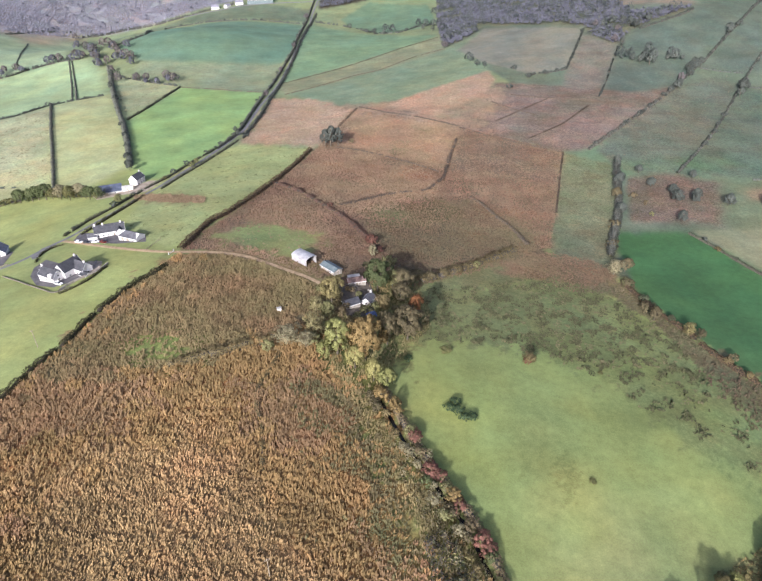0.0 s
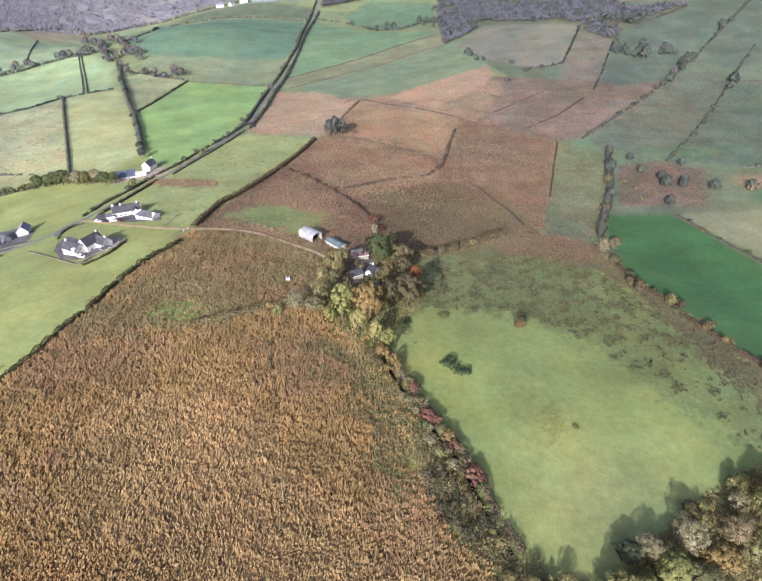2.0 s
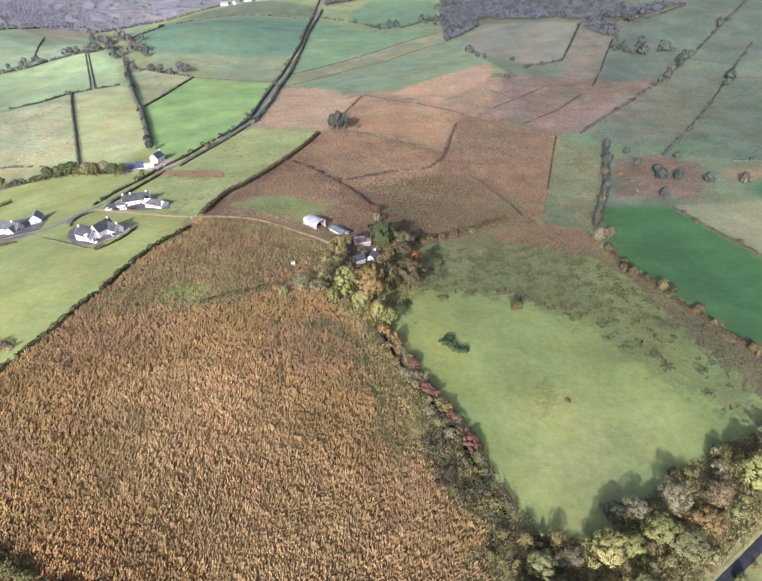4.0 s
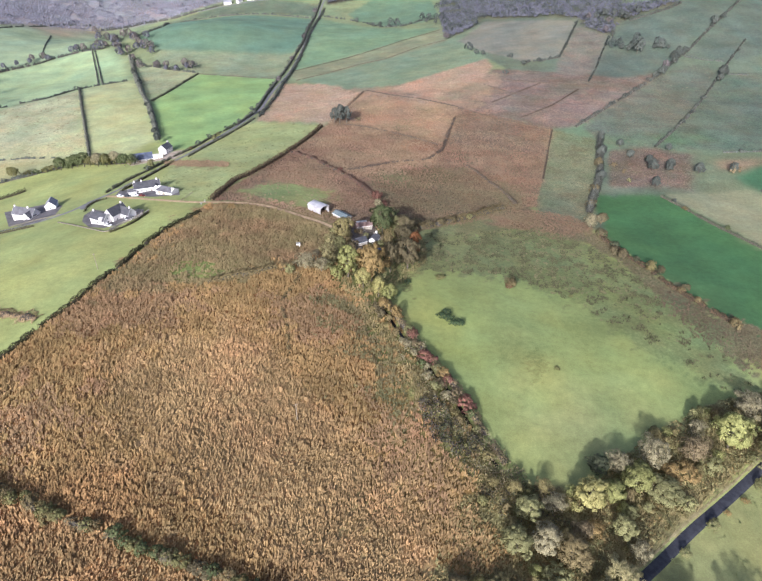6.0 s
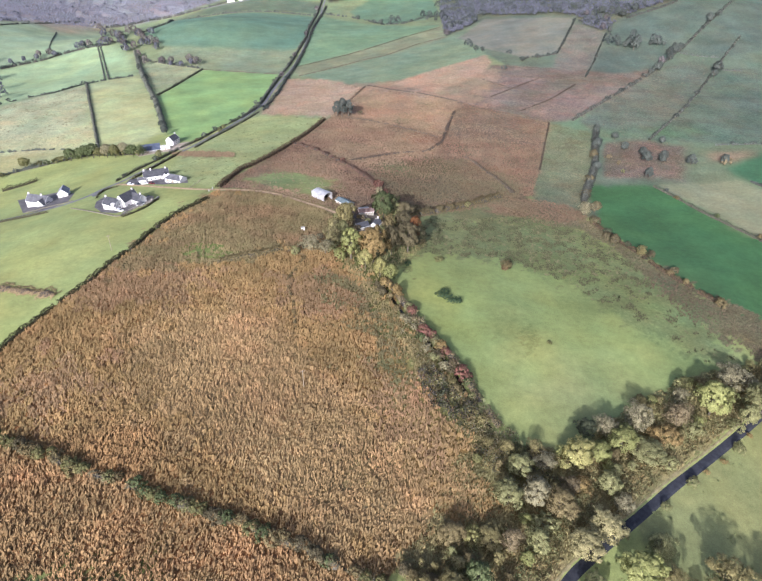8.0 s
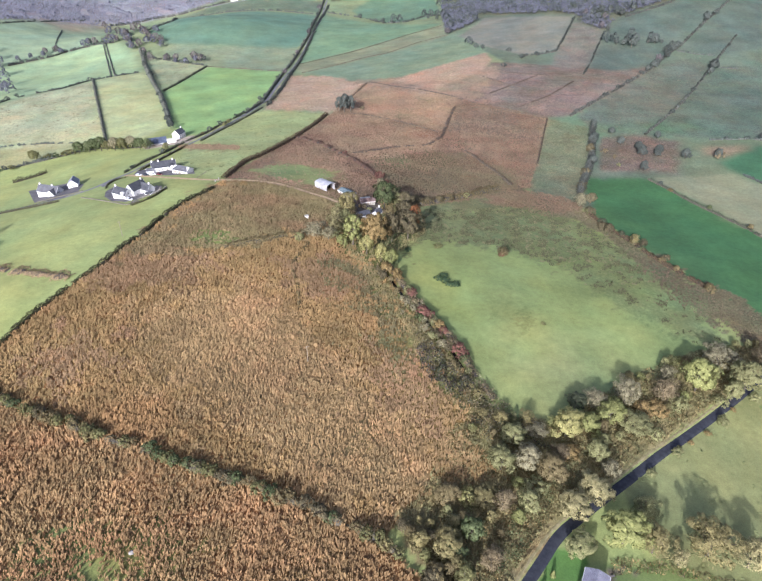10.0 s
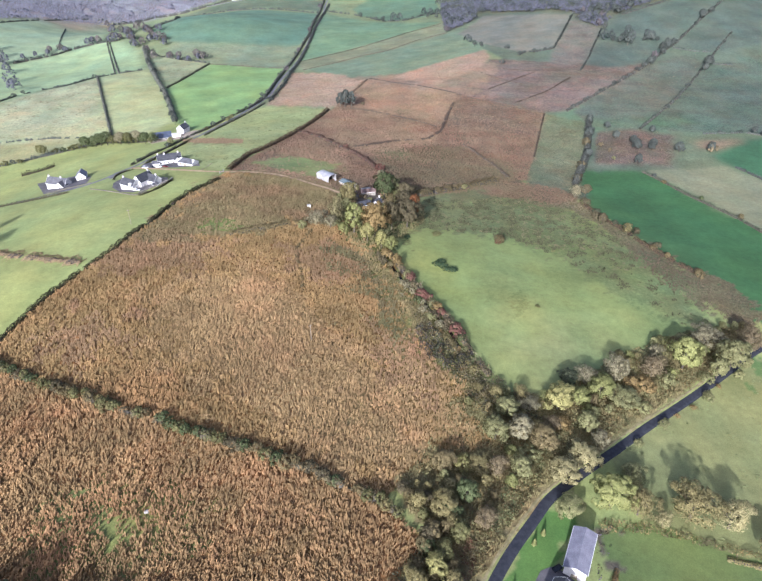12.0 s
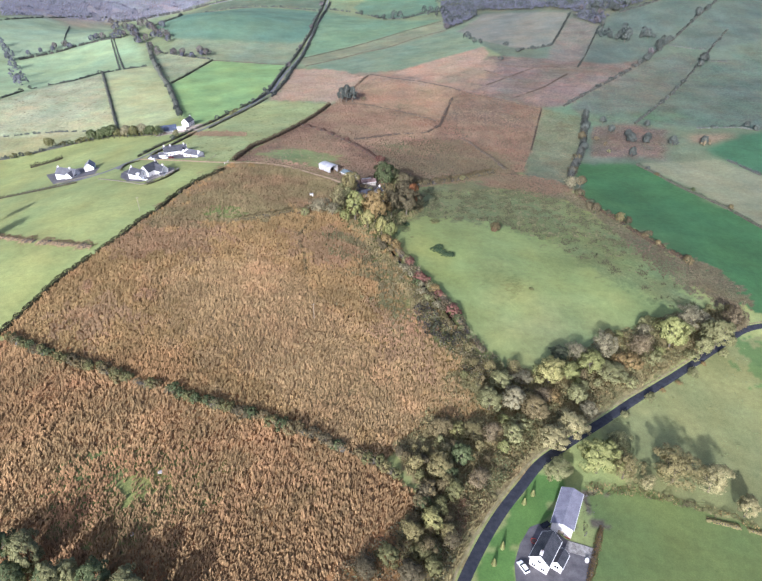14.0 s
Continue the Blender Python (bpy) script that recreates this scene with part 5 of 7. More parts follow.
# ---- rushes: tussocks of bent stems, each one island ----
def tussocks(name, x, y, tall, spread, mat, label, blades=6, seed=1, lean=(0.25, 0.35), thick=0.3):
    """Bundles of bent stems, side by side and leaning one way that turns slowly over the field."""
    r = np.random.default_rng(seed)
    n = len(x)
    s = r.uniform(0.6, 1.35, n) * (1 + 0.25 * wave(x, y, 5, seed))
    bend = 0.55 * wave(x, y, 38, seed + 1) + r.normal(0, 0.3, n)
    lx, ly = lean[0] * np.cos(bend) - lean[1] * np.sin(bend), lean[0] * np.sin(bend) + lean[1] * np.cos(bend)
    verts = np.zeros((n, blades, 5, 3))
    for k in range(blades):
        a, far = r.uniform(0, 6.28, n), np.sqrt(r.uniform(0, 1, n)) * spread * s
        bx, by = x + np.cos(a) * far, y + np.sin(a) * far
        foot = np.c_[bx, by, height(bx, by) - 0.03]
        h = tall * s * r.uniform(0.65, 1.15, n)
        w = thick * s * r.uniform(0.6, 1.1, n) * 0.5
        turn = r.normal(0, 0.7, n)
        sd = np.c_[np.cos(turn) * w, np.sin(turn) * w, np.zeros(n)]
        out = np.c_[np.cos(a), np.sin(a)] * (0.22 * h)[:, None]
        mid = foot + np.c_[lx * h * 0.35 + out[:, 0] * 0.5, ly * h * 0.35 + out[:, 1] * 0.5, h * 0.68]
        tip = foot + np.c_[lx * h + out[:, 0], ly * h + out[:, 1], h * r.uniform(0.8, 1.0, n)]
        verts[:, k, 0], verts[:, k, 1] = foot - sd * 0.6, foot + sd * 0.6
        verts[:, k, 2], verts[:, k, 3], verts[:, k, 4] = mid + sd, mid - sd, tip
    off = (np.arange(n * blades) * 5)[:, None]
    soft = np.repeat(np.c_[r.normal(0, 0.22, n * blades), r.normal(-0.5, 0.22, n * blades), np.full(n * blades, 0.85)], 5, axis=0)
    ob = mesh_fast(name, verts.reshape(-1, 3), off + np.array([0, 1, 2, 3]), off + np.array([3, 2, 4]), mat, None, soft)
    return tagged(ob, label, "rushes", kind="stuff")


def thin_out(x, y, polys, keep, seed):
    r = np.random.default_rng(seed)
    k = np.ones(len(x), bool)
    ux, uy = x + wave(x, y, 16, seed + 70) * 4 + r.normal(0, 1.2, len(x)), y + wave(x, y, 13, seed + 71) * 4
    for p in polys:
        k &= ~inside(p, ux, uy) | (r.random(len(x)) < keep)
    return x[k], y[k]


def clear_of(x, y, paths, gap):
    k = np.ones(len(x), bool)
    for p in paths:
        px, py, _, _ = along(p, 1.5)
        for i in range(0, len(px)):
            k &= (x - px[i]) ** 2 + (y - py[i]) ** 2 > gap * gap
    return x[k], y[k]


x, y = scatter(F_RUSH, 0.88, 11, 0.7)
x, y = thin_out(x, y, [F_GREENPATCH, F_SPOT3], 0.3, 3)
open_x, open_y = scatter(OPENRUSH, 0.95, 118, 0.7)
x, y = thin_out(x, y, [STREAMSCRUB, WOODS, F_BANK, F_FARM], 0.15, 4)
x, y = np.r_[x, open_x], np.r_[y, open_y]
x, y = thin_out(x, y, [STREAMBAND], 0.5, 58)
x, y = clear_of(x, y, [TRACK], 2.9)
x, y = clear_of(x, y, [STREAMLINE], 1.8)
k = inside(F_RUSHTOP, x + wave(x, y, 12, 35) * 6 + np.random.default_rng(36).normal(0, 3, len(x)), y + wave(x, y, 14, 37) * 7)
ux, uy = x + wave(x, y, 16, 45) * 8 + np.random.default_rng(46).normal(0, 5, len(x)), y + wave(x, y, 20, 47) * 9
k2 = ~k & (inside(F_RUSHPALE, ux, uy) | inside(RUSHSTRAW, ux, uy))
ux, uy = x + wave(x, y, 18, 145) * 8 + np.random.default_rng(146).normal(0, 6, len(x)), y + wave(x, y, 20, 147) * 9
k3 = ~k & (inside(F_RUSHPINK, ux, uy) | inside(F_RUSHPINK_B, ux, uy) | inside(F_RUSHPINK_C, ux, uy) | inside(F_RUSHPINK_D, ux, uy))
k2 &= ~k3
k4 = inside(F_BANKWIDE, ux, uy)
k, k2, k3 = k & ~k4, k2 & ~k4, k3 & ~k4
tussocks("rushes", x[k3], y[k3], 1.15, 0.5, M_RUSH_PINK, "rosy brown dry rushes in swathes over the sloping field", blades=6, seed=148, lean=(0.16, 0.3), thick=0.4)
tussocks("rushes", x[k2], y[k2], 1.2, 0.5, M_RUSH_PALE, "straw-coloured dry rushes in the middle of the sloping field", blades=6, seed=48, lean=(0.16, 0.3), thick=0.4)
tussocks("rushes", x[~k & ~k2 & ~k3 & ~k4], y[~k & ~k2 & ~k3 & ~k4], 1.2, 0.5, M_RUSH, "dense tawny dry rushes filling the sloping field", blades=6, seed=12, lean=(0.16, 0.3), thick=0.4)
tussocks("rushes", x[k4], y[k4], 1.0, 0.5, leafy("bank_rushes", (0.15, 0.128, 0.06), (0.235, 0.195, 0.1), 0.8, 0.5, (0.13, 0.145, 0.06)), "olive-brown rushes and coarse grass on the bank of the stream", blades=6, seed=151, lean=(0.16, 0.3), thick=0.4)
tussocks("rushes", x[k], y[k], 1.0, 0.5, M_RUSH_OLIVE, "olive and straw-coloured rushes below the farm track", blades=6, seed=38, lean=(0.16, 0.3), thick=0.4)
x, y = scatter(F_RUSHB, 0.88, 13, 0.7)
x, y = thin_out(x, y, [F_SPOT2], 0.28, 5)
x, y = thin_out(x, y, [WOODS, FOOTSCRUB], 0.12, 6)
tussocks("rushes", x, y, 1.2, 0.5, M_RUSH_RUSSET, "dense russet dry rushes in the field below the gappy hedge", blades=6, seed=14, lean=(0.16, 0.3), thick=0.4)
x, y = scatter(F_BROWN, 1.15, 15, 0.8)
x, y = thin_out(x, y, [F_PATCH], 0.07, 7)
x, y = thin_out(x, y, [F_TAN1, F_TAN3], 0.45, 8)
x, y = clear_of(x, y, [TRACK], 2.5)
ux, uy = x + np.random.default_rng(39).normal(0, 4, len(x)), y + wave(x, y, 12, 40) * 6
k = inside(F_DULL, ux, uy)
k2 = ~k & (inside(F_BRA, ux, uy) | inside(F_BRB, ux, uy) | inside(F_TAN1, ux, uy))
tussocks("rushes", x[k2], y[k2], 0.8, 0.5, M_RUSH_TAWNY, "tawny withered rushes on the sunny side of the brown fields", blades=4, seed=57)
k |= k2
tussocks("rushes", x[~k], y[~k], 0.8, 0.5, M_RUSH_FAR, "reddish brown withered rushes behind the farmstead", blades=4, seed=16)
k &= ~k2
tussocks("rushes", x[k], y[k], 0.8, 0.5, M_RUSH_DULL, "dull olive-brown rushes on the wet slope behind the farmstead", blades=4, seed=41)
x, y = scatter(F_MARGIN, 1.5, 17, 0.8)
x3, y3 = scatter(F_MARGIN2, 1.5, 49, 0.8)
x, y = np.r_[x, x3], np.r_[y, y3]
x2, y2 = scatter(F_ORANGE, 1.3, 18, 0.8)
tussocks("rushes", x2, y2, 0.6, 0.5, leafy("russet_sedge", (0.15, 0.098, 0.062), (0.255, 0.172, 0.112), 0.8, 0.4, (0.13, 0.12, 0.065)), "russet sedge in a wet corner above the pasture", blades=5, seed=119)
tussocks("rushes", x, y, 0.7, 0.5, leafy("margin_sedge", (0.085, 0.07, 0.045), (0.19, 0.15, 0.095), 0.8, 0.4, (0.14, 0.14, 0.07)), "rust brown rushes and sedge along the wet margin", seed=19)
x, y = scatter(F_RUSHY, 1.1, 20, 0.8)
k = wave(x, y, 22, 21) * 0.8 + wave(x, y, 6, 22) * 0.8 + np.random.default_rng(9).normal(0, 0.5, len(x)) > 0.35 + np.clip((205 - y) / 60, 0, 0.9)
x, y = x[k], y[k]
tussocks("rushes", x, y, 0.6, 0.75, leafy("rush_tufts", (0.052, 0.057, 0.028), (0.125, 0.125, 0.062), 0.8), "scattered dark green rush tufts in the pasture", seed=23, thick=0.6)
x, y = scatter(F_RUSHY, 1.6, 220, 0.8)
k = wave(x, y, 16, 221) * 0.8 + wave(x, y, 5, 222) * 0.8 > 0.4 + np.clip((205 - y) / 60, 0, 0.9)
tussocks("rushes", x[k], y[k], 0.45, 0.75, leafy("bleached_tufts", (0.105, 0.1, 0.052), (0.185, 0.168, 0.09)), "bleached tan tufts among the rushes in the pasture", seed=223, thick=0.6)
x, y = scatter(WOODS, 1.15, 24, 0.8)
x2, y2 = scatter(F_BANK, 1.0, 32)
x3, y3 = scatter(STREAMSCRUB, 1.2, 33)
x3, y3 = thin_out(x3, y3, [DARKPOLY, DARKPOLY_B], 0.15, 50)
x, y = thin_out(x, y, [WOODLOW], 0.2, 51)
x4, y4 = scatter(F_FARM, 1.5, 34, 0.8)
x, y = np.r_[x, x2, x3, x4], np.r_[y, y2, y3, y4]
x, y = clear_of(x, y, [ROAD], 3.0)
x, y = clear_of(x, y, [STREAMLINE], 0.9)
k = ~inside(FARMYARD, x, y) & ~inside(F_PAST, x, y)
x, y = x[k], y[k]
tussocks("undergrowth", x, y, 1.0, 0.8, leafy("undergrowth", (0.165, 0.138, 0.06), (0.32, 0.262, 0.122), 0.8, 0.5, (0.14, 0.145, 0.066)), "tangled olive and brown undergrowth among scrub", seed=25)
x, y = scatter(F_TAN2, 1.7, 26, 0.8)
x2, y2 = scatter(F_TAN4, 2.4, 27, 0.8)
tussocks("rushes", np.r_[x, x2], np.r_[y, y2], 0.6, 0.6, leafy("bleached_rushes", (0.228, 0.166, 0.114), (0.349, 0.259, 0.182), 0.8), "bleached orange tan rushes in distant fields", blades=4, seed=28)
sw = [(54 + 0.2 * n, 18 - 3.2 * n, 125 + 0.5 * n, 10 - 3.6 * n) for n in range(18)]
x = np.concatenate([np.linspace(a, c, 170) for a, b, c, d in sw])
y = np.concatenate([np.linspace(b, d, 170) + 0.8 * np.sin(np.linspace(0, 9, 170) + b) for a, b, c, d in sw])
rr = np.random.default_rng(54)
k = inside(F_SE2, x, y) & (wave(x, y, 16, 55) > 0.15) & ((x > 63) | (y < -14))
tussocks("mown_grass", x[k] + rr.normal(0, 0.2, k.sum()), y[k] + rr.normal(0, 0.2, k.sum()), 0.1, 0.42, leafy("mown_grass", (0.10, 0.145, 0.048), (0.18, 0.225, 0.085)), "faint lines of cut grass across the green field", blades=4, seed=56)
x, y = scatter(F_BRACKEN, 0.9, 52, 0.8)
tussocks("bracken", x, y, 0.9, 0.6, leafy("bracken_fronds", (0.19, 0.14, 0.085), (0.33, 0.24, 0.15)), "band of rusty dead bracken across the pasture", seed=53)
for poly, gap, wide, shade, label, sd in ((F_L3, 2.6, 26, ((0.16, 0.14, 0.085), (0.25, 0.225, 0.14)), "coarse tan grass tufts in the rough pasture", 210), (F_L5, 2.4, 20, ((0.12, 0.14, 0.06), (0.22, 0.235, 0.11)), "coarse grass tufts in the pasture beside the hedge", 214), (F_L10, 2.6, 18, ((0.13, 0.125, 0.075), (0.22, 0.21, 0.125)), "coarse grass tufts in the small rough field", 218), (F_R1, 3.2, 30, ((0.12, 0.105, 0.075), (0.2, 0.17, 0.125)), "withered tufts in the far grey-green field", 222), (F_SE, 2.7, 18, ((0.15, 0.17, 0.072), (0.22, 0.24, 0.108)), "coarse grass tufts beside the road", 226)):
    x, y = scatter(poly, gap, sd, 0.8)
    k = wave(x, y * 1.6, wide, sd + 1) * 0.8 + wave(x, y, wide / 4, sd + 2) * 0.6 > 0.45
    tussocks("grass_tufts", x[k], y[k], 0.3, 0.9, leafy("tuft_grass", *shade), label, blades=4, seed=sd + 3, thick=0.9)
x, y = scatter(F_STRIP, 2.2, 29)
k = wave(x, y, 14, 30) > 0.1
tussocks("rushes", x[k], y[k], 0.7, 0.8, M_RUSH_GREEN, "olive green rushes in a narrow strip field", blades=4, seed=31)


# ---- trees and shrubs ----
def crown_mesh(r, tall, wide, low, clumps, count, size, slim=1.0):
    """Leaf sprays packed on many small domed clumps, the clumps set over an uneven crown with gaps between them."""
    cs, ns = [], []
    mid, half = low + (tall - low) * 0.5, (tall - low) * 0.5
    lean, bulge = r.normal(0, wide * 0.05, 2), r.uniform(0, 6.28, 3)
    m = max(4, count // clumps)
    for i in range(clumps):
        up = 1 - 1.55 * (i + r.uniform(0, 1)) / clumps
        a = i * 2.4 + r.uniform(-0.5, 0.5)
        swell = 1 + 0.16 * math.sin(2 * a + bulge[0]) + 0.14 * math.sin(3 * a + 4 * up + bulge[1]) + 0.1 * math.sin(5 * up + bulge[2])
        lr = wide * r.uniform(0.075, 0.15)
        out = (wide * 0.5 * swell - lr * 0.6) * math.sqrt(max(0.02, 1 - up * up)) * (r.uniform(0.82, 1.06) if i % 4 else r.uniform(0.5, 0.8))
        z = mid + (half - lr * 0.6) * up * r.uniform(0.88, 1.05) * (1.0 if up > 0 else 0.95)
        c = np.array([out * math.cos(a) + lean[0] * up, out * math.sin(a) + lean[1] * up, max(z, low * 0.6 + lr * 0.3)])
        away = np.array([math.cos(a) * math.sqrt(max(0.02, 1 - up * up)), math.sin(a) * math.sqrt(max(0.02, 1 - up * up)), up + 0.25])
        d = r.normal(0, 1, (m, 3)) + away * 0.75
        d /= np.linalg.norm(d, axis=1)[:, None]
        cs.append(c + d * lr * np.array([1, 1, 0.9]) * r.uniform(0.6, 1.08, (m, 1)))
        ns.append(d * 0.6 + away * 0.5)
    return cards(np.concatenate(cs), np.concatenate(ns), size * 1.3, r, slim * 0.6, 0.75)


def twig_mesh(r, tall, wide, low, count, thick=1.0):
    """Fine bare twigs fanning out and up, with few leaves."""
    a, t = r.uniform(0, 6.28, count), r.uniform(0, 1, count) ** 0.6
    el = r.uniform(0.15, 1.5, count)
    d = np.c_[np.cos(a) * np.cos(el), np.sin(a) * np.cos(el), np.sin(el)]
    start = np.array([0, 0, low]) + d * (np.array([wide * 0.5, wide * 0.5, tall - low]) * (0.35 + 0.6 * t[:, None])) * r.uniform(0.75, 1.05, (count, 1))
    way = d * 0.7 + r.normal(0, 0.35, (count, 3)) + np.array([0, 0, 0.25])
    way /= np.linalg.norm(way, axis=1)[:, None]
    side = np.cross(way, d * 0.7 + np.array([0, 0, 0.5]) + r.normal(0, 0.3, (count, 3)))
    side /= np.linalg.norm(side, axis=1)[:, None] + 1e-9
    ln, w = r.uniform(0.5, 1.1, (count, 1)), r.uniform(0.05, 0.13, (count, 1)) * thick
    v = np.stack([start - way * ln * 0.4, start + side * w, start + way * ln * 0.6, start - side * w], 1).reshape(-1, 3)
    q, soft = np.arange(4 * count).reshape(-1, 4), d * 0.7 + np.array([0, 0, 0.5])
    front = (np.cross(v[1::4] - v[0::4], v[2::4] - v[0::4]) * soft).sum(1) > 0
    return v, np.where(front[:, None], q, q[:, ::-1]), np.repeat(soft, 4, axis=0)


def make_tree(kind, seed, far=False):
    """One tree, ten metres tall (a bush four), under the land; copies stand where they grow."""
    r = np.random.default_rng(seed)
    tall, wide, low = {"round": (10, 8, 1.2), "tall": (10, 5.2, 0.8), "twiggy": (10, 8, 1.2), "bush": (4, 5.2, 0.1)}[kind]
    base = new({"bush": "shrub"}.get(kind, "tree"))
    base.matrix_basis = pose(0, 0, -400)
    g, top = Geo(), Vector((r.normal(0, 0.2), r.normal(0, 0.2), tall * 0.45))
    tr = 0.022 * tall
    mid = Vector((r.normal(0, 0.12), r.normal(0, 0.12), tall * 0.2))
    g.tube((0, 0, -0.8), mid, tr * 1.35, tr, 7).tube(mid, top, tr, tr * 0.65, 7)
    g.part("trunk", M_BARK, base)
    g = Geo()
    for i in range(11 if kind != "bush" else 7):
        a, f = r.uniform(0, 6.28), r.uniform(0.25, 1)
        s = mid.lerp(top, f) if i % 3 else top
        e = s + Vector((math.cos(a) * wide * r.uniform(0.2, 0.38), math.sin(a) * wide * r.uniform(0.2, 0.38), tall * r.uniform(0.15, 0.4)))
        if e.z > tall * 0.92:
            e.z = tall * 0.92
        k = s.lerp(e, 0.55) + Vector((0, 0, tall * 0.03))
        g.tube(s, k, tr * 0.5, tr * 0.3, 5).tube(k, e, tr * 0.3, tr * 0.1, 5)
        if kind == "twiggy":
            for j in range(3):
                b = r.uniform(0, 6.28)
                g.tube(k, k + Vector((math.cos(b) * wide * 0.16, math.sin(b) * wide * 0.16, tall * r.uniform(0.1, 0.25))), tr * 0.22, tr * 0.07, 4)
    g.part("branchwork", M_BARK, base)
    if kind == "twiggy":
        v1, q1, n1 = twig_mesh(r, tall, wide, low, 250 if far else 1100, 2.2 if far else 1.0)
        v2, q2, n2 = crown_mesh(r, tall, wide, low, 22 if far else 60, 550 if far else 3000, 0.8 if far else 0.36, 0.6)
        v, q, nm = np.r_[v1, v2], np.r_[q1, q2 + len(v1)], np.r_[n1, n2]
    else:
        clumps, count, size = {"bush": (34, 1700, 0.3), "tall": (64, 3600, 0.37), "round": (76, 4400, 0.4)}[kind]
        v, q, nm = crown_mesh(r, tall, wide, low, clumps // 3 if far else clumps, count // 5 if far else count, size * 2.1 if far else size)
    mesh_fast("crown", v, q, None, M_LEAF["olive"], base, nm)
    return base


KINDS = ("round", "tall", "twiggy", "bush")
MODELS = {k: [make_tree(k, 40 + 10 * i + n) for n in range(4)] for i, k in enumerate(KINDS)}
MODELS_FAR = {k: [make_tree(k, 140 + 10 * i + n, True) for n in range(4)] for i, k in enumerate(KINDS)}
WORDS = {"khaki": "khaki and straw-coloured", "gold": "golden green autumn", "dun": "dark dun-brown", "hedge_green": "dull green thorn", "sloe": "dark bare", "umber": "umber and olive", "olive": "dull olive", "green": "mid green", "dark": "dark green", "lime": "yellow-green", "tan": "tan and gold autumn", "brown": "brown autumn", "orange": "orange autumn", "red": "red autumn", "rust": "rust-brown", "bramble": "dark green bramble", "grey": "bare grey", "pale": "pale straw-coloured", "mauve": "mauve-brown bare"}
PLACES = {"HEDGE": "in the gappy rush-field hedge", "FARM": "round the old farmstead", "FIELD": "on the field's edge", "WOOD": "in the scrub beside the road", "FAR": "in a distant hedgerow", "WEST": "behind the houses", "STREAM": "along the stream hedge"}
tree_count = [0]


def plant(kind, colour, x, y, tall, where, wide=None):
    tree_count[0] += 1
    r = np.random.default_rng(900 + tree_count[0])
    model = (MODELS_FAR if y > (330 if kind == "bush" else 500) else MODELS)[kind][tree_count[0] % 4]
    s = tall / (4.0 if kind == "bush" else 10.0)
    across = s if wide is None else wide / {"round": 8.6, "tall": 5.8, "twiggy": 8.4, "bush": 5.6}[kind]
    m = pose(x, y, ground_at(x, y), 0, 0, r.uniform(0, 360)) @ Matrix.Diagonal((across * r.uniform(0.88, 1.12), across * r.uniform(0.88, 1.12), s, 1))
    ob = copy_thing(model, m)
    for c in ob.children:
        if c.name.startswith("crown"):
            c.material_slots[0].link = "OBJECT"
            # distant crowns swap to the bluer leaf, haze put into the colour
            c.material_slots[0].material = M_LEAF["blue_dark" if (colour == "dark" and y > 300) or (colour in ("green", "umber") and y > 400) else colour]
    what = "shrub" if kind == "bush" else "tree"
    form = {"round": "broad", "tall": "upright", "twiggy": "twiggy", "bush": "rounded"}[kind]
    return tagged(ob, f"{form} {WORDS[colour]} {what} {PLACES[where]}", what, "trees " + PLACES[where] if what == "tree" else "shrubs " + PLACES[where])


for rows, where in ((FARM_TREES, "FARM"), (FARM_TREES_B, "FARM"), (YARD_SHRUBS, "FARM"), (SHADE_TREES, "FIELD"), (RIGHT_TREES, "FIELD"), (WEST_TREES, "WEST"), (WEST_TREES_B, "WEST"), (FAR_EAST_B, "FAR"), (SHRUB_TREES, "FIELD"), (SHRUB_TREES_B, "FIELD"), (FAR_TREES_EAST, "FAR"), (LANE_TREES, "FAR"), (FAR_CLUSTER_C, "FAR"), (WOOD_TREES, "WOOD"), (WOOD_TREES_B, "WOOD"), (WOOD_TREES_C, "WOOD"), (ROAD_TREES, "WOOD"), (NEAR_TREES, "FIELD")):
    for kind, colour, x, y, tall, *wide in rows:
        plant(kind, colour, x, y, tall, where, *wide)
for i, (x, y) in enumerate(REDBUSHES):
    plant("bush", ("red", "brown", "red", "red", "olive", "tan")[i % 6], x + 0.8, y, (3.8, 3.2, 4.2)[i % 3], "STREAM")
for i, (x, y) in enumerate(HEDGEBUSH):
    plant("bush", ("green", "olive", "green")[i % 3], x - 4.0, y - 4.0, (2.6, 3.2)[i % 2], "STREAM")
# low thorn and willow bushes overhanging the stream
sx_, sy_, _, _ = along(STREAMLINE, 1.0)
rr, at = np.random.default_rng(320), 3.0
while at < len(sx_):
    px, py = sx_[int(at)] - rr.uniform(0.6, 3.0), sy_[int(at)] - rr.uniform(0.0, 1.5)
    plant("bush", ("umber", "dun", "khaki", "dun", "grey")[rr.integers(5)], px, py, rr.uniform(1.8, 3.6), "STREAM", rr.uniform(2.6, 5.0))
    at += rr.uniform(2.5, 6.5)
for i, (x, y) in enumerate(BRAMBLES):
    plant("bush", "bramble" if i < 5 else "hedge_green", x, y, 2.3 if i < 5 else 1.2, "FIELD", 4.6 if i < 5 else 5.5)
plant("bush", "hedge_green", 64.8, 133.1, 0.8, "FIELD", 2.4)
plant("bush", "hedge_green", 84.1, 190.0, 0.8, "FIELD", 2.4)
plant("bush", "bramble", 8.5, 189.5, 1.3, "FIELD", 4.0)
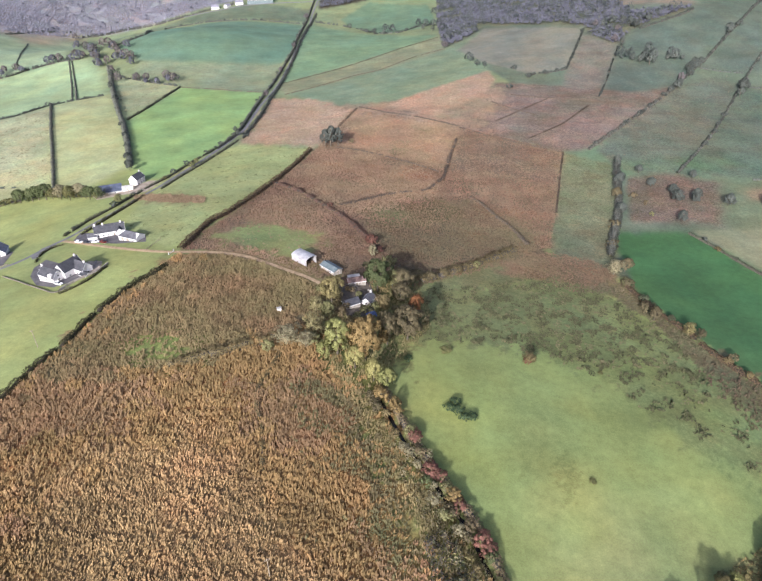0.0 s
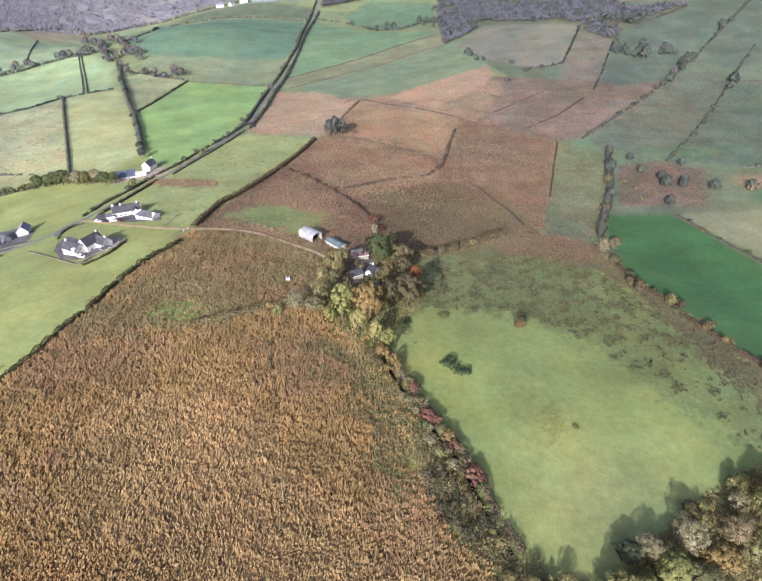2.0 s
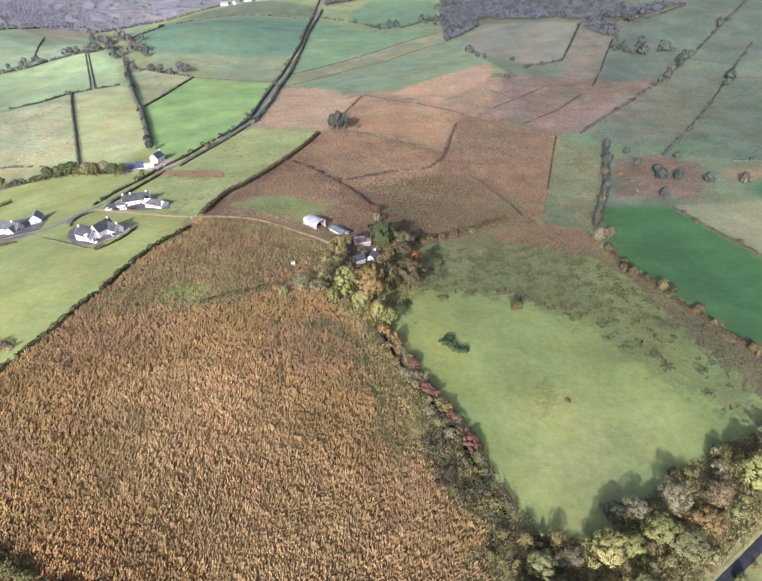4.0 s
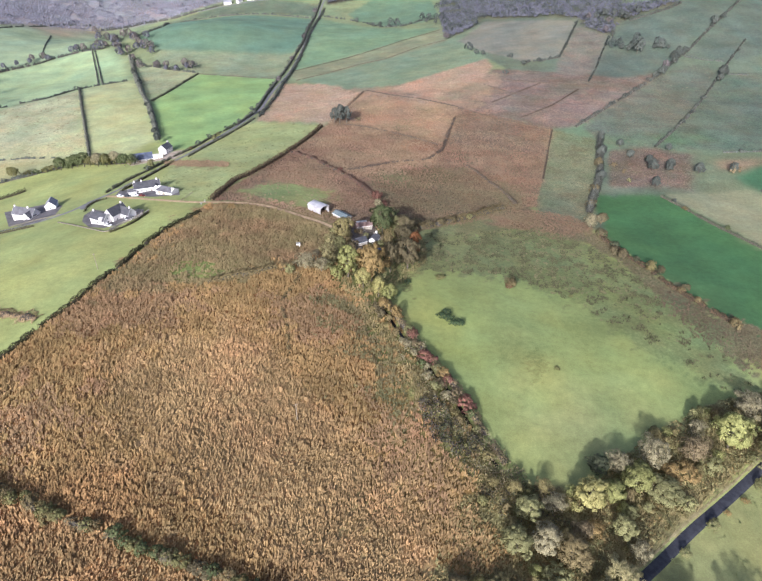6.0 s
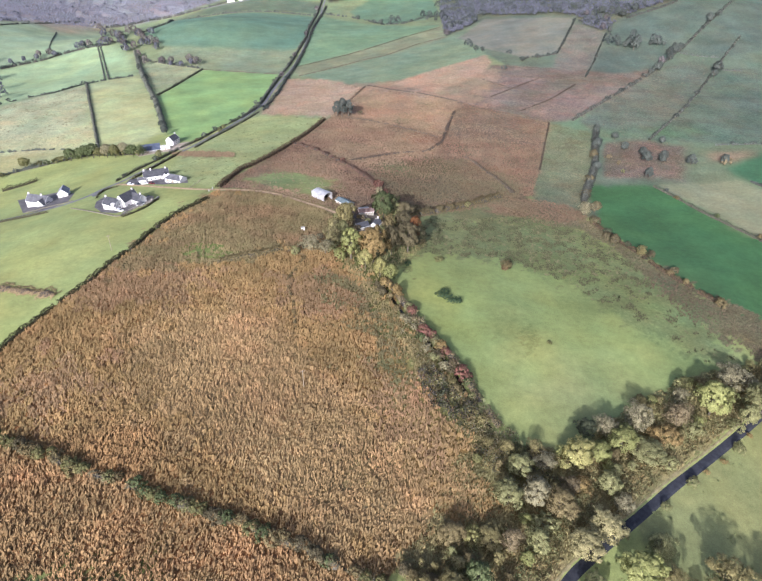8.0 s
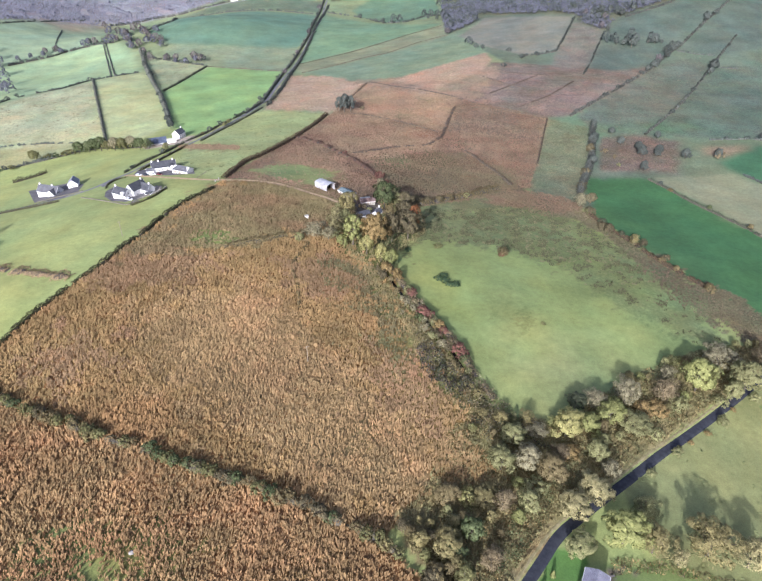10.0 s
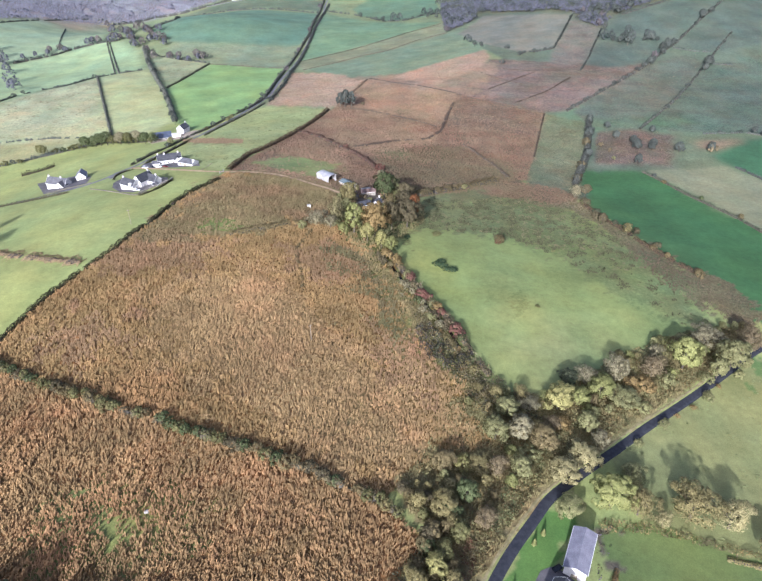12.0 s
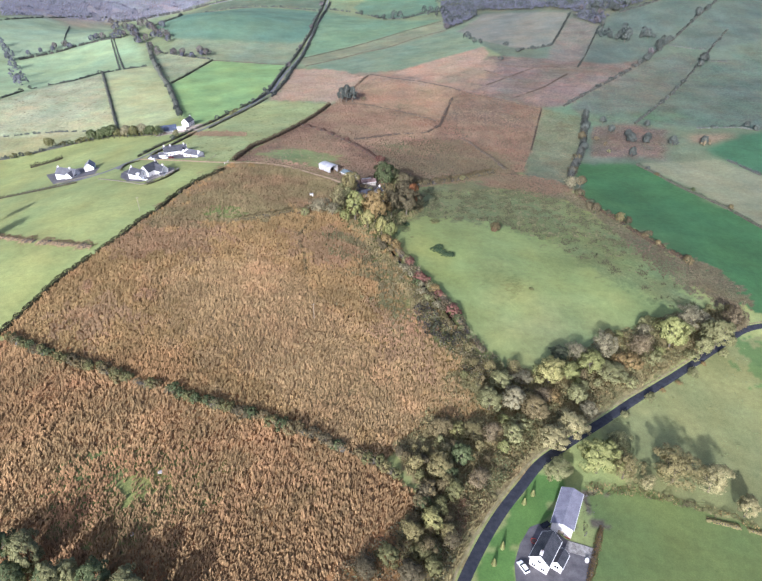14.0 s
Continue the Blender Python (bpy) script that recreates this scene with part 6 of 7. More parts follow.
# trees standing in the scrub between the stream and the road
x, y = scatter(WOODS, 5.8, 61, 0.6)
x, y = clear_of(x, y, [ROAD], 9.5)
x, y = thin_out(x, y, [RUSTSCRUB, OPENRUSH], 0.0, 116)
taken = [(r[2], r[3]) for r in WOOD_TREES + WOOD_TREES_B + WOOD_TREES_C + ROAD_TREES]
rr = np.random.default_rng(62)
for px, py in zip(x, y):
    if all((px - a) ** 2 + (py - b) ** 2 > 20 for a, b in taken):
        kind = ("twiggy", "twiggy", "round", "tall")[rr.integers(4)]
        colour = ("olive", "khaki", "olive", "umber", "pale", "khaki", "lime", "hedge_green")[rr.integers(8)]
        low_lying = bool(inside(WOODLOW, np.array(px), np.array(py)))
        plant(kind, ("umber", "khaki", "dun")[rr.integers(3)] if low_lying else colour, px, py, rr.uniform(3.4, 6.4), "WOOD")


x, y = scatter(WOODLOW, 5.0, 63, 0.6)
x, y = thin_out(x, y, [RUSTSCRUB], 0.0, 117)
x, y = clear_of(x, y, [ROAD], 4.4)
for i, (px, py) in enumerate(zip(x, y)):
    plant(("twiggy", "round")[i % 2], ("khaki", "hedge_green", "umber", "green", "dun", "khaki", "umber")[i % 7], px, py, (4.5, 6.0, 7.0)[i % 3], "WOOD")


def scrub(poly, gap, seed, low, swell, colours, label, clear=(), size=0.62, skip=()):
    """Tangled low growth: sprays over a lumpy canopy, thicker and thinner, one mesh a colour."""
    r = np.random.default_rng(seed)
    x, y = scatter(poly, gap, seed, 0.7)
    if clear:
        x, y = clear_of(x, y, clear, 4.0)
    x, y = thin_out(x, y, skip, 0.0, seed)
    h = lambda u, v: low + swell * (0.75 * wave(u, v, 11, seed) + 0.6 * wave(u, v, 4.5, seed + 1) + 0.35 * wave(u, v, 2.2, seed + 2))
    top = h(x, y)
    gx, gy = (h(x + 0.4, y) - top) / 0.4, (h(x, y + 0.4) - top) / 0.4
    tone = wave(x, y, 13, seed + 5) + 0.7 * wave(x, y, 5, seed + 6) + r.normal(0, 0.35, len(x))
    edges = np.quantile(tone, np.linspace(0, 1, len(colours) + 1))
    for n, colour in enumerate(colours):
        k = (top > 0.25) & (tone >= edges[n]) & (tone <= edges[n + 1])
        up = np.c_[-gx[k], -gy[k], np.ones(k.sum())]
        c = np.c_[x[k], y[k], height(x[k], y[k]) + top[k] * r.uniform(0.55, 1.08, k.sum())]
        v, q, nm = cards(c, up / np.linalg.norm(up, axis=1)[:, None], size, r, 0.55)
        tagged(mesh_fast("scrub", v, q, None, M_LEAF[colour], None, nm), f"{WORDS[colour]} {label}", "scrub", kind="stuff")


scrub(WOODS, 0.4, 81, 0.9, 1.1, ("khaki", "olive", "tan", "umber", "khaki", "olive"), "tangled bushes in the scrub by the road", [ROAD], 0.7, [WOODLOW, OPENRUSH])
scrub(WOODLOW, 0.42, 95, 2.0, 1.3, ("umber", "khaki", "hedge_green", "dun"), "dense dark scrub between rushes and road", [ROAD])
# real scrub, its dark colours also standing in for tree shade
scrub(FOOTSCRUB, 0.42, 111, 2.2, 1.2, ("dun", "hedge_green", "dark", "dun"), "tangled willow scrub, partly darkened as shade, below the rushes", [ROAD])
scrub(RUSTSCRUB, 0.42, 112, 1.3, 0.7, ("rust", "rust", "brown"), "bracken and dead stems among the scrub", [ROAD])
scrub(BRAMBLESCRUB, 0.42, 113, 1.3, 0.8, ("hedge_green", "olive", "green"), "bramble thicket beside the road", [ROAD])
scrub(SHELTERBELT, 0.4, 114, 0.8, 0.8, ("khaki", "tan", "khaki", "dun"), "dead stems and coarse grass under the row of trees")
scrub(STOREEARTH, 0.5, 115, 0.0, 1.0, ("dun", "mauve"), "bare shrubs beside the store")
scrub(DARKPOLY, 0.4, 91, 2.2, 2.2, ("sloe", "dark", "sloe"), "dense thorn scrub beside the stream", (), 0.85)
scrub(STREAMBAND, 0.42, 59, 1.6, 2.2, ("umber", "grey", "brown", "olive", "umber", "grey"), "mixed thorn and willow scrub along the stream")
scrub(DARKPOLY_B, 0.4, 98, 1.5, 1.5, ("umber", "sloe", "umber", "dark"), "thorn and bramble scrub below the stream")
scrub(F_SHRUB, 0.8, 88, -0.1, 2.0, ("brown", "dark"), "low bushes dotted over rough ground")


# small hedgerow trees, here and there along the field boundaries
for n, path in enumerate((HEDGE_C, HEDGE_D, HEDGE_E, HEDGE_H, HEDGE_N, HEDGE_P, HEDGE_R, HEDGE_S, HEDGE_LANE_N, HEDGE_LANE_S2, HEDGE_J, HEDGE_U, HEDGE_L7, HEDGE_L8, HEDGE_T3, HEDGE_W, HEDGE_GR, HEDGE_K, HEDGE_TOPL)):
    x, y, _, _ = along(path, 1.0)
    rr = np.random.default_rng(300 + n)
    at = rr.uniform(5, 15)
    while at < len(x):
        px, py = x[int(at)] + rr.normal(0, 0.6), y[int(at)] + rr.normal(0, 0.6)
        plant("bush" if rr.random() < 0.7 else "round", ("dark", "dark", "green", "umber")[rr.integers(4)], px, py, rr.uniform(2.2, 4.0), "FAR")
        at += rr.uniform(9, 38)


def wood_leaf(name, dark, light):
    """Trees of a distant wood: the tone goes from crown to crown."""
    m, t, b = material(name, 0.85)
    col = ramp_between(t, stretch(t, noise_node(t, 0.11, 2), 0.35, 0.65), dark, light)
    geo = t.nodes.new("ShaderNodeNewGeometry")
    t.links.new(scaled(t, col, stretch(t, geo.outputs["Random Per Island"], 0, 1, 0.95, 1.05)), b.inputs["Base Color"])
    return m


def distant_trees(rows, colour, label, seed):
    """Far hedgerow trees that run into belts, as one mass of leaf sprays on lobed crowns with trunks."""
    r = np.random.default_rng(seed)
    vs, qs, ns, k = [], [], [], 0
    for _, _, px, py, tall in rows:
        tall *= 1.25
        v, q, nm = crown_mesh(r, tall, tall * r.uniform(0.7, 1.1), 0.3, 24, 600, 0.95)
        vs.append(v + np.array([px, py, ground_at(px, py)]))
        qs.append(q + k)
        ns.append(nm)
        k += len(v)
    tagged(mesh_fast("distant_trees", np.concatenate(vs), np.concatenate(qs), None, colour, None, np.concatenate(ns)), label, "trees", kind="stuff")


# blue-grey of distance haze is put into the next two twig colours
M_WOODGREY = wood_leaf("hazed_wood_twigs", (0.084, 0.086, 0.108), (0.142, 0.143, 0.172))
M_HEATH = wood_leaf("hazed_scrub_twigs", (0.185, 0.184, 0.226), (0.245, 0.242, 0.288))
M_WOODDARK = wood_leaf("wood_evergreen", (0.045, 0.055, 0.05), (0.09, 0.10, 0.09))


def far_wood(name, poly, gap, tall, colour, label, seed, m=60, size=1.35):
    """A distant wood: many small crowns as one mass."""
    r = np.random.default_rng(seed)
    x, y = scatter(poly, gap, seed, 0.5)
    k = wave(x, y, 90, seed) + 0.7 * wave(x, y, 35, seed + 1) > -0.75
    x, y = x[k], y[k]
    n = len(x)
    h = tall * r.uniform(0.7, 1.25, n)
    d = r.normal(0, 1, (n, m, 3))
    d[..., 2] = np.abs(d[..., 2])
    d /= np.linalg.norm(d, axis=2)[..., None]
    c = np.c_[x, y, height(x, y) + h * 0.35][:, None] + d * (np.c_[h * 0.45, h * 0.45, h * 0.65])[:, None] * r.uniform(0.6, 1.05, (n, m, 1))
    v, q, nm = cards(c.reshape(-1, 3), (d * 0.14 + np.array([0, -0.2, 0.8])).reshape(-1, 3), size, r)
    return tagged(mesh_fast(name, v, q, None, colour, None, nm), label, "woodland", kind="stuff")


M_WOODBROWN = wood_leaf("russet_wood_twigs", (0.10, 0.088, 0.086), (0.175, 0.15, 0.14))
distant_trees(FAR_CLUSTER, M_WOODBROWN, "clump of russet-brown trees where field hedges meet", 78)
distant_trees(FAR_TREES + FAR_BELT, M_WOODGREY, "belts of bare trees, painted hazy blue-grey, between distant fields", 76)
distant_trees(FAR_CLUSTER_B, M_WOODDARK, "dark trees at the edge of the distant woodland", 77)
far_wood("woodland", F_WOOD, 4.8, 5.5, M_WOODGREY, "distant mixed woodland, nearly bare, painted hazy blue-grey", 71, 34, 1.4)
far_wood("woodland", F_WOOD, 14.0, 9.5, M_WOODDARK, "distant dark green trees within the bare woodland", 74)
far_wood("woodland", F_WOODB, 7.0, 8.0, M_WOODGREY, "distant strip of bare woodland, painted hazy blue-grey", 72)
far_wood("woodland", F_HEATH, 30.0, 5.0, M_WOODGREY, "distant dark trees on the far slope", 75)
far_wood("woodland", F_HEATH, 3.6, 1.7, M_HEATH, "distant scrub wood on the far slope, painted hazy blue-grey", 73, 16, 1.6)


# ---- hedges ----
def hedge(path, wide, tall, mat, label, per_metre=26, size=0.5, gaps=0.0, seed=1, lumpy=0.55, name="hedge"):
    r = np.random.default_rng(seed)
    x, y, wx, wy = along(smooth_line(path, 1.5), 0.5)
    if len(x) < 3:
        return None
    lump = np.maximum(0.3, 1 + lumpy * (0.45 * wave(x, y, 9, seed) + 0.42 * wave(x, y, 3.0, seed + 1)))
    keep = (wave(x, y, 10, seed + 2) * 0.5 + 0.5) > gaps
    i = np.repeat(np.arange(len(x))[keep], max(1, int(per_metre * 0.5)))
    n = len(i)
    th = r.uniform(0.0, math.pi, n)
    w, h = wide * 0.5 * lump[i] * r.uniform(0.7, 1.1, n), tall * lump[i] * r.uniform(0.75, 1.1, n)
    side = np.cos(th) * w
    cx, cy = x[i] + wx[i] * r.uniform(-0.4, 0.4, n) + wy[i] * side, y[i] + wy[i] * r.uniform(-0.4, 0.4, n) - wx[i] * side
    up = np.sin(th) ** 0.7 * h
    c = np.c_[cx, cy, height(cx, cy) + up]
    nm = np.c_[wy[i] * np.cos(th), -wx[i] * np.cos(th), np.sin(th)]
    v, q, soft = cards(c, nm, size, r)
    ob = mesh_fast(name, v, q, None, mat, None, soft)
    # stems and dead wood inside
    prof = [(-0.3, -0.1), (-0.22, 0.35), (0, 0.55), (0.22, 0.35), (0.3, -0.1)]
    k = np.arange(0, len(x), 2)
    rows = [np.c_[x[k] + wy[k] * a * wide * lump[k], y[k] - wx[k] * a * wide * lump[k], height(x[k], y[k]) - 0.1 + b * tall * lump[k] * (keep[k] * 1.15 - 0.15)] for a, b in prof]
    sv = np.stack(rows, 1).reshape(-1, 3)
    j = (np.arange(len(k) - 1)[:, None] * 5 + np.arange(4)).ravel()
    mesh_fast("woody_core", sv, np.c_[j, j + 1, j + 6, j + 5], None, M_STEM if mat in (HD, HB) else M_TWIGS, ob)
    return tagged(ob, label, "hedge")


HD, HM, HB = M_LEAF["hedge"], M_LEAF["hedge_mid"], M_LEAF["hedge_brown"]
M_DITCH = leafy("withered_ditch_growth", (0.095, 0.075, 0.057), (0.18, 0.14, 0.106))
hedge(HEDGE_LONG, 4.0, 2.3, HB, "thick dark brown hedge between pasture and rushes", 46, 0.55, seed=101, lumpy=0.45)
hedge(HEDGE_WEST, 3.0, 2.0, HD, "dark green-brown hedge beside the sunlit pasture", 46, 0.5, seed=102, lumpy=0.45)
hedge(HEDGE_FRONT, 2.6, 1.9, M_LEAF["dun"], "low gappy thorn hedge across the rushes", 50, 0.42, 0.42, 103, 1.2)
x, y, _, _ = along(HEDGE_FRONT, 1.0)
rr, at = np.random.default_rng(310), 2.0
while at < len(x):
    plant("bush", ("hedge_green", "dun", "hedge_green", "umber", "khaki", "green")[rr.integers(6)], x[int(at)] + rr.normal(0, 0.5), y[int(at)] + rr.normal(0, 0.5), rr.uniform(2.6, 4.3), "HEDGE", rr.uniform(3.8, 6.0))
    at += rr.uniform(2.0, 4.2) + (rr.random() < 0.2) * rr.uniform(2, 5)
hedge([(x + 3.0, y + 1.0) for x, y in STREAMLINE], 3.2, 2.3, M_LEAF["brown"], "overgrown brown hedge along the stream", 40, 0.5, 0.1, 104)
hedge(HEDGE_LEFTCROSS, 6.0, 0.75, leafy("dead_bracken", (0.19, 0.14, 0.08), (0.36, 0.27, 0.16)), "band of dry tan bracken and stems between pastures", 90, 0.4, 0.1, 105, 0.8)
hedge(HEDGE_LANE_N[:9], 1.9, 1.6, HM, "dark hedge along the lane", 26, 0.6, 0.08, 106)
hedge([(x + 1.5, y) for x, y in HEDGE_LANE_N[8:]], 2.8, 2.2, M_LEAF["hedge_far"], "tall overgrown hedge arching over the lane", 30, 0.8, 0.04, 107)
hedge(HEDGE_LANE_S, 1.8, 1.4, HM, "clipped dark hedge along the lane", 22, 0.6, 0.05, 107)
hedge(HEDGE_LANE_W, 2.0, 1.5, HD, "dark hedge on the near side of the lane", 26, 0.5, 0.05, 240)
hedge(HEDGE_GARDEN, 2.2, 2.6, HD, "tall clipped dark garden hedge", 40, 0.5, 0.0, 243)
hedge(HEDGE_SE[3:], 2.0, 0.6, M_LEAF["khaki"], "low dry tan hedge bank below a row of trees", 34, 0.45, 0.2, 246)
hedge(HEDGE_YARD, 1.6, 1.2, leafy("beech_hedge_leaves", (0.12, 0.08, 0.03), (0.28, 0.2, 0.09)), "tan beech hedge beside the yard", 50, 0.35, 0.0, 249)
# low growth added to darken the line of the path
hedge(RUSH_PATH, 1.8, 1.2, M_LEAF["umber"], "thin line of dull growth along a dark path through the rushes", 40, 0.4, 0.35, 267)
hedge(DITCH8, 4.2, 2.3, M_LEAF["umber"], "scrubby olive growth along an old ditch in the rushes", 60, 0.5, 0.1, 264)
hedge(HEDGE_LANE_A, 1.4, 1.1, HD, "low clipped dark hedge along the garden drive", 36, 0.4, 0.0, 255)
hedge(HEDGE_GARDEN_A, 1.3, 1.0, HD, "low clipped dark hedge round the garden", 36, 0.4, 0.0, 258)
hedge(HEDGE_LANE_S0, 1.8, 1.5, HD, "dark hedge along the lane above the bungalow", 30, 0.5, 0.05, 261)
hedge(HEDGE_GR, 3.0, 2.0, HB, "brown overgrown hedge beside the vivid green field", 30, 0.55, 0.1, 108)
hedge(HEDGE_BROWN, 5.5, 3.2, M_LEAF["umber"], "tall brown thicket above the pasture", 44, 0.6, 0.0, 109)
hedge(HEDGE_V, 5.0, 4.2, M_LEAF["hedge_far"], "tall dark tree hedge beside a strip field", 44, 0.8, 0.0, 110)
hedge(HEDGE_W, 1.8, 1.5, HM, "straight dark hedge between two fields", 24, 0.6, 0.0, 111)
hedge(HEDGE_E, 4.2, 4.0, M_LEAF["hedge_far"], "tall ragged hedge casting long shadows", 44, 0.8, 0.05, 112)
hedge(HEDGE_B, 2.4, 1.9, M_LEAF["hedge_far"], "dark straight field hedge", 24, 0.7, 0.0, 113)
hedge(HEDGE_F, 1.9, 1.6, HM, "dark straight field hedge", 22, 0.7, 0.0, 114)
# distant hedges take the leaf colours with haze painted in
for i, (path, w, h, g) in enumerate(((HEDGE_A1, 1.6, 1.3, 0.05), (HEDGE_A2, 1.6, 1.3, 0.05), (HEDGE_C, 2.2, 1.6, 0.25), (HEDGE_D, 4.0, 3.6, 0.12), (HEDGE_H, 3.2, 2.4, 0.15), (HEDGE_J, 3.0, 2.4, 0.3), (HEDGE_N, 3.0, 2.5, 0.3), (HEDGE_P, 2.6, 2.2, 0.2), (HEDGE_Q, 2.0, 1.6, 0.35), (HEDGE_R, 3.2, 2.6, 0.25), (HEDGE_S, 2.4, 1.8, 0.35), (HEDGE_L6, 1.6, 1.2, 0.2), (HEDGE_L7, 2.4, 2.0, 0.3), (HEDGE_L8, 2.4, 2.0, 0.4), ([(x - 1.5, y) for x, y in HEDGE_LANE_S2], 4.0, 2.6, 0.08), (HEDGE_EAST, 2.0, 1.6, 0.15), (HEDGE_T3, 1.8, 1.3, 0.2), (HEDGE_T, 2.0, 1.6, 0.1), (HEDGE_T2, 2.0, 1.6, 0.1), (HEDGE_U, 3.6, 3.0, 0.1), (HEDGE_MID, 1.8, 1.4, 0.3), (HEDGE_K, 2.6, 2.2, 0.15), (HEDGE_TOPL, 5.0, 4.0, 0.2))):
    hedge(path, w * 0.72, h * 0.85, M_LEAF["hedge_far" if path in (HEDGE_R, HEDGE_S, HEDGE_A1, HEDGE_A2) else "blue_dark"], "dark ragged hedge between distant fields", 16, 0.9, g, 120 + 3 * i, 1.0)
for i, (path, w, h, g) in enumerate(((HEDGE_G, 1.2, 0.8, 0.3), (HEDGE_O1, 1.2, 0.8, 0.3), (HEDGE_O2, 1.0, 0.7, 0.5), (HEDGE_X, 1.6, 1.2, 0.4), (HEDGE_Y, 1.8, 1.1, 0.25), (DITCH1, 2.2, 1.0, 0.3), (DITCH2, 4.0, 1.2, 0.3), (DITCH9, 2.4, 1.1, 0.35), (DITCH10, 1.8, 1.0, 0.45), (DITCH3, 1.6, 1.0, 0.25), (DITCH4, 1.6, 0.7, 0.35), (DITCH5, 1.6, 0.7, 0.35), (DITCH6, 1.4, 0.6, 0.4), (DITCH7, 1.4, 0.6, 0.4))):
    hedge(path, w * 0.85, h * 0.55, M_DITCH, "low brown overgrown field boundary", 22, 0.6, g * 0.35, 190 + 3 * i)
hedge(HEDGE_Z, 2.8, 0.9, M_DITCH, "low mauve-brown hedge bank across the brown field", 34, 0.5, 0.05, 227)
hedge(HEDGE_RED, 5.0, 1.5, leafy("russet_hedge_leaves", (0.12, 0.075, 0.055), (0.22, 0.14, 0.105)), "russet thorn hedge behind the farmstead", 50, 0.6, 0.25, 230, 0.9)
for models in (*MODELS.values(), *MODELS_FAR.values()):
    for model in models:
        for o in [*model.children, model]:
            bpy.data.objects.remove(o)


# ---- buildings ----
def window_on(parent, x, y, z, w, h, face, door=False):
    """A window (or door) on a wall; face: the way the wall looks, in the building's own axes ('x+', 'x-', 'y+', 'y-')."""
    sign = 1 if face[1] == "+" else -1

    def put(g, a0, a1, z0, z1, d0, d1):
        lo, hi = sorted((d0 * sign, d1 * sign))
        if face[0] == "y":
            g.box(x + a0, y + lo, z0, x + a1, y + hi, z1)
        else:
            g.box(x + lo, y + a0, z0, x + hi, y + a1, z1)
        return g

    g, fw = Geo(), 0.09
    for a0, a1, z0, z1 in ((-w / 2, -w / 2 + fw, z, z + h), (w / 2 - fw, w / 2, z, z + h), (-w / 2 + fw, w / 2 - fw, z, z + fw), (-w / 2 + fw, w / 2 - fw, z + h - fw, z + h)):
        put(g, a0, a1, z0, z1, -0.05, 0.04)
    if w > 1.0 and not door:
        put(g, -0.04, 0.04, z + fw, z + h - fw, -0.05, 0.035)
    top = g.part("door_frame" if door else "window_frame", M_TRIM, parent)
    put(Geo(), -w / 2 + fw, w / 2 - fw, z + fw, z + h - fw, -0.05, 0.015).part("door_leaf" if door else "pane", M_TIMBER if door else M_GLASS, top)
    if not door:
        put(Geo(), -w / 2 - 0.08, w / 2 + 0.08, z - 0.1, z - 0.004, -0.03, 0.1).part("sill", M_CONCRETE, top)


def gable_block(parent, length, width, eave, ridge, cx=0.0, cy=0.0, turn=0.0, wall=None, roof=None, over=0.3, depth=1.5, front=(), back=(), ends=(), chimneys=(), hip=0.0, barge=True):
    """One wing: gabled walls down into the ground, two roof slopes with thickness, ridge tiles, openings, chimneys."""
    wall, roof = wall or M_WHITE, roof or M_SLATE
    hub = new("wing")
    hub.parent = parent
    hub.matrix_basis = pose(cx, cy, 0, 0, 0, turn)
    h, l = width / 2, length / 2
    Geo().extrude([(-h, -depth), (h, -depth), (h, eave), (0, ridge), (-h, eave)], -l, l).part("wall", wall, hub)
    rise = (ridge - eave) / h
    th = 0.16
    for s in (1, -1):
        yo, zo = (h + over) * s, eave - over * rise
        g = Geo()
        a, bq = l + over, l + over - hip
        v = [(-a, yo, zo + 0.03), (a, yo, zo + 0.03), (bq, 0, ridge + 0.03), (-bq, 0, ridge + 0.03)]
        v += [(p[0], p[1], p[2] + th) for p in v]
        f = [(0, 1, 2, 3), (7, 6, 5, 4), (0, 4, 5, 1), (1, 5, 6, 2), (2, 6, 7, 3), (3, 7, 4, 0)]
        if s > 0:
            f = [q[::-1] for q in f]
        g.add(v, [q[::-1] for q in f]).part("roof_slope", roof, hub)
    Geo().box(-l - over + hip, -0.14, ridge + 0.06, l + over - hip, 0.14, ridge + 0.28, 0.06).part("ridge_cap", roof, hub)
    if barge and not hip:
        for e in (-1, 1):
            g = Geo()
            x0, x1 = sorted((e * (l + over), e * (l + over + 0.05)))
            for s in (1, -1):
                yo, zo = (h + over) * s, eave - over * rise
                g.extrude([(yo, zo - 0.12), (0, ridge - 0.1), (0, ridge + 0.2), (yo, zo + 0.2)][:: s], x0, x1)
            g.part("bargeboard", M_TRIM, hub)
    for s in (-1, 1):
        y0, y1 = sorted((s * (h + over - 0.02), s * (h + over + 0.12)))
        Geo().box(-l - over, y0, eave - over * rise - 0.1, l + over, y1, eave - over * rise + 0.03, 0.02).part("gutter", M_TRIM, hub)
    for x, z, w, hh, *d in front:
        window_on(hub, x, -h, z, w, hh, "y-", bool(d))
    for x, z, w, hh, *d in back:
        window_on(hub, x, h, z, w, hh, "y+", bool(d))
    for side, y, z, w, hh, *d in ends:
        window_on(hub, l * side, y, z, w, hh, "x+" if side > 0 else "x-", bool(d))
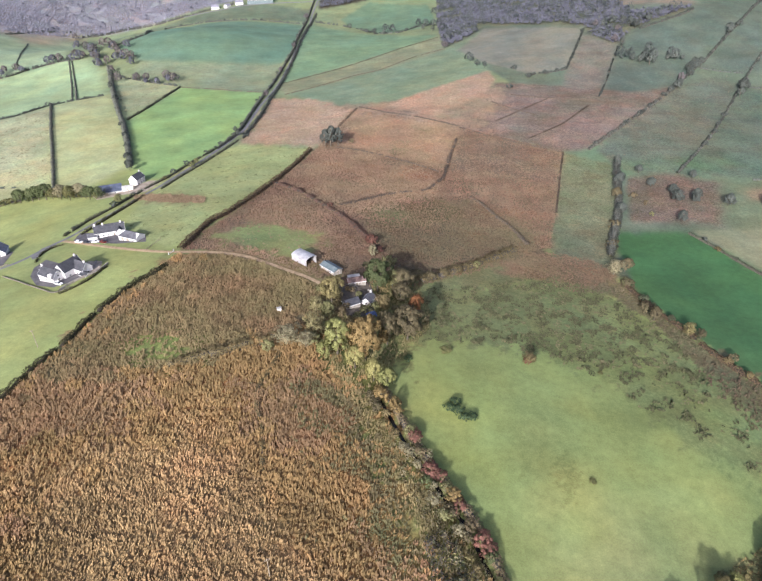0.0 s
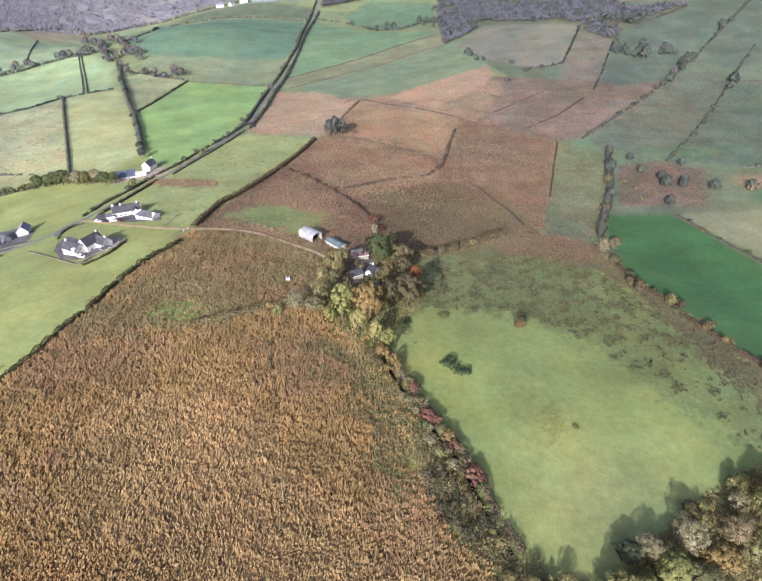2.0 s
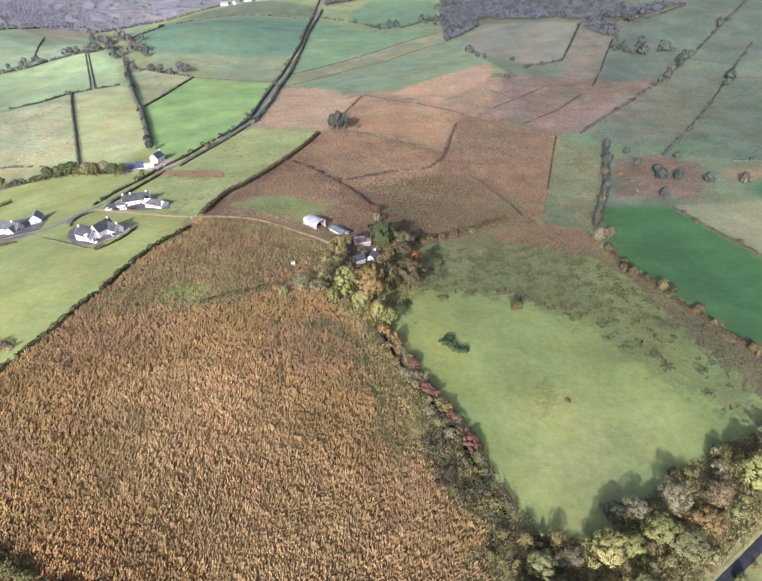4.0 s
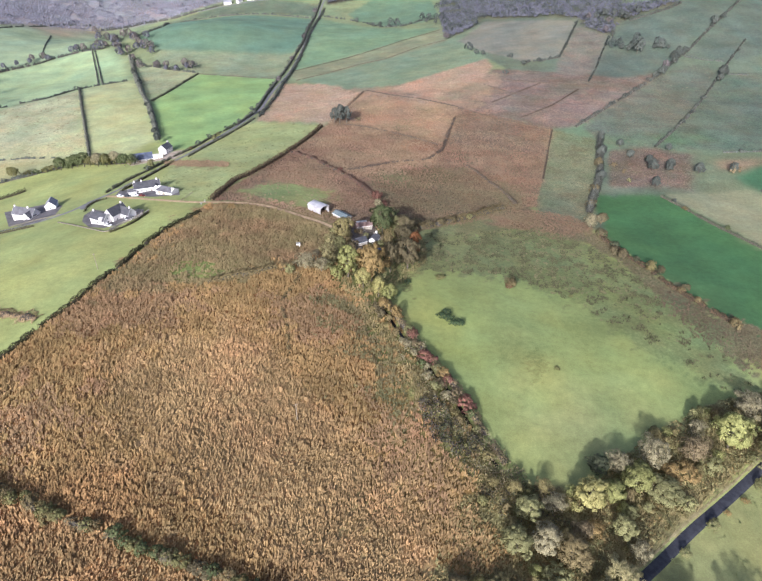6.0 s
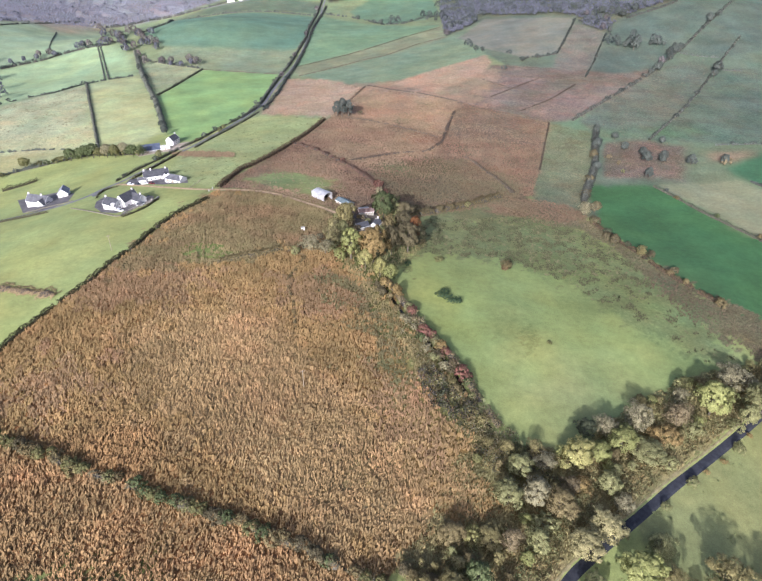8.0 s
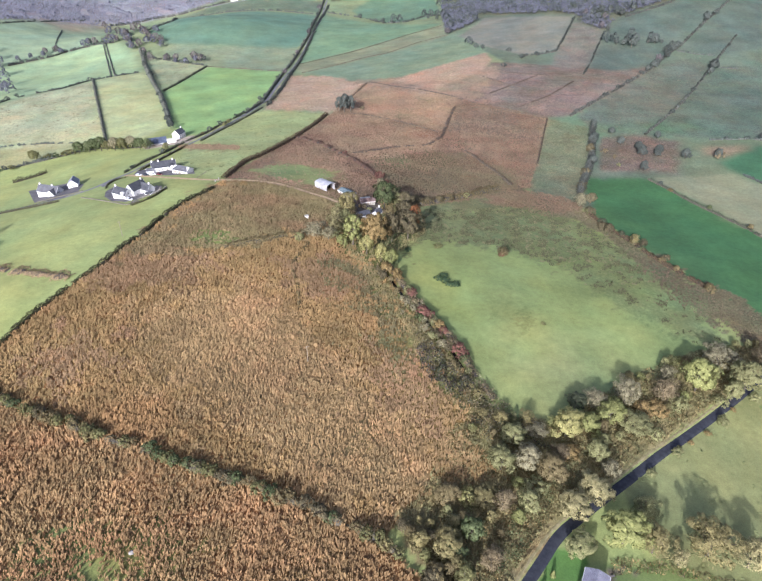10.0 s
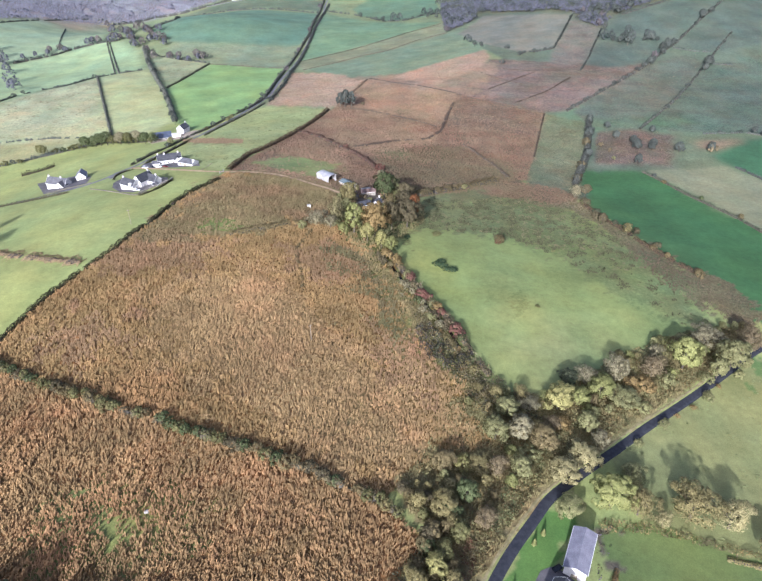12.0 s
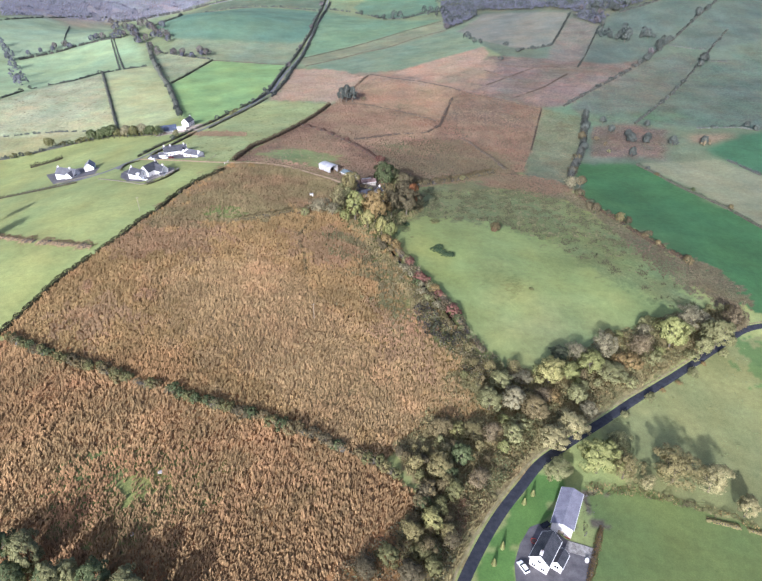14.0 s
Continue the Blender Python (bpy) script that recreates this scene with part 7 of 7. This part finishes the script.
    for x in chimneys:
        c = Geo().box(x - 0.45, -0.35, ridge - 1.2, x + 0.45, 0.35, ridge + 1.25, 0.05).part("chimney", M_WHITE, hub)
        g = Geo()
        for d in (-0.2, 0.2):
            g.tube((x + d, 0, ridge + 1.25), (x + d, 0, ridge + 1.6), 0.13, 0.11, 8)
        g.part("chimney_top", M_RUST, c)
    return hub




def rowed(xs, z, w=1.3, h=1.2):
    return [(x, z, w, h) for x in xs]


def build(name, x, y, turn, label, category="house", size=1.0):
    ob = empty(name, x, y, turn)
    ob.matrix_basis = ob.matrix_basis @ Matrix.Scale(size, 4)
    return tagged(ob, label, category)


# white house with a front wing, beside the lane
a = build("house", -152.5, 244, -27, "white rendered house with dark slate roofs and front wing", size=0.86)
gable_block(a, 11.5, 6.6, 3.5, 6.8, front=rowed((-3.6, 0, 3.4), 1.0), ends=[(1, 0, 1.0, 1.5, 1.3), (1, 0, 3.5, 1.0, 1.0)], chimneys=(-5.2,))
gable_block(a, 12, 7.2, 4.6, 8.4, 4.0, 8.6, 90, front=rowed((-3, 2), 1.0), ends=[(-1, -1.6, 1.0, 1.2, 1.3), (-1, 1.6, 1.0, 1.2, 1.3), (-1, 0, 4.0, 1.1, 1.2)], chimneys=(4.9,))
gable_block(a, 8.5, 6.4, 4.0, 7.4, 9.5, 12.0, 0, front=rowed((0, 2.6), 1.0), ends=[(1, 0, 1.0, 1.6, 1.4)], chimneys=(3.2,))
gable_block(a, 4.5, 4, 2.5, 3.6, 15.0, 9.2, 0, front=[(0, 0.2, 2.4, 2.0, 1)])
g = Geo().box(2.2, -3.5, 3.6, 4.4, -1.6, 5.2, 0.05)
g.part("dormer", M_WHITE, a)
# long white house and its garage
a = build("house", -146.5, 297.8, 22, "long white bungalow with slate roof and three chimneys", size=0.88)
gable_block(a, 17, 7, 3.5, 6.9, front=rowed((-6.5, -3.8, -1, 5.5), 0.9) + [(2.2, 0.1, 1.1, 2.1, 1)], ends=[(1, 0, 1.0, 1.3, 1.3)], chimneys=(-7.8, -3.2, 6.8))
gable_block(a, 5, 4.4, 2.9, 5.2, 5.6, -3.2, 90, ends=[(-1, 0, 0.9, 1.7, 1.4)])
gable_block(a, 5, 4.5, 2.4, 3.6, -10.0, -2.6, 0, roof=M_GREYROOF)
a = build("garage", -131, 287.5, -22, "long low white garage with a grey hipped roof", "garage", 0.84)
gable_block(a, 13.5, 7.6, 2.7, 4.9, roof=M_GREYROOF, hip=3.0, front=[(-4, 0.1, 2.6, 2.2, 1), (0, 0.1, 2.6, 2.2, 1), (4.3, 1.0, 1.3, 1.1)], barge=False)
# house by the bend of the lane, with sheds
a = build("house", -167, 396, 72, "tall white gabled house with slate roof by the lane", size=0.88)
gable_block(a, 9.5, 7.2, 4.8, 8.0, front=rowed((-3, 0, 3), 1.0) + rowed((-3, 0, 3), 3.4), ends=[(-1, 0, 1.2, 1.2, 1.2), (-1, 0, 4.0, 1.2, 1.2)], chimneys=(4.2,))
gable_block(a, 6, 5, 2.6, 4.4, 6.8, 3.0, 0)
a = build("shed", -180, 382, 22, "low shed with a dark blue-grey sheet roof", "shed")
gable_block(a, 14, 9, 2.4, 5.4, wall=M_CONCRETE, roof=M_BLUESLATE, front=[(-3, 0.1, 3.0, 2.4, 1), (2.5, 1.0, 1.3, 1.0)], barge=False)
a = build("shed", -169, 383, 22, "small white flat-roofed store beside the lane", "shed")
gable_block(a, 6.5, 4, 2.4, 3.0, roof=M_CONCRETE, front=[(0, 0.1, 1.0, 2.0, 1)], barge=False)
# the pair farther down the lane
a = build("house", -216.5, 283, -14, "white house with gabled porch and grey slate roof", size=0.88)
gable_block(a, 16, 7.6, 3.4, 7.2, roof=M_GREYROOF, front=rowed((-6, -3, 0), 0.9) + [(3, 0.1, 1.1, 2.1, 1)], ends=[(1, -1.5, 0.9, 1.2, 1.3), (1, 1.5, 0.9, 1.2, 1.3)], chimneys=(-7.2, 3))
gable_block(a, 6, 6, 3.1, 6.0, 5.2, -3.2, 90, roof=M_GREYROOF, ends=[(-1, 0, 0.9, 2.0, 1.4), (-1, 0, 3.6, 1.0, 1.0)])
a = build("garage", -205.5, 293, 105, "white gabled outbuilding with a pale roof", "garage")
gable_block(a, 7.6, 6.0, 3.0, 5.6, roof=M_LEADROOF, ends=[(1, 0, 0.1, 2.6, 2.3, 1), (-1, 0, 0.9, 1.2, 1.2)])
# house below the road, with its long store
a = build("house", 43.0, -5.5, 57, "white two-storey house with dark slate roof near the road")
gable_block(a, 8.8, 5.1, 4.4, 6.6, front=rowed((-2.6, 0.6), 1.0) + rowed((-2.6, 0.6, 3.0), 2.9) + [(3.0, 0.1, 1.0, 2.1, 1)], back=rowed((-2.6, 0), 1.0), ends=[(-1, -1.3, 1.0, 1.1, 1.2), (-1, 1.3, 1.0, 1.1, 1.2), (-1, 0, 3.4, 1.1, 1.2)], chimneys=(-3.8,))
gable_block(a, 4.6, 3.0, 2.4, 3.6, 0.8, -4.0, 0, ends=[(-1, 0, 0.9, 1.3, 1.2)])
a = build("store", 52.5, 9.2, 65, "long white store with a pale grey sheet roof", "outbuilding")
gable_block(a, 13.4, 5.9, 4.2, 5.2, roof=M_LEADROOF, front=rowed((-4, 0, 4), 1.0), ends=[(-1, 0, 0.1, 2.0, 2.1, 1)], barge=False)
Geo().box(-7.05, -2.9, -0.2, -6.703, 2.9, 0.35, 0.04).part("fascia", M_REDPAINT, a, "red painted base course")
# industrial roof on the far road
a = build("warehouse", -215, 1190, 8, "distant long grey warehouse with a sheet roof", "warehouse")
gable_block(a, 44, 18, 5.0, 8.0, wall=M_BLUETIN, roof=M_GREYROOF, barge=False, depth=4)

FAR_ROAD = [(-520, 1068), (-493, 1080), (-454, 1113), (-403, 1136), (-337, 1141), (-281, 1153), (-243, 1172), (-190, 1184), (-118, 1196)]
ribbon("road", FAR_ROAD, 5.0, 0.25, M_LANE, "pale distant road along the foot of the wooded slope", crown=0.05)
for px, py, turn_, size_ in ((-288, 1163, 10, 1.1), (-268, 1168, 60, 0.9), (-250, 1181, 15, 1.1)):
    a = build("house", px, py, turn_, "small white distant house beside the far road", size=size_)
    gable_block(a, 12, 7, 3.4, 6.0, roof=M_LEADROOF, front=rowed((-3.5, 0, 3.5), 1.0), barge=False)

# the old farmstead
barn = tagged(empty("barn", -39.5, 264.3, -40), "round-roofed hay barn of pale galvanised sheeting, open at one end", "barn")
arc = [(3.5 * math.cos(k * math.pi / 12), 3.3 + 1.25 * math.sin(k * math.pi / 12)) for k in range(13)]
inner = [(3.42 * math.cos(k * math.pi / 12), 3.22 + 1.21 * math.sin(k * math.pi / 12)) for k in range(13)]
g = Geo()
for k in range(12):
    g.extrude([arc[k], arc[k + 1], inner[k + 1], inner[k]], -5.2, 5.2)
g.part("curved_roof", M_TIN, barn)
for s in (-1, 1):
    lo, hi = sorted((s * 3.3, s * 3.4))
    Geo().box(-5.0, lo, -1.6, 5.0, hi, 3.3).part("side_sheeting", M_TIN, barn, "pale galvanised side sheeting")
Geo().extrude([(-3.29, -1.6), (3.29, -1.6), (3.29, 3.2)] + inner[1:-1] + [(-3.29, 3.2)], -5.0, -4.9).part("end_sheeting", M_TIN, barn)
for x in (-1.5, 1.6, 4.9):
    for s in (-1, 1):
        Geo().tube((x, s * 3.15, -1.6), (x, s * 3.15, 3.3), 0.09, 0.09, 6).part("post", M_TIMBER, barn)
# dark block added to give the open barn end its interior shade
g = Geo().box(-4.7, -3.1, -1.6, 1.4, 3.1, 2.6, 0.3)
g.part("bale_stack", M_DARK, barn)
shed = tagged(empty("shed", -26.0, 257.0, -46), "low farm shed with a weathered blue-grey sheet roof", "shed")
gable_block(shed, 10.0, 4.8, 2.2, 3.1, wall=M_STONE, roof=M_BLUETIN, front=[(-2.6, 0.0, 2.6, 2.1, 1), (2.4, 0.8, 1.1, 1.0)], ends=[(1, 0, 0.1, 1.4, 2.0, 1)], barge=False)
shed = tagged(empty("shed", -13.6, 246.5, 14), "tumbledown stone shed under a rusty sheet roof", "shed")
gable_block(shed, 8, 4.2, 2.2, 3.3, wall=M_STONE, roof=M_RUST, front=[(0, 0.0, 1.4, 1.9, 1)], barge=False)
Geo().box(-3.2, 2.3, -1, 2.4, 5.2, 1.7, 0.1).part("lean_to", M_STONE, shed)
Geo().box(-3.3, 2.2, 1.75, 2.5, 5.3, 1.85, 0.03).part("flat_roof", M_CONCRETE, shed)
ruin = tagged(empty("cottage", -7.6, 229.5, 68), "derelict whitewashed cottage with a broken roof among trees", "cottage")
gable_block(ruin, 5.5, 4.2, 2.4, 4.0, roof=M_GREYROOF, front=[(-1.6, 0.8, 0.9, 0.9), (1.2, 0.0, 1.0, 1.9, 1)], ends=[(-1, 0, 0.9, 1.0, 1.0)], chimneys=(2.6,), barge=False)
shed = tagged(empty("shed", -15.0, 225.5, 30), "dark slate-roofed outhouse beside the derelict cottage", "shed")
gable_block(shed, 6.5, 4.6, 2.1, 3.6, wall=M_STONE, ends=[(-1, 0, 0.0, 1.2, 1.8, 1)], barge=False)
tarp = tagged(empty("tarpaulin_stack", -6.4, 219.5, 20), "heap covered with a blue tarpaulin in the farmyard", "heap")
g = Geo().add([(-2.6, -1.6, -0.2), (2.6, -1.7, -0.2), (2.8, 1.6, -0.2), (-2.5, 1.5, -0.2), (-1.9, -0.9, 0.9), (1.9, -1.0, 1.1), (2.0, 0.9, 1.3), (-1.8, 0.9, 0.8)], [(0, 1, 5, 4), (1, 2, 6, 5), (2, 3, 7, 6), (3, 0, 4, 7), (4, 5, 6, 7)])
g.part("cover", M_BLUE, tarp)
trough = tagged(empty("water_tank", -44.6, 216.0, 10), "small white water tank standing among rushes", "tank")
Geo().box(-0.9, -0.8, -0.3, 0.9, 0.8, 1.5, 0.08).part("tank_body", M_WHITE, trough)
Geo().box(-1.0, -0.9, 1.505, 1.0, 0.9, 1.62, 0.04).part("lid", M_CONCRETE, trough)


def pole(x, y):
    p = tagged(empty("utility_pole", x, y, 30), "grey weathered timber utility pole standing in a field", "pole", "utility poles")
    Geo().tube((0, 0, -0.6), (0, 0, 8.2), 0.15, 0.1, 8).part("shaft", M_TIMBER, p)
    Geo().box(-0.8, -0.06, 7.6, 0.8, 0.06, 7.74).part("crossarm", M_TIMBER, p)


for x, y in POLES:
    pole(x, y)


def car(x, y, turn, paint, label):
    c = tagged(empty("car", x, y, turn), label, "car")
    c.matrix_basis = c.matrix_basis @ Matrix.Scale(0.9, 4)
    side = [(-2.1, 0.3), (2.1, 0.3), (2.15, 0.62), (1.95, 0.82), (1.05, 0.92), (-2.0, 0.95), (-2.15, 0.6)]
    g = Geo()
    v = [(px, s * (0.86 if pz < 0.9 else 0.8), pz + 0.1) for s in (-1, 1) for px, pz in side]
    n = len(side)
    g.add(v, [tuple(range(n)), tuple(range(2 * n - 1, n - 1, -1))] + [(i, n + i, n + (i + 1) % n, (i + 1) % n) for i in range(n)])
    g.part("body", paint, c)
    g = Geo()
    cab = [(-1.95, 0.78, 1.04), (1.0, 0.78, 1.02), (0.35, 0.62, 1.5), (-1.6, 0.62, 1.5)]
    v = [(px, s * py, pz) for s in (-1, 1) for px, py, pz in cab]
    g.add(v, [(0, 1, 2, 3), (7, 6, 5, 4), (0, 4, 5, 1), (1, 5, 6, 2), (2, 6, 7, 3), (3, 7, 4, 0)])
    g.part("window_band", M_GLASS, c, "dark tinted car glass")
    Geo().box(-1.55, -0.6, 1.505, 0.32, 0.6, 1.56, 0.03).part("roof_panel", paint, c)
    for px in (-1.3, 1.3):
        for s in (-1, 1):
            w = Geo().tube((px, s * 0.7, 0.31), (px, s * 0.9, 0.31), 0.31, 0.31, 14).part("tyre", M_TYRE, c)
            Geo().tube((px, s * 0.88, 0.31), (px, s * 0.915, 0.31), 0.19, 0.17, 10).part("rim", M_TIN, w)
    for s in (-1, 1):
        Geo().box(2.08, s * 0.62 - 0.16, 0.68, 2.17, s * 0.62 + 0.16, 0.82).part("headlight", M_TRIM, c)
    return c


for m_, poly, lab, cat in ((M_YARD, YARD_E, "dark tarmac yard round the house by the road", "yard"), (M_YARD, DRIVE_A, "grey tarmac drive round the white house", "drive"), (M_YARD, DRIVE_B, "tarmac drive in front of the long bungalow", "drive"), (M_DRIVE, DRIVE_C, "pale gravel yard by the lane", "yard"), (M_YARD, DRIVE_D, "tarmac drive between house and outbuilding", "drive"), (M_EARTHYARD, FARMYARD, "bare earth and rubble farmyard", "yard")):
    patch("drive", poly, 0.10, m_, lab, cat)
for m_, poly, lift, lab, cat in ((M_YARDGREY, YARD_GRAVEL, 0.16, "grey gravel yard beside the house", "yard"), (M_APRON, YARD_PALE, 0.22, "pale concrete apron behind the house", "apron")):
    patch("yard", poly, lift, m_, lab, cat)
car(36.7, -9.2, 118, M_CARWHITE, "white hatchback parked on the tarmac yard")
car(-160.5, 290.0, -15, M_CARWHITE, "white car parked before the long bungalow")
car(-155, 287.5, -15, M_CARDARK, "dark car parked before the long bungalow")
car(-146.5, 237.5, -20, M_CARWHITE, "white car parked beside the front wing")
car(-139, 250, -30, M_CARDARK, "dark car parked beside the white house")


def fence(path, label, gap=2.4, tall=1.0):
    x, y, wx, wy = along(smooth_line(path, 1.2), gap)
    f = tagged(empty("fence", x[0], y[0], 0), label, "fence")
    z0 = ground_at(x[0], y[0])
    post = None
    for px, py in zip(x, y):
        z = ground_at(px, py) - z0
        if post is None:
            post = Geo().box(-0.07, -0.07, -0.4, 0.07, 0.07, tall, 0.02).part("post", M_TIMBER, f)
            o = post
        else:
            o = new("post", post.data)
            o.parent = f
        o.matrix_basis = pose(px - x[0], py - y[0], z)
    for h in (0.35, 0.65, 0.9):
        g = Geo()
        for i in range(len(x) - 1):
            a_ = (x[i] - x[0], y[i] - y[0], ground_at(x[i], y[i]) - z0 + h * tall)
            b_ = (x[i + 1] - x[0], y[i + 1] - y[0], ground_at(x[i + 1], y[i + 1]) - z0 + h * tall)
            g.tube(a_, b_, 0.045, 0.045, 4)
        g.part("rail", M_TIMBER, f)


fence(FENCE_B, "short timber fence beside the garage")


def cypress(x, y):
    c = tagged(empty("cypress", x, y, x * 50), "small pale golden cypress on the lawn beside the road", "shrub", "cypresses on the lawn")
    r = np.random.default_rng(int(abs(x * 10)))
    Geo().tube((0, 0, -0.3), (0, 0, 1.2), 0.09, 0.05, 6).part("trunk", M_BARK, c)
    n = 500
    t_, a_ = r.uniform(0, 1, n), r.uniform(0, 6.28, n)
    rad = 0.75 * (1 - t_) ** 0.7 * r.uniform(0.7, 1.05, n)
    v, q, nm = cards(np.c_[np.cos(a_) * rad, np.sin(a_) * rad, 0.1 + 2.6 * t_], np.c_[np.cos(a_), np.sin(a_), 0.4 + 0 * a_], 0.28, r)
    mesh_fast("foliage", v, q, None, M_LEAF["lime"], c, nm)


for x, y in CYPRESSES:
    cypress(x, y)


# ---- small things about the houses and the farm ----
def boulder(x, y, size, seed, label, group):
    r = random.Random(seed)
    bm = bmesh.new()
    bmesh.ops.create_icosphere(bm, subdivisions=2, radius=size)
    for v in bm.verts:
        v.co *= r.uniform(0.82, 1.1)
        v.co.z *= 0.65
    me = bpy.data.meshes.new("boulder")
    bm.to_mesh(me)
    bm.free()
    me.materials.append(M_STONE)
    ob = new("boulder", me)
    ob.matrix_basis = pose(x, y, ground_at(x, y) + size * 0.25, 0, 0, r.uniform(0, 360))
    tagged(ob, label, "boulder", group)


patch("gravel_bed", ROCKERY, 0.12, M_DRIVE, "pale gravel bed beside the white house", "gravel bed")
x, y = scatter(ROCKERY, 1.9, 401, 0.6)
for i, (px, py) in enumerate(zip(x, y)):
    boulder(px, py, 0.35 + 0.3 * ((i * 7) % 5) / 5, 410 + i, "pale rounded boulder on the gravel bed", "boulders on the gravel bed")
rr = np.random.default_rng(430)
for i in range(12):
    boulder(-15.5 + rr.normal(0, 2.6), 242.0 + rr.normal(0, 2.0), rr.uniform(0.25, 0.6), 440 + i, "grey fallen stone in the earthen farmyard", "fallen stones in the farmyard")

for i, (px, py) in enumerate([(-67, 14.9), (-68, -6.4)]):
    boulder(px, py, 0.75, 470 + i, "pale field stone lying among the rushes", "stones among the rushes")


def trailer(x, y, turn):
    t_ = tagged(empty("trailer", x, y, turn), "small dark box trailer parked on the tarmac", "trailer")
    g = Geo().box(-1.3, -0.7, 0.42, 1.3, 0.7, 0.5)
    g.part("bed", M_CARDARK, t_)
    for n_, b_ in (("side_board", (-1.3, -0.74, 0.504, 1.3, -0.7, 1.0)), ("side_board", (-1.3, 0.7, 0.504, 1.3, 0.74, 1.0)), ("end_board", (-1.34, -0.7, 0.504, -1.3, 0.7, 1.0)), ("end_board", (1.3, -0.7, 0.504, 1.34, 0.7, 1.0))):
        Geo().box(*b_).part(n_, M_CARDARK, t_)
    Geo().tube((1.3, 0, 0.4), (2.3, 0, 0.4), 0.05, 0.05, 6).part("drawbar", M_TIN, t_)
    for s in (-1, 1):
        w = Geo().tube((0, s * 0.76, 0.3), (0, s * 0.94, 0.3), 0.3, 0.3, 12).part("tyre", M_TYRE, t_)
        Geo().tube((0, s * 0.93, 0.3), (0, s * 0.955, 0.3), 0.17, 0.16, 8).part("rim", M_TIN, w)


trailer(45.6, 5.2, 30)
ring = tagged(empty("planter", 41.2, -0.4, 0), "round red-rimmed planter standing on the tarmac", "planter")
g = Geo()
n_ = 16
v_ = [(rad * math.cos(6.2832 * i / n_), rad * math.sin(6.2832 * i / n_), z) for rad, z in ((0.75, 0.0), (0.9, 0.5), (0.76, 0.5), (0.72, 0.34)) for i in range(n_)]
g.add(v_, [(k * n_ + i, k * n_ + (i + 1) % n_, (k + 1) * n_ + (i + 1) % n_, (k + 1) * n_ + i) for k in range(3) for i in range(n_)])
g.part("tub", M_REDPAINT, ring)
Geo().tube((0, 0, 0.05), (0, 0, 0.33), 0.7, 0.72, 16).part("soil", M_EARTHYARD, ring, "dark bare soil")
drum = tagged(empty("water_butt", 55.2, -5.0, 0), "white plastic water butt at the edge of the yard", "barrel")
Geo().tube((0, 0, -0.1), (0, 0, 0.5), 0.5, 0.56, 14).tube((0, 0, 0.5), (0, 0, 1.05), 0.56, 0.5, 14).part("barrel", M_WHITE, drum)
Geo().tube((0, 0, 1.055), (0, 0, 1.12), 0.52, 0.5, 14).part("lid", M_TRIM, drum)

car(-150.5, 287.2, 10, M_CARWHITE, "white saloon parked beside the dark car")
car(-145.3, 285.2, -24, M_CARRED, "dark red car parked before the long bungalow")


def garden_wall(path, label, tall=0.9, thick=0.4, stone=None):
    """A low stone wall with a coping, following the land."""
    p = smooth_line(path, 1.2)
    d = np.gradient(p, axis=0)
    d /= np.hypot(*d.T)[:, None] + 1e-9
    side = np.c_[d[:, 1], -d[:, 0]]
    z = height(p[:, 0], p[:, 1])
    wall = empty("garden_wall", p[0, 0], p[0, 1], 0, 0.0)
    tagged(wall, label, "wall")
    for nm_, half, lo, hi, mat in (("stonework", thick / 2, -0.4, tall, stone or M_STONE), ("coping", thick / 2 + 0.06, tall + 0.004, tall + 0.1, stone or M_STONE)):
        rows = [np.c_[p + side * o - p[0], z + h] for o, h in ((-half, lo), (-half, hi), (half, hi), (half, lo))]
        v = np.stack(rows, 1).reshape(-1, 3)
        j = np.arange(len(p) - 1) * 4
        q = np.concatenate([np.c_[j + k, j + 4 + k, j + 4 + (k + 1) % 4, j + (k + 1) % 4] for k in range(4)])
        mesh_fast(nm_, v, q, None, mat, wall)


garden_wall(WALL_A, "low stone garden wall beside the white house")
garden_wall(FENCE_A[:4], "low dark stone wall round the lawn of the white house", 0.5, 0.3, M_DARKSTONE)
garden_wall(WALL_D, "low stone wall along the lane before the house", 0.5, 0.35, M_DARKSTONE)


def gate(x, y, turn, label):
    g_ = tagged(empty("field_gate", x, y, turn), label, "gate")
    for s in (-1, 1):
        Geo().box(s * 1.9 - 0.16, -0.16, -0.4, s * 1.9 + 0.16, 0.16, 1.5, 0.04).part("gate_post", M_CONCRETE, g_, "pale concrete gate post")
    for z in (0.3, 0.55, 0.8, 1.1):
        Geo().tube((-1.7, 0, z), (1.7, 0, z), 0.03, 0.03, 5).part("bar", M_TIN, g_)
    for px in (-1.65, 0, 1.65):
        Geo().tube((px, 0, 0.25), (px, 0, 1.15), 0.03, 0.03, 5).part("upright", M_TIN, g_)


for px, py, a_ in GATES:
    gate(px, py, a_, "galvanised field gate between pale concrete posts")
